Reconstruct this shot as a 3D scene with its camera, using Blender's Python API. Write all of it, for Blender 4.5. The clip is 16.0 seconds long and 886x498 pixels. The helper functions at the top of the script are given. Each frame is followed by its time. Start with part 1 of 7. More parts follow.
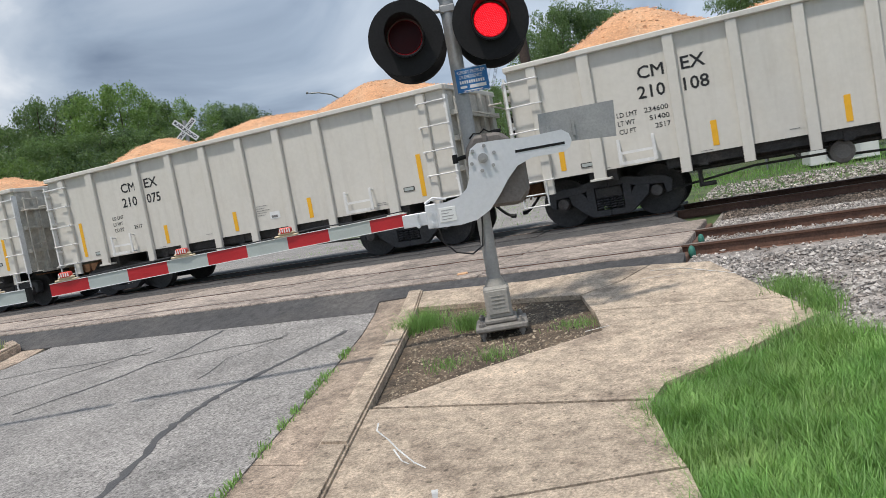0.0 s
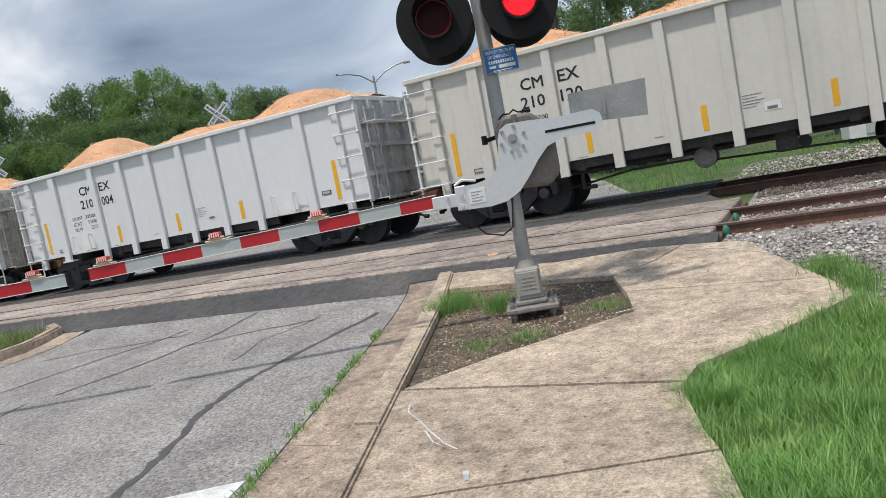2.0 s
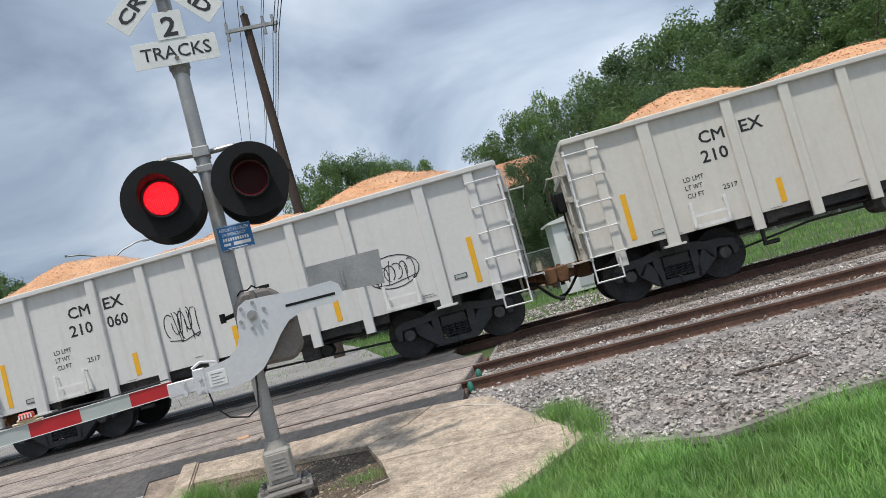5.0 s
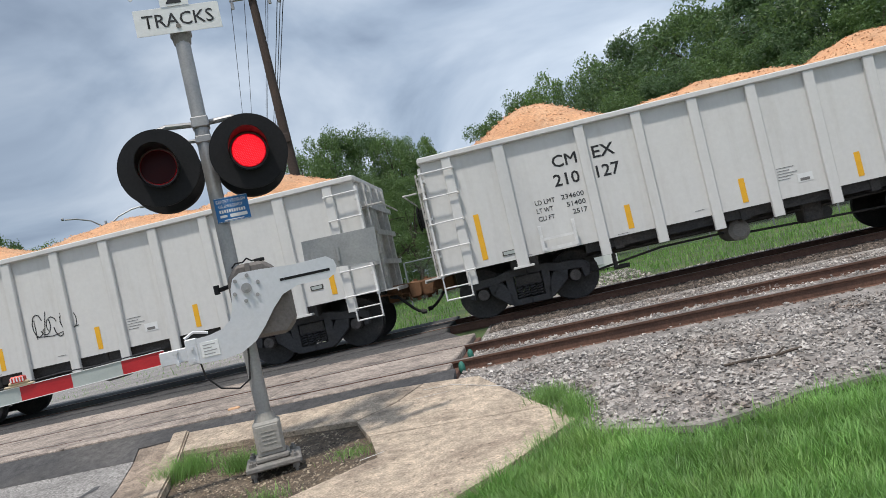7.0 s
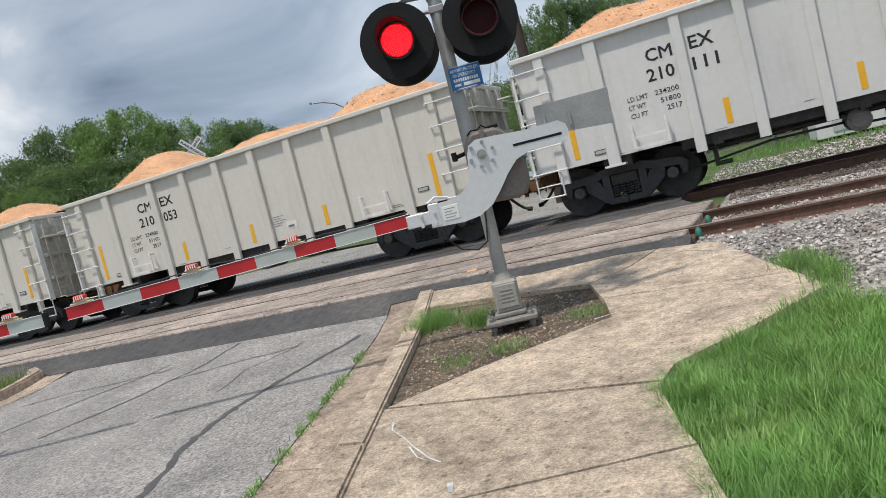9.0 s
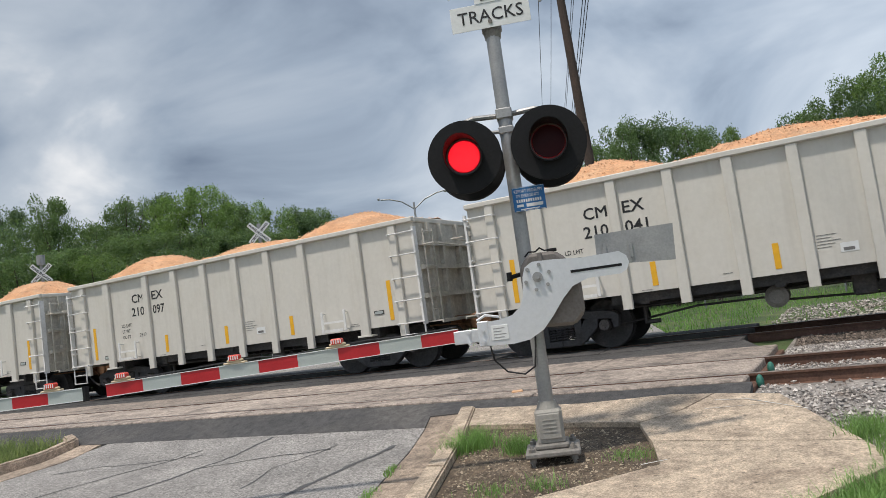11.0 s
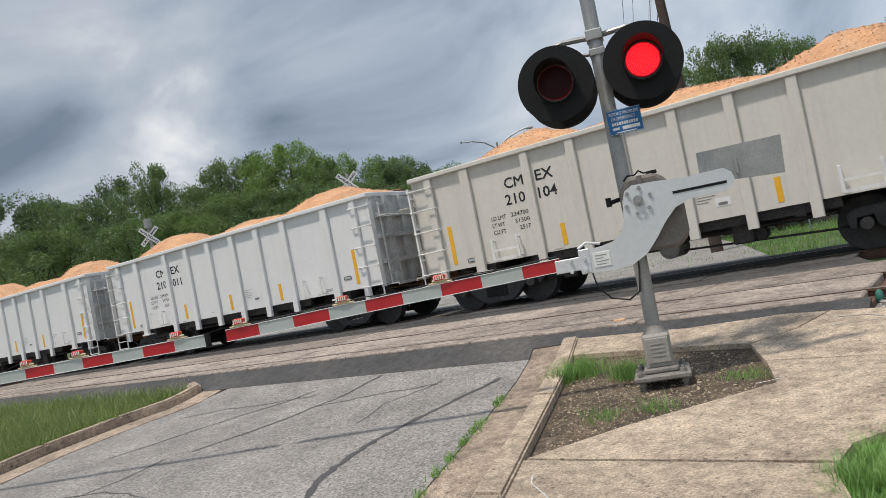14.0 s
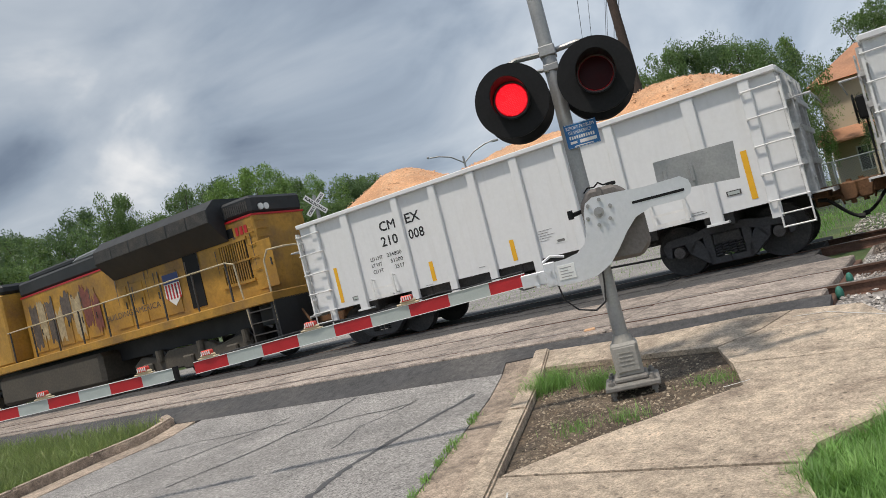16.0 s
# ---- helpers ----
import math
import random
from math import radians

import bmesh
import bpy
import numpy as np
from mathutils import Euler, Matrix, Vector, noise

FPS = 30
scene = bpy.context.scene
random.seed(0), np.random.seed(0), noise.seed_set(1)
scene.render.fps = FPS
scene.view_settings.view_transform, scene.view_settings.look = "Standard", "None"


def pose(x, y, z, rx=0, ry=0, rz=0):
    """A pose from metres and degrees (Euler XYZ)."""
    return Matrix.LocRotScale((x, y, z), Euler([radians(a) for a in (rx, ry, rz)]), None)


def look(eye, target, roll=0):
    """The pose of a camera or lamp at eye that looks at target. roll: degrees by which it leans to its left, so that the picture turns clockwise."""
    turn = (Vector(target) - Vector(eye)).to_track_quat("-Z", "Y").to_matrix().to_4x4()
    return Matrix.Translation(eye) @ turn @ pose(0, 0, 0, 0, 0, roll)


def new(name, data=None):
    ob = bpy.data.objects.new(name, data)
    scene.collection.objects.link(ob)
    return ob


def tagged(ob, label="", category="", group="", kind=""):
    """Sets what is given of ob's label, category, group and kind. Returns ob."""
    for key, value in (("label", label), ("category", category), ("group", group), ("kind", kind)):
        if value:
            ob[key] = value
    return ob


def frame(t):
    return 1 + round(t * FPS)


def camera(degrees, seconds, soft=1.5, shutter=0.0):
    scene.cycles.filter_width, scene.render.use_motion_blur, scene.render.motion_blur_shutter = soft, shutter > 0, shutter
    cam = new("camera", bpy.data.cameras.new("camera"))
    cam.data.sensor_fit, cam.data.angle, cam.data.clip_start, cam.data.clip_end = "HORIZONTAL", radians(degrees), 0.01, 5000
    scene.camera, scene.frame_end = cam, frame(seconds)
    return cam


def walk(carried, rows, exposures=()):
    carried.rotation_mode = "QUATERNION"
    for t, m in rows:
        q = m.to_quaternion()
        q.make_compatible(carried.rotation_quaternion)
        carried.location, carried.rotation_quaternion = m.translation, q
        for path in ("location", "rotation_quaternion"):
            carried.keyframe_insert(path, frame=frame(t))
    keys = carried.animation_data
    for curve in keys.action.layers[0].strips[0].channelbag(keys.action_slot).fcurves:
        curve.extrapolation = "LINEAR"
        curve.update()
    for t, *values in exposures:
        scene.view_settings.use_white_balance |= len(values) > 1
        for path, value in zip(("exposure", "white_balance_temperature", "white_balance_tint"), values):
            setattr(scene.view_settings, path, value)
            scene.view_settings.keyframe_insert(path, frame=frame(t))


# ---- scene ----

# ---------------- camera ----------------
PATH = [
    (0.0, 2.411, -6.018, 1.347, 25.32, -4.13, -10.15),
    (0.5, 2.423, -6.021, 1.359, 30.64, -5.12, -10.52),
    (1.0, 2.436, -6.005, 1.365, 29.40, -5.04, -10.84),
    (1.5, 2.415, -6.007, 1.344, 28.55, -5.00, -10.68),
    (2.0, 2.421, -6.013, 1.358, 27.95, -5.17, -10.85),
    (2.5, 2.448, -6.010, 1.368, 22.79, -4.78, -11.68),
    (3.0, 2.507, -5.929, 1.383, 12.17, -3.16, -13.18),
    (3.2, 2.518, -5.921, 1.390, 7.75, -1.92, -14.23),
    (5.3, 2.525, -5.945, 1.361, 7.43, 3.33, -15.40),
    (5.5, 2.530, -5.961, 1.361, 8.66, 3.14, -15.13),
    (6.0, 2.536, -5.959, 1.353, 9.20, 2.57, -14.17),
    (6.5, 2.534, -5.954, 1.347, 8.16, 1.99, -13.37),
    (7.0, 2.538, -5.937, 1.378, 7.30, 1.55, -12.83),
    (7.5, 2.516, -5.959, 1.341, 8.48, 1.00, -13.41),
    (8.0, 2.516, -5.964, 1.325, 13.70, -0.50, -14.43),
    (8.5, 2.512, -6.042, 1.317, 21.35, -2.01, -14.17),
    (9.0, 2.497, -6.035, 1.308, 26.36, -3.82, -14.13),
    (9.5, 2.513, -6.064, 1.311, 27.47, -0.60, -11.41),
    (9.7, 2.490, -6.029, 1.335, 27.80, 2.67, -8.32),
    (11.8, 2.501, -5.887, 1.423, 31.34, 5.33, -9.00),
    (12.0, 2.457, -5.906, 1.402, 34.79, 4.41, -8.39),
    (12.5, 2.393, -5.994, 1.371, 40.91, 2.66, -8.09),
    (13.0, 2.398, -6.023, 1.370, 41.58, 2.56, -9.09),
    (13.5, 2.407, -6.001, 1.363, 39.46, 2.20, -10.29),
    (14.0, 2.407, -5.970, 1.351, 36.31, 1.48, -11.15),
    (14.5, 2.420, -5.977, 1.366, 35.83, 0.94, -11.91),
    (15.0, 2.417, -5.968, 1.366, 36.18, 0.96, -12.34),
    (15.5, 2.439, -5.951, 1.363, 36.23, 1.16, -12.93),
    (16.0, 2.475, -5.939, 1.381, 34.01, 2.12, -14.14),
]


def cam_pose(x, y, z, yaw, pitch, roll):
    return Matrix.Translation((x, y, z)) @ pose(0, 0, 0, 0, 0, yaw) @ pose(0, 0, 0, 90 + pitch) @ pose(0, 0, 0, 0, 0, roll)


cam = camera(61.5, 16.0, soft=0.65, shutter=0.03)
walk(cam, [(r[0], cam_pose(*r[1:])) for r in PATH],
     [(0.0, 0.46, 6450, 10), (7.0, 0.44, 6400, 10), (9.7, 0.46, 6600, 10), (11.8, 0.36, 6650, 10), (16.0, 0.36, 6750, 10)])

# ---------------- light ----------------
SUN_AZ, SUN_EL = math.atan2(-0.375, -0.14), radians(68)   # direction towards the sun, in plan


def make_world():
    w = bpy.data.worlds.new("overcast_sky")
    scene.world = w
    w.use_nodes = True
    nt = w.node_tree
    nt.nodes.clear()
    out = nt.nodes.new("ShaderNodeOutputWorld")
    sky = nt.nodes.new("ShaderNodeTexSky")
    sky.sky_type = "NISHITA"
    sky.sun_disc = False
    sky.sun_elevation = SUN_EL
    sky.sun_rotation = math.pi / 2 - SUN_AZ
    sky.dust_density = 2.0
    bg = nt.nodes.new("ShaderNodeBackground")
    bg.inputs[1].default_value = 0.05
    # cloud layer
    co = nt.nodes.new("ShaderNodeTexCoord")
    sep = nt.nodes.new("ShaderNodeSeparateXYZ")
    nt.links.new(co.outputs["Generated"], sep.inputs[0])
    zz = nt.nodes.new("ShaderNodeMath"); zz.operation = "ADD"; zz.inputs[1].default_value = 0.42
    nt.links.new(sep.outputs[2], zz.inputs[0])
    zm = nt.nodes.new("ShaderNodeMath"); zm.operation = "MAXIMUM"; zm.inputs[1].default_value = 0.1
    nt.links.new(zz.outputs[0], zm.inputs[0])
    dx = nt.nodes.new("ShaderNodeMath"); dx.operation = "DIVIDE"
    dy = nt.nodes.new("ShaderNodeMath"); dy.operation = "DIVIDE"
    for d, k in ((dx, 0), (dy, 1)):
        nt.links.new(sep.outputs[k], d.inputs[0])
        nt.links.new(zm.outputs[0], d.inputs[1])
    comb = nt.nodes.new("ShaderNodeCombineXYZ")
    nt.links.new(dx.outputs[0], comb.inputs[0])
    nt.links.new(dy.outputs[0], comb.inputs[1])
    n1 = nt.nodes.new("ShaderNodeTexNoise")
    n1.inputs["Scale"].default_value = 1.9
    n1.inputs["Detail"].default_value = 6
    n1.inputs["Roughness"].default_value = 0.5
    n1.inputs["Distortion"].default_value = 0.5
    nt.links.new(comb.outputs[0], n1.inputs["Vector"])
    ramp = nt.nodes.new("ShaderNodeValToRGB")
    el = ramp.color_ramp.elements
    el[0].position, el[0].color = 0.34, (0.19, 0.245, 0.335, 1)
    el[1].position, el[1].color = 0.72, (0.92, 0.94, 0.97, 1)
    for pos, c in ((0.46, (0.34, 0.415, 0.52, 1)), (0.60, (0.53, 0.60, 0.69, 1))):
        e = el.new(pos)
        e.color = c
    nt.links.new(n1.outputs[0], ramp.inputs[0])
    bg2 = nt.nodes.new("ShaderNodeBackground")
    bg2.inputs[1].default_value = 1.0
    broad = nt.nodes.new("ShaderNodeMapRange")           # the overcast is heavier towards the west
    broad.inputs[1].default_value, broad.inputs[2].default_value = -0.95, 0.1
    broad.inputs[3].default_value, broad.inputs[4].default_value = 0.72, 1.06
    nt.links.new(sep.outputs[0], broad.inputs[0])
    tone = nt.nodes.new("ShaderNodeVectorMath")
    tone.operation = "SCALE"
    nt.links.new(ramp.outputs[0], tone.inputs[0])
    nt.links.new(broad.outputs[0], tone.inputs["Scale"])
    nt.links.new(tone.outputs[0], bg2.inputs[0])
    nt.links.new(sky.outputs[0], bg.inputs[0])
    mix = nt.nodes.new("ShaderNodeMixShader")
    mix.inputs[0].default_value = 0.88
    nt.links.new(bg.outputs[0], mix.inputs[1])
    nt.links.new(bg2.outputs[0], mix.inputs[2])
    nt.links.new(mix.outputs[0], out.inputs[0])


make_world()
sun = new("sun", bpy.data.lights.new("sun", "SUN"))
sun.data.energy = 2.4
sun.data.angle = radians(4)
sun.data.color = (1.0, 0.94, 0.86)
sun.matrix_world = look(Vector((math.cos(SUN_AZ) * math.cos(SUN_EL), math.sin(SUN_AZ) * math.cos(SUN_EL), math.sin(SUN_EL))) * 40, (0, 0, 0))

# ---------------- materials ----------------
def mat(name, base, rough=0.6, metal=0.0, var=0.15, scale=6.0, fine=60.0, bump=0.1, tint=None, patch=0.0, patch_scale=0.8,
        patch_col=None, rand=0.0, spec=0.5, emit=None, island=0.0, coord="Object", mottle=0.0, mottle_scale=11.0, grains=0):
    """Two scales of variation on a base colour, relief, and optional larger stains."""
    m = bpy.data.materials.new(name)
    m.use_nodes = True
    nt = m.node_tree
    b = nt.nodes["Principled BSDF"]
    b.inputs["Roughness"].default_value = rough
    b.inputs["Metallic"].default_value = metal
    b.inputs["Specular IOR Level"].default_value = spec
    co = nt.nodes.new("ShaderNodeTexCoord")
    src = nt.nodes.new("ShaderNodeNewGeometry").outputs["Position"] if coord == "Position" else co.outputs[coord]

    def noise_tex(s, detail=4, rough_=0.6):
        n = nt.nodes.new("ShaderNodeTexNoise")
        n.inputs["Scale"].default_value = s
        n.inputs["Detail"].default_value = detail
        n.inputs["Roughness"].default_value = rough_
        nt.links.new(src, n.inputs["Vector"])
        return n.outputs[0]

    def rng(v, lo, hi, a=0.3, z=0.7):
        r = nt.nodes.new("ShaderNodeMapRange")
        r.inputs[1].default_value, r.inputs[2].default_value = a, z
        r.inputs[3].default_value, r.inputs[4].default_value = lo, hi
        nt.links.new(v, r.inputs[0])
        return r.outputs[0]

    def mul(a, c):
        x = nt.nodes.new("ShaderNodeMath")
        x.operation = "MULTIPLY"
        nt.links.new(a, x.inputs[0])
        nt.links.new(c, x.inputs[1])
        return x.outputs[0]

    big, small = noise_tex(scale), noise_tex(fine, 3)
    v = mul(rng(big, 1 - var, 1 + var), rng(small, 1 - var * 0.8, 1 + var * 0.8))
    if mottle:
        mo = nt.nodes.new("ShaderNodeTexNoise")
        mo.inputs["Scale"].default_value, mo.inputs["Detail"].default_value, mo.inputs["Roughness"].default_value = mottle_scale, 9, 0.75
        nt.links.new(src, mo.inputs["Vector"])
        v = mul(v, rng(mo.outputs[0], 1 - mottle, 1 + mottle, 0.36, 0.64))
        if grains:
            vo = nt.nodes.new("ShaderNodeTexVoronoi")
            vo.inputs["Scale"].default_value = grains
            nt.links.new(src, vo.inputs["Vector"])
            v = mul(v, rng(vo.outputs["Color"], 1 - mottle * 0.6, 1 + mottle * 0.6, 0, 1))
    if rand:
        oi = nt.nodes.new("ShaderNodeObjectInfo")
        v = mul(v, rng(oi.outputs["Random"], 1 - rand, 1 + rand, 0, 1))
    if island:
        ge = nt.nodes.new("ShaderNodeNewGeometry")
        v = mul(v, rng(ge.outputs["Random Per Island"], 1 - island, 1 + island, 0, 1))
    mx = nt.nodes.new("ShaderNodeMix")
    mx.data_type = "RGBA"
    mx.inputs[6].default_value = (*base, 1)
    mx.inputs[7].default_value = (*(patch_col or base), 1)
    mx.inputs[0].default_value = 0
    if patch:
        pt = noise_tex(patch_scale, 5, 0.65)
        nt.links.new(rng(pt, 0, patch, 0.48, 0.66), mx.inputs[0])
    sc = nt.nodes.new("ShaderNodeVectorMath")
    sc.operation = "SCALE"
    nt.links.new(mx.outputs[2], sc.inputs[0])
    nt.links.new(v, sc.inputs["Scale"])
    nt.links.new(sc.outputs[0], b.inputs["Base Color"])
    if bump:
        bp = nt.nodes.new("ShaderNodeBump")
        bp.inputs["Strength"].default_value = min(1.0, bump * 4)
        bp.inputs["Distance"].default_value = 0.01
        nt.links.new(small, bp.inputs["Height"])
        nt.links.new(bp.outputs[0], b.inputs["Normal"])
    nt.links.new(rng(big, max(0, rough - 0.1), min(1, rough + 0.1)), b.inputs["Roughness"])
    if emit:
        b.inputs["Emission Color"].default_value = (*emit[:3], 1)
        b.inputs["Emission Strength"].default_value = emit[3]
    return m


W = "Position"


def leafy(m, through_col):
    """Thin leaf: some of the light passes through."""
    nt = m.node_tree
    b, out = nt.nodes["Principled BSDF"], nt.nodes["Material Output"]
    t = nt.nodes.new("ShaderNodeBsdfTranslucent")
    t.inputs[0].default_value = (*through_col, 1)
    x = nt.nodes.new("ShaderNodeMixShader")
    x.inputs[0].default_value = 0.35
    nt.links.new(b.outputs[0], x.inputs[1])
    nt.links.new(t.outputs[0], x.inputs[2])
    nt.links.new(x.outputs[0], out.inputs[0])
    return m


def pitted(m, scale=9.0, strength=0.22, size=0.16):
    """Sparse dark pits and grit over a mineral surface."""
    nt = m.node_tree
    b = nt.nodes["Principled BSDF"]
    old = b.inputs["Base Color"].links[0].from_socket
    geo = nt.nodes.new("ShaderNodeNewGeometry")
    vo = nt.nodes.new("ShaderNodeTexVoronoi")
    vo.inputs["Scale"].default_value = scale
    nt.links.new(geo.outputs["Position"], vo.inputs["Vector"])
    r = nt.nodes.new("ShaderNodeMapRange")
    r.inputs[1].default_value, r.inputs[2].default_value = size * 0.6, size
    r.inputs[3].default_value, r.inputs[4].default_value = 1 - strength * 2.2, 1.0
    nt.links.new(vo.outputs["Distance"], r.inputs[0])
    n = nt.nodes.new("ShaderNodeTexNoise")
    n.inputs["Scale"].default_value, n.inputs["Detail"].default_value = 55, 6
    nt.links.new(geo.outputs["Position"], n.inputs["Vector"])
    q = nt.nodes.new("ShaderNodeMapRange")
    q.inputs[1].default_value, q.inputs[2].default_value, q.inputs[3].default_value, q.inputs[4].default_value = 0.33, 0.6, 1 - strength * 1.6, 1.08
    nt.links.new(n.outputs[0], q.inputs[0])
    k = nt.nodes.new("ShaderNodeMath")
    k.operation = "MULTIPLY"
    nt.links.new(r.outputs[0], k.inputs[0])
    nt.links.new(q.outputs[0], k.inputs[1])
    sc = nt.nodes.new("ShaderNodeVectorMath")
    sc.operation = "SCALE"
    nt.links.new(old, sc.inputs[0])
    nt.links.new(k.outputs[0], sc.inputs["Scale"])
    nt.links.new(sc.outputs[0], b.inputs["Base Color"])
    return m


def streaked(m, amount=0.16):
    """Rain-washed dirt running down a painted sheet."""
    nt = m.node_tree
    b = nt.nodes["Principled BSDF"]
    old = b.inputs["Base Color"].links[0].from_socket
    co = nt.nodes.new("ShaderNodeTexCoord")
    mp = nt.nodes.new("ShaderNodeMapping")
    mp.inputs["Scale"].default_value = (7.0, 7.0, 0.55)
    nt.links.new(co.outputs["Object"], mp.inputs["Vector"])
    oi = nt.nodes.new("ShaderNodeObjectInfo")
    off = nt.nodes.new("ShaderNodeVectorMath")
    off.operation = "SCALE"
    off.inputs[0].default_value = (37.0, 11.0, 23.0)
    nt.links.new(oi.outputs["Random"], off.inputs["Scale"])
    nt.links.new(off.outputs[0], mp.inputs["Location"])
    n = nt.nodes.new("ShaderNodeTexNoise")
    n.inputs["Scale"].default_value, n.inputs["Detail"].default_value, n.inputs["Roughness"].default_value = 1.0, 5, 0.6
    nt.links.new(mp.outputs[0], n.inputs["Vector"])
    r = nt.nodes.new("ShaderNodeMapRange")
    r.inputs[1].default_value, r.inputs[2].default_value, r.inputs[3].default_value, r.inputs[4].default_value = 0.5, 0.78, 0.0, amount
    nt.links.new(n.outputs[0], r.inputs[0])
    x = nt.nodes.new("ShaderNodeMix")
    x.data_type = "RGBA"
    x.inputs[7].default_value = (0.27, 0.225, 0.17, 1)
    nt.links.new(r.outputs[0], x.inputs[0])
    nt.links.new(old, x.inputs[6])
    nt.links.new(x.outputs[2], b.inputs["Base Color"])
    return m


# soil colour darkened to hold the shade at the foot of the grass
M_LAWN = mat("lawn_soil", (0.06, 0.095, 0.03), 0.9, var=0.35, scale=1.3, fine=25, bump=0.2, patch=0.4, patch_col=(0.18, 0.17, 0.07), patch_scale=0.6, coord=W)
M_BLADE = leafy(mat("grass_blade", (0.165, 0.32, 0.082), 0.5, var=0.38, scale=1.0, fine=9, bump=0, island=0.4, patch=0.45, patch_col=(0.31, 0.37, 0.14), patch_scale=1.1, coord=W), (0.31, 0.53, 0.13))
M_WEED = leafy(mat("weed_blade", (0.18, 0.315, 0.09), 0.55, var=0.3, scale=2, fine=9, bump=0, island=0.45, coord=W), (0.30, 0.50, 0.13))
M_DRY = leafy(mat("dry_grass_blade", (0.20, 0.255, 0.085), 0.55, var=0.3, scale=0.8, fine=9, bump=0, island=0.45, patch=0.6, patch_col=(0.34, 0.33, 0.15), patch_scale=0.7, coord=W), (0.30, 0.40, 0.13))
M_ROAD = pitted(mat("worn_asphalt", (0.31, 0.293, 0.278), 0.92, var=0.2, scale=1.2, fine=70, bump=0.5, patch=0.7, patch_col=(0.205, 0.196, 0.188), patch_scale=0.7, coord=W, mottle=0.4, mottle_scale=24, grains=62), 26, 0.2, 0.35)
M_DARK = mat("fresh_asphalt", (0.062, 0.06, 0.061), 0.88, var=0.25, scale=1.0, fine=80, bump=0.22, patch=0.7, patch_col=(0.11, 0.102, 0.096), patch_scale=0.8, coord=W, mottle=0.35, mottle_scale=9)
M_TAR = mat("crack_sealer", (0.075, 0.074, 0.076), 0.7, var=0.25, scale=5, fine=60, bump=0.1, coord=W)
M_CONC = pitted(mat("pale_concrete", (0.52, 0.42, 0.32), 0.92, var=0.13, scale=0.7, fine=120, bump=0.3, patch=0.9, patch_col=(0.32, 0.25, 0.19), patch_scale=1.7, rand=0.1, coord=W, mottle=0.34, mottle_scale=9, grains=140))
M_KERB = pitted(mat("kerb_concrete", (0.40, 0.315, 0.245), 0.92, var=0.15, scale=1.2, fine=100, bump=0.28, patch=0.9, patch_col=(0.24, 0.19, 0.15), patch_scale=1.8, rand=0.12, coord=W, mottle=0.36, mottle_scale=10, grains=120))
M_PANEL = mat("crossing_concrete", (0.33, 0.275, 0.235), 0.88, var=0.18, scale=1.2, fine=50, bump=0.14, patch=0.95, patch_col=(0.155, 0.13, 0.115), patch_scale=2.2, rand=0.2, coord=W, mottle=0.42, mottle_scale=12, grains=60)
M_DIRT = mat("damp_gravel_dirt", (0.10, 0.072, 0.048), 0.95, var=0.4, scale=3, fine=55, bump=0.3, patch=0.5, patch_col=(0.15, 0.122, 0.094), patch_scale=2, coord=W, mottle=0.55, mottle_scale=16, grains=70)
M_BALL = mat("ballast_bed", (0.26, 0.235, 0.215), 0.95, var=0.5, scale=3, fine=22, bump=0.4, patch=0.3, patch_col=(0.13, 0.11, 0.1), coord=W)
M_STONE = mat("ballast_stone", (0.40, 0.37, 0.345), 0.9, var=0.2, scale=4, fine=40, bump=0.1, island=0.6, patch=0.9, patch_col=(0.215, 0.17, 0.14), patch_scale=1.6, coord=W)
M_RUST = mat("rusty_rail_steel", (0.15, 0.082, 0.058), 0.75, 0.3, var=0.25, scale=2, fine=45, bump=0.12, coord=W, mottle=0.2)
M_SHINE = mat("worn_rail_head", (0.30, 0.25, 0.22), 0.4, 0.8, var=0.15, scale=3, fine=30, bump=0.03, coord=W)
M_TIE = mat("creosoted_timber", (0.10, 0.075, 0.06), 0.9, var=0.3, scale=5, fine=40, bump=0.2, coord=W)
M_PAINT_W = mat("worn_road_paint", (0.68, 0.68, 0.66), 0.8, var=0.12, scale=3, fine=50, bump=0.1, patch=0.8, patch_col=(0.25, 0.25, 0.25), patch_scale=3, coord=W)
M_GALV = mat("galvanised_steel", (0.35, 0.348, 0.345), 0.5, 0.55, var=0.10, scale=5, fine=50, bump=0.04, patch=0.4, patch_col=(0.28, 0.275, 0.27), patch_scale=4)
M_ALU = mat("bare_aluminium", (0.66, 0.67, 0.69), 0.45, 0.45, var=0.05, scale=3, fine=30, bump=0.02, patch=0.35, patch_col=(0.52, 0.54, 0.56), patch_scale=3)
M_BLACK = mat("matt_black", (0.012, 0.012, 0.013), 0.6, var=0.2, scale=6, fine=40, bump=0.03, spec=0.2)
M_UNDER = mat("grimy_truck_iron", (0.055, 0.053, 0.052), 0.7, 0.2, var=0.35, scale=4, fine=30, bump=0.15, patch=0.4, patch_col=(0.09, 0.075, 0.062), patch_scale=2)
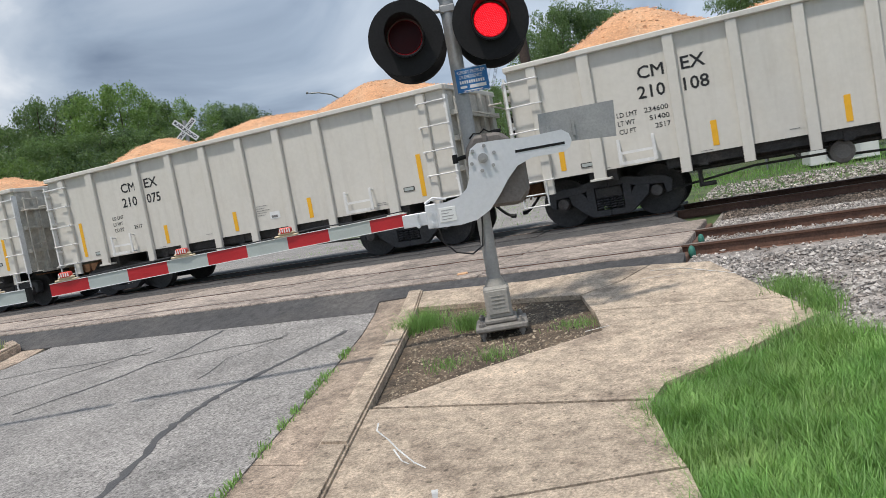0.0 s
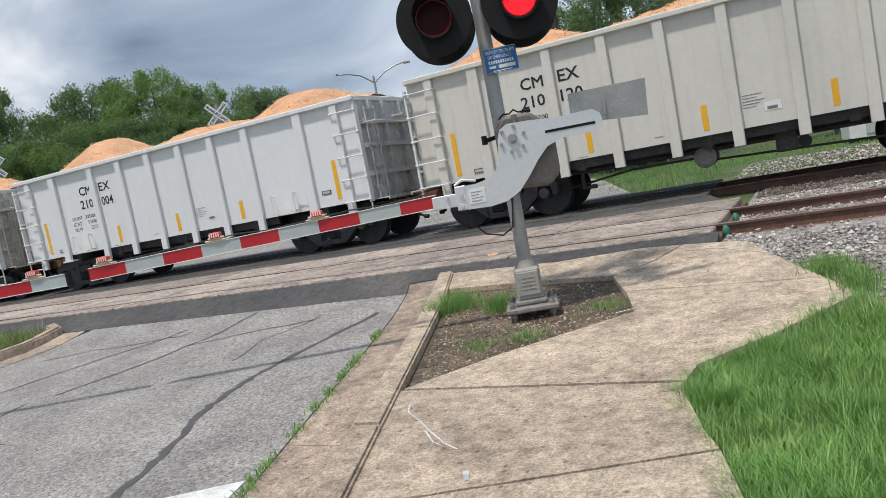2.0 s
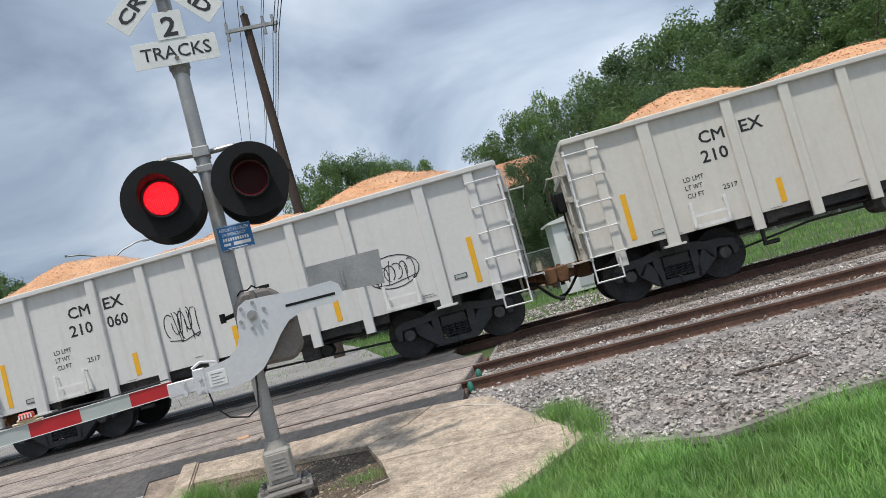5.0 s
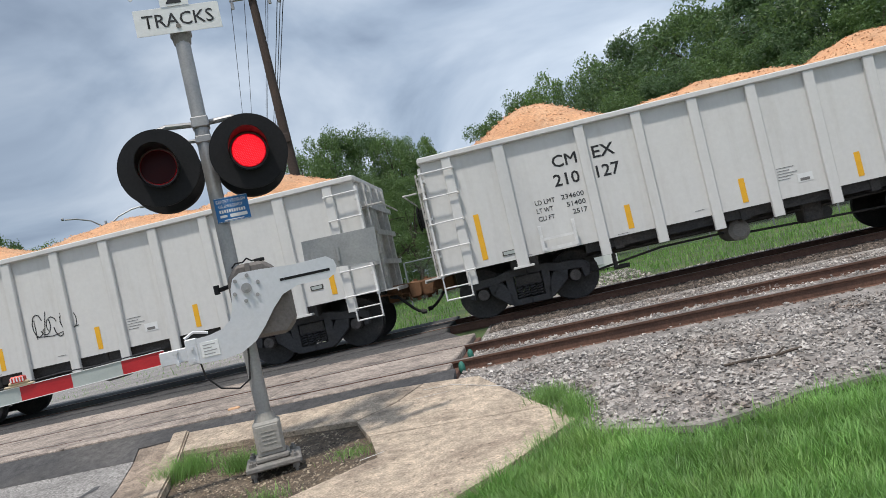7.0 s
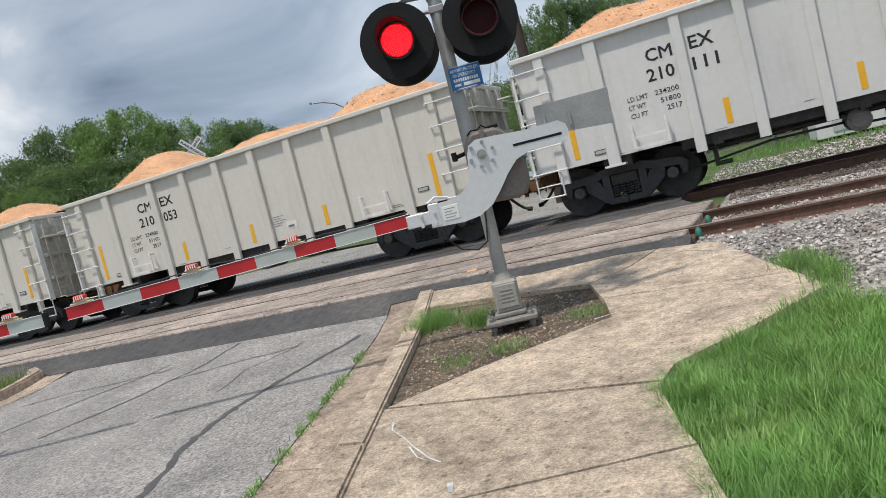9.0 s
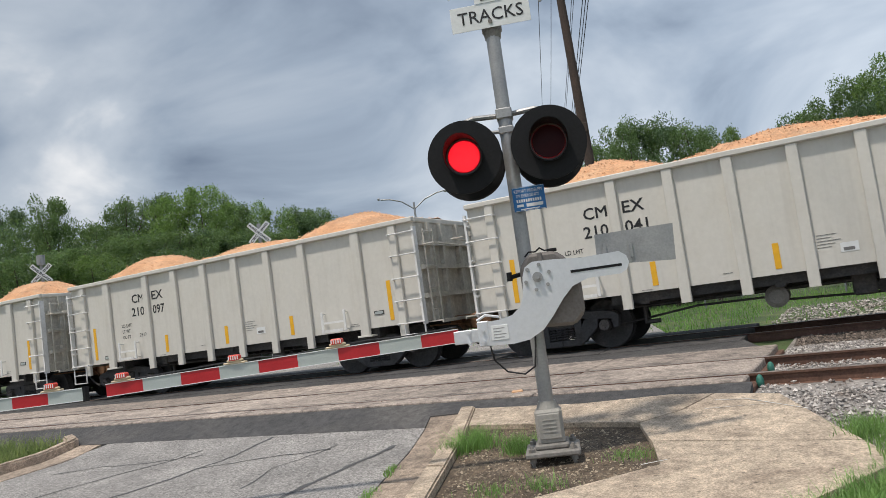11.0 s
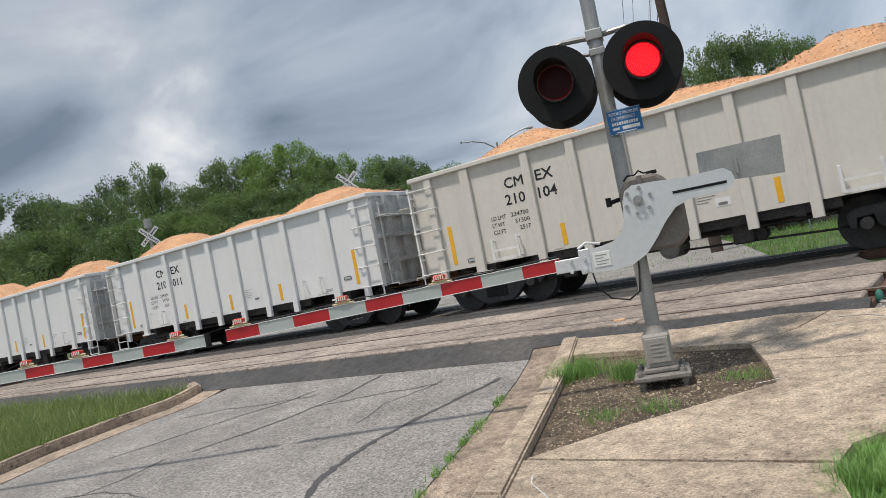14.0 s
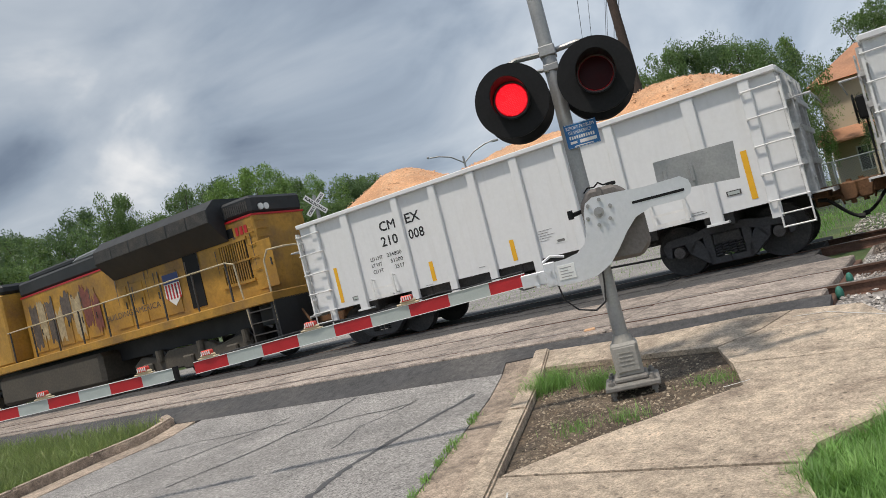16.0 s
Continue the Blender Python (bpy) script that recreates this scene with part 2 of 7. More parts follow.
M_CAR = [streaked(mat("pale_grey_car_paint", (0.64, 0.615, 0.56), 0.5, var=0.04, scale=0.9, fine=12, bump=0.01, patch=0.25, patch_col=(0.46, 0.425, 0.365), patch_scale=0.9)),
         streaked(mat("cool_grey_car_paint", (0.655, 0.65, 0.63), 0.48, var=0.04, scale=0.9, fine=12, bump=0.01, patch=0.22, patch_col=(0.48, 0.465, 0.44), patch_scale=0.9)),
         streaked(mat("white_car_paint", (0.73, 0.735, 0.74), 0.45, var=0.03, scale=0.9, fine=12, bump=0.01, patch=0.18, patch_col=(0.55, 0.545, 0.53), patch_scale=0.9), 0.1)]
M_END = [streaked(mat("grimy_car_end", (0.53, 0.505, 0.45), 0.7, var=0.15, scale=1.6, fine=16, bump=0.03, patch=0.5, patch_col=(0.30, 0.265, 0.22), patch_scale=1.6, mottle=0.15, mottle_scale=5), 0.35),
         streaked(mat("grimy_car_end_cool", (0.55, 0.54, 0.515), 0.7, var=0.15, scale=1.6, fine=16, bump=0.03, patch=0.5, patch_col=(0.30, 0.28, 0.25), patch_scale=1.6, mottle=0.15, mottle_scale=5), 0.35),
         streaked(mat("sooty_car_end", (0.56, 0.56, 0.555), 0.7, var=0.15, scale=1.6, fine=16, bump=0.03, patch=0.6, patch_col=(0.26, 0.255, 0.25), patch_scale=1.6, mottle=0.15, mottle_scale=5), 0.35)]
M_STEPS = mat("bright_step_steel", (0.74, 0.735, 0.72), 0.45, var=0.1, scale=4, fine=20, bump=0, patch=0.25, patch_col=(0.5, 0.48, 0.44), patch_scale=5)
M_FRAME = mat("dusty_truck_casting", (0.052, 0.052, 0.055), 0.65, 0.1, var=0.3, scale=4, fine=30, bump=0.12, patch=0.35, patch_col=(0.075, 0.066, 0.058), patch_scale=2.5)
M_RUBBER = mat("black_rubber_hose", (0.025, 0.024, 0.023), 0.7, var=0.2, scale=6, fine=30, bump=0.03)
M_HOUSING = mat("brown_grey_housing", (0.17, 0.152, 0.14), 0.7, 0.15, var=0.15, scale=5, fine=40, bump=0.06, patch=0.5, patch_col=(0.11, 0.095, 0.085), patch_scale=4)
M_LOAD = mat("crushed_limestone", (0.60, 0.325, 0.175), 0.95, var=0.16, scale=2, fine=30, bump=0.6, mottle=0.14, mottle_scale=20, grains=34, patch=0.6, patch_col=(0.60, 0.39, 0.245), patch_scale=1.5)
M_CHIP = mat("limestone_chip", (0.63, 0.38, 0.225), 0.95, var=0.1, scale=6, fine=30, bump=0.1, island=0.28)
M_INK = mat("black_stencil", (0.016, 0.016, 0.017), 0.5, var=0.1, bump=0)
M_STENCIL = mat("grey_stencil", (0.16, 0.155, 0.15), 0.6, var=0.15, bump=0)
M_YEL = mat("yellow_reflector", (0.80, 0.42, 0.02), 0.4, var=0.05, bump=0)
M_WHITE = mat("white_sheet", (0.72, 0.73, 0.72), 0.45, var=0.04, bump=0, scale=3, patch=0.2, patch_col=(0.58, 0.58, 0.55), patch_scale=4)
M_RED = mat("red_sheeting", (0.42, 0.015, 0.02), 0.4, var=0.08, bump=0)
M_SILV = mat("silver_sheeting", (0.40, 0.44, 0.42), 0.45, var=0.05, bump=0)
M_BLUE = mat("blue_enamel", (0.012, 0.13, 0.36), 0.4, var=0.05, bump=0)
M_LED = mat("red_led_lens", (0.25, 0.002, 0.004), 0.4, var=0.05, bump=0, emit=(1.0, 0.002, 0.012, 0.36), spec=0.2)
M_LEDDOT = mat("red_led_dot", (0.5, 0.02, 0.02), 0.3, var=0.02, bump=0, emit=(1.0, 0.02, 0.035, 1.6))
M_DARKLENS = mat("unlit_red_lens", (0.035, 0.003, 0.005), 0.4, var=0.1, bump=0, spec=0.15)
M_RIM = mat("worn_lens_rim", (0.07, 0.068, 0.066), 0.5, var=0.2, bump=0)
M_ARMLAMP = mat("red_lamp_lens", (0.62, 0.05, 0.03), 0.3, var=0.1, bump=0)
M_AMBERBASE = mat("lamp_base_plastic", (0.55, 0.45, 0.30), 0.5, var=0.1, bump=0)
M_WOOD = mat("weathered_pole_wood", (0.06, 0.042, 0.034), 0.9, var=0.25, scale=2, fine=20, bump=0.2)
M_WIRE = mat("dark_wire", (0.02, 0.02, 0.022), 0.6, var=0.1, bump=0)
M_GREEN = mat("green_casting", (0.03, 0.16, 0.12), 0.6, var=0.2, bump=0.05)
M_CAST = mat("dull_cast_iron", (0.24, 0.225, 0.205), 0.8, 0.1, var=0.2, scale=5, fine=40, bump=0.1, patch=0.5, patch_col=(0.13, 0.115, 0.1), patch_scale=4)
M_HUB = mat("greasy_axle_iron", (0.10, 0.09, 0.085), 0.6, 0.2, var=0.3, scale=5, fine=30, bump=0.1)
M_BOX = mat("grey_cast_box", (0.34, 0.325, 0.295), 0.75, 0.1, var=0.12, scale=5, fine=40, bump=0.06, patch=0.4, patch_col=(0.22, 0.2, 0.175), patch_scale=5)
M_BARK = mat("oak_bark", (0.09, 0.07, 0.055), 0.95, var=0.3, scale=4, fine=25, bump=0.3)
M_LEAF = [leafy(mat("leaf_mid", (0.10, 0.165, 0.058), 0.5, var=0.25, scale=0.35, fine=3, bump=0, island=0.35, rand=0.15), (0.22, 0.34, 0.10)),
          leafy(mat("leaf_dark", (0.075, 0.128, 0.055), 0.5, var=0.25, scale=0.35, fine=3, bump=0, island=0.35, rand=0.15), (0.15, 0.24, 0.085)),
          leafy(mat("leaf_bright", (0.12, 0.20, 0.055), 0.5, var=0.25, scale=0.35, fine=3, bump=0, island=0.35, rand=0.15), (0.27, 0.42, 0.10))]
M_STUCCO = mat("tan_stucco", (0.54, 0.45, 0.33), 0.9, var=0.06, scale=1, fine=40, bump=0.05)
M_TILE = mat("orange_roof_tile", (0.40, 0.20, 0.115), 0.85, var=0.2, scale=1, fine=10, bump=0.1, rand=0.1)
M_SLATE = mat("grey_shingle", (0.16, 0.17, 0.19), 0.9, var=0.2, scale=1, fine=14, bump=0.1)
M_GLASS = mat("dark_window", (0.03, 0.035, 0.04), 0.1, var=0.05, bump=0)
M_LYEL = mat("loco_yellow", (0.41, 0.22, 0.034), 0.55, var=0.16, scale=1.2, fine=10, bump=0.01, patch=0.9, patch_col=(0.17, 0.095, 0.035), patch_scale=1.0, mottle=0.25, mottle_scale=2)
M_LGREY = mat("loco_dark_grey", (0.017, 0.019, 0.022), 0.6, var=0.2, scale=1.5, fine=12, bump=0.02, patch=0.5, patch_col=(0.032, 0.034, 0.036), patch_scale=0.8)
M_LPALE = mat("loco_pale_grey", (0.20, 0.215, 0.225), 0.5, var=0.15, scale=2, fine=14, bump=0.02)
M_LTANK = mat("loco_tank_grime", (0.075, 0.064, 0.05), 0.7, var=0.25, scale=1.5, fine=14, bump=0.06)
M_COUP = mat("rusty_coupler", (0.20, 0.105, 0.055), 0.8, 0.2, var=0.3, scale=6, fine=40, bump=0.15)
M_FENCE = mat("fence_mesh", (0.22, 0.24, 0.24), 0.6, 0.3, var=0.1, bump=0)
M_FLAG = [mat("mural_dark", (0.10, 0.078, 0.068), 0.6, var=0.4, scale=2, fine=9, bump=0), mat("mural_red", (0.17, 0.055, 0.042), 0.6, var=0.35, scale=3, fine=9, bump=0),
          mat("mural_pale", (0.38, 0.30, 0.185), 0.6, var=0.3, scale=3, fine=9, bump=0)]
M_RAILING = mat("worn_handrail_paint", (0.50, 0.42, 0.28), 0.6, var=0.2, bump=0)
M_CHALK = mat("chalk", (0.36, 0.29, 0.25), 0.9, var=0.3, bump=0)
M_SHIELDBLUE = mat("shield_blue", (0.03, 0.05, 0.16), 0.5, var=0.1, bump=0)

# ---------------- mesh helpers ----------------
def mesh_of(bm, name, material, smooth=False):
    me = bpy.data.meshes.new(name)
    bmesh.ops.recalc_face_normals(bm, faces=bm.faces)
    if smooth:
        for f in bm.faces:
            f.smooth = True
    bm.to_mesh(me)
    bm.free()
    for m in (material if isinstance(material, (list, tuple)) else [material]):
        me.materials.append(m)
    return me


def part(name, bm, material, parent, label="", smooth=False):
    me = bm if isinstance(bm, bpy.types.Mesh) else mesh_of(bm, name, material, smooth)
    ob = new(name, me)
    ob.parent = parent
    if label:
        tagged(ob, label)
    return ob


def thing(name, m, label, category, group="", kind=""):
    ob = new(name)
    ob.matrix_world = m
    return tagged(ob, label, category, group, kind)


def solo(name, bm, material, label, category, group="", kind="", smooth=False):
    ob = new(name, bm if isinstance(bm, bpy.types.Mesh) else mesh_of(bm, name, material, smooth))
    return tagged(ob, label, category, group, kind)


def box(bm, x0, y0, z0, x1, y1, z1, bev=0.0):
    r = bmesh.ops.create_cube(bm, size=1)
    vs = r["verts"]
    for v in vs:
        v.co = Vector((x0 + (v.co.x + 0.5) * (x1 - x0), y0 + (v.co.y + 0.5) * (y1 - y0), z0 + (v.co.z + 0.5) * (z1 - z0)))
    if bev:
        es = list({e for v in vs for e in v.link_edges})
        bmesh.ops.bevel(bm, geom=es, offset=bev, segments=1, affect="EDGES", profile=0.5)
    return vs


def tube(bm, p0, p1, r0, r1=None, seg=10, caps=True):
    p0, p1 = Vector(p0), Vector(p1)
    d = p1 - p0
    r = bmesh.ops.create_cone(bm, cap_ends=caps, segments=seg, radius1=r0, radius2=r0 if r1 is None else r1, depth=d.length)
    m = Matrix.Translation((p0 + p1) / 2) @ d.to_track_quat("Z", "Y").to_matrix().to_4x4()
    bmesh.ops.transform(bm, matrix=m, verts=r["verts"])
    return r["verts"]


def pipe(bm, pts, r, seg=6):
    """One round bar bent along pts."""
    pts = [Vector(p) for p in pts]
    closed = len(pts) > 3 and (pts[0] - pts[-1]).length < 1e-5
    if closed:
        pts = pts[:-1]
    n, rings, side = len(pts), [], None
    for i, p in enumerate(pts):
        a = pts[i - 1] if i or closed else p
        c = pts[(i + 1) % n] if i < n - 1 or closed else p
        d0 = (p - a).normalized() if (p - a).length > 1e-9 else (c - p).normalized()
        d1 = (c - p).normalized() if (c - p).length > 1e-9 else d0
        t = (d0 + d1).normalized() if (d0 + d1).length > 1e-6 else d1
        if side is None:
            side = t.orthogonal().normalized()
        side = (side - t * side.dot(t)).normalized()
        up = t.cross(side)
        k = 1 / max(0.6, t.dot(d1))
        rings.append([bm.verts.new(p + (side * math.cos(2 * math.pi * j / seg) + up * math.sin(2 * math.pi * j / seg)) * r * k) for j in range(seg)])
    for a, b in zip(rings, rings[1:] + rings[:1] if closed else rings[1:]):
        for j in range(seg):
            bm.faces.new((a[j], a[(j + 1) % seg], b[(j + 1) % seg], b[j]))
    if not closed:
        bm.faces.new(rings[0][::-1])
        bm.faces.new(rings[-1])


def plate(bm, poly, y0, y1, bev=0.0):
    """A plate with outline poly in x and z, from y0 to y1."""
    a = [bm.verts.new((x, y0, z)) for x, z in poly]
    f = bm.faces.new(a)
    r = bmesh.ops.extrude_face_region(bm, geom=[f])
    vs = [v for v in r["geom"] if isinstance(v, bmesh.types.BMVert)]
    bmesh.ops.translate(bm, verts=vs, vec=(0, y1 - y0, 0))
    if bev:
        es = list({e for v in a + vs for e in v.link_edges})
        bmesh.ops.bevel(bm, geom=es, offset=bev, segments=1, affect="EDGES")


GZ = ((-1500, -2.16), (-40, -2.16), (0, 0), (1, 0.06), (2.3, 0.24), (3, 0.27), (1500, 0.27))
RZ = ((-1500, -2.26), (-40, -2.26), (0, -0.10), (1, -0.04), (1.7, 0.06), (2.45, 0.262), (3, 0.27), (1500, 0.27))


def height(y, prof=GZ):
    return float(np.interp(y, [p[0] for p in prof], [p[1] for p in prof]))


def slab(poly, dz=0.0, thick=0.06, prof=GZ, bev=0.0):
    """A paved piece with outline poly in plan, its top dz over the ground's profile."""
    bm = bmesh.new()
    bm.faces.new([bm.verts.new((x, y, 0)) for x, y in poly])
    for y, _ in prof:
        bmesh.ops.bisect_plane(bm, geom=bm.verts[:] + bm.edges[:] + bm.faces[:], plane_co=(0, y, 0), plane_no=(0, 1, 0))
    for f in bm.faces:
        if f.normal.z < 0:
            f.normal_flip()
    r = bmesh.ops.extrude_face_region(bm, geom=bm.faces[:])
    low = set(v for v in bm.verts) - set(v for v in r["geom"] if isinstance(v, bmesh.types.BMVert))
    for v in bm.verts:
        v.co.z = height(v.co.y, prof) + dz - (thick if v in low else 0)
    return bm


def text_mesh(body, size, material, depth=0.0, bold=0.0, space=1.0):
    """Lettering in the built-in font, upright in x and z, its left foot at the origin."""
    cu = bpy.data.curves.new("lettering", "FONT")
    cu.body, cu.size, cu.offset, cu.space_character, cu.resolution_u = body, size, bold, space, 2
    ob = bpy.data.objects.new("lettering", cu)
    me = bpy.data.meshes.new_from_object(ob)
    bpy.data.objects.remove(ob)
    me.transform(pose(0, 0, 0, 90))
    me.materials.clear()
    me.materials.append(material)
    return me


def letters(body, size, material, parent, m, name="lettering", bold=0.0, width=None):
    me = text_mesh(body, size, material, bold=bold)
    xs = [v.co.x for v in me.vertices]
    if width and xs:
        me.transform(Matrix.Translation((0, 0, 0)) @ Matrix.Diagonal((width / (max(xs) - min(xs)), 1, 1, 1)) @ Matrix.Translation((-min(xs), 0, 0)))
    ob = part(name, me, material, parent)
    ob.matrix_basis = m
    return ob


# ---------------- ground ----------------
def build_ground():
    bm = bmesh.new()
    xs = [-1500, -60, -25, -8, 0, 8, 25, 60, 1500]
    ys = [p[0] for p in GZ]
    grid = [[bm.verts.new((x, y, height(y) - 0.14)) for x in xs] for y in ys]
    for a, b in zip(grid, grid[1:]):
        for i in range(len(xs) - 1):
            bm.faces.new((a[i], a[i + 1], b[i + 1], b[i]))
    solo("ground", bm, M_LAWN, "broad grassy ground around the level crossing", "ground", kind="structure")


def gut(y):      # road edge beside the gutter
    return -1.78 - 0.311 * y


def kf(y):       # foot of the kerb
    return -1.27 - 0.344 * y


def kb(y):       # back of the kerb
    return -1.06 - 0.354 * y


LEFT = ((-8.2, 1.8), (-8.5, 0.4), (-8.2, -1.1), (-7.6, -2.6), (1.0, -30))


def build_roads():
    rd = solo("road", slab([(gut(1.75), 1.75), (gut(-30), -30)] + list(LEFT[::-1]) [0:5], 0, 0.08, RZ), M_ROAD, "worn pale grey asphalt road with cracks", "road", kind="structure")
    solo("road_approach", slab([(-26, 1.9), (-9.0, 1.75), (gut(1.75), 1.75), (gut(2.05), 2.05), (-1.8, 2.12), (0.5, 2.17), (1.3, 2.1), (1.3, 2.42), (-26, 2.42)], 0.004, 0.08, RZ), M_DARK, "dark patched asphalt beside the rails", "road", kind="structure")
    solo("road_between_tracks", slab([(-26, 5.92), (1.0, 5.92), (0.4, 8.0), (-26, 7.2)], -0.01, 0.1), M_DARK, "dark asphalt between the two tracks", "road", kind="structure")
    solo("road_far_side", slab([(-26, 10.2), (-1.5, 10.9), (-4.5, 20), (-23, 70), (-31, 70), (-12, 20), (-26, 15)], -0.02, 0.1), M_ROAD, "asphalt road beyond the tracks", "road", kind="structure")
    # sealed cracks
    bm = bmesh.new()
    def ribbon(pts, w):
        n = []
        fine = []
        for (a, b) in zip(pts, pts[1:]):
            for k in range(6):
                fine.append((a[0] + (b[0] - a[0]) * k / 6 + random.uniform(-.025, .025), a[1] + (b[1] - a[1]) * k / 6 + random.uniform(-.03, .03)))
        fine.append(pts[-1])
        for i, (x, y) in enumerate(fine):
            q = fine[min(i + 1, len(fine) - 1)]
            p = fine[max(i - 1, 0)]
            d = Vector((q[0] - p[0], q[1] - p[1])).normalized()
            ww = w * random.uniform(0.6, 1.2) / 2
            z = height(y, RZ) + 0.004
            n.append((bm.verts.new((x - d.y * ww, y + d.x * ww, z)), bm.verts.new((x + d.y * ww, y - d.x * ww, z))))
        for a, b in zip(n, n[1:]):
            bm.faces.new((a[0], a[1], b[1], b[0]))
    ribbon([(-1.6, -3.7), (-1.95, -2.9), (-2.15, -2.3), (-2.5, -1.6), (-2.6, -1.1), (-2.66, -0.6), (-2.6, 0.0), (-2.55, 0.6), (-2.42, 1.2)], 0.085)
    ribbon([(-5.6, -2.6), (-5.4, -1.8), (-5.5, -1.2)], 0.025)
    ribbon([(-7.6, 0.4), (-6.9, 0.75), (-6.3, 0.8), (-5.4, 1.1)], 0.025)
    ribbon([(-3.4, -0.2), (-3.6, 0.5), (-3.3, 1.3)], 0.02)
    ribbon([(-6.6, -2.6), (-5.2, -2.1), (-4.3, -2.2)], 0.02)
    ribbon([(-5.3, -1.0), (-4.95, 0.0), (-4.85, 0.6), (-4.75, 1.1), (-4.7, 1.7)], 0.045)
    ribbon([(-4.85, 0.55), (-4.1, 0.95), (-3.3, 1.15)], 0.03)
    ribbon([(-6.8, -1.2), (-6.2, 0.2), (-5.6, 1.3)], 0.03)
    part("crack_seal", bm, M_TAR, rd, "dark tar-sealed cracks")
    # worn painted stop line
    solo("stop_line", slab([(-3.6, -4.1), (-2.2, -3.35), (-1.0, -2.72), (-0.9, -3.15), (-2.1, -3.8), (-3.4, -4.55)], 0.008, 0.01, RZ), M_PAINT_W, "worn white painted stop line on the asphalt", "road marking", kind="structure")


def build_kerbs():
    k = thing("kerb", Matrix(), "low stained concrete kerb and gutter along the road", "kerb", kind="structure")
    ys = [2.1, 0.0, -2.2, -4.2, -7, -10, -14, -20]
    for a, b in zip(ys, ys[1:]):
        g = 0.006
        part("gutter_section", slab([(gut(a - g), a - g), (kf(a - g), a - g), (kf(b + g), b + g), (gut(b + g), b + g)], -0.012, 0.1, RZ), M_KERB, k)
        bm = slab([(kf(a - g) - 0.005, a - g), (kb(a - g), a - g), (kb(b + g), b + g), (kf(b + g) - 0.005, b + g)], 0.035, 0.2)
        es = [e for e in bm.edges if len(e.link_faces) == 2 and e.calc_face_angle(0) > 1]
        bmesh.ops.bevel(bm, geom=es, offset=0.018, segments=2, affect="EDGES")
        part("kerb_section", bm, M_CONC, k)
    k2 = thing("kerb", Matrix(), "rounded concrete kerb edging the grassy verge", "kerb", kind="structure")
    out = [(-9.35, 1.95), (-8.9, 1.72), (-8.78, 1.2), (-8.88, 0.2), (-8.75, -1.0), (-8.35, -2.2), (-7.4, -5.0), (-5.3, -11), (-1.0, -24)]
    for (ax, ay), (bx, by) in zip(out, out[1:]):
        d = Vector((bx - ax, by - ay)).normalized()
        n = Vector((d.y, -d.x)) * 0.18
        bm = slab([(ax, ay), (bx, by), (bx + n.x, by + n.y), (ax + n.x, ay + n.y)], 0.05, 0.22)
        es = [e for e in bm.edges if len(e.link_faces) == 2 and e.calc_face_angle(0) > 1]
        bmesh.ops.bevel(bm, geom=es, offset=0.03, segments=2, affect="EDGES")
        part("kerb_section", bm, M_KERB, k2)
        if ay < 1.9:
            part("gutter_section", slab([(ax + 0.01, ay), (bx + 0.01, by), (bx + 0.55, by), (ax + 0.55, ay)], 0.008, 0.1, RZ), M_KERB, k2)


EDGE = [(1.59, 1.97), (2.07, 1.02), (2.50, 0.02), (2.01, -0.73), (1.55, -1.30), (1.52, -1.72), (1.70, -2.25), (1.94, -2.91), (2.4, -4.2), (3.2, -7)]


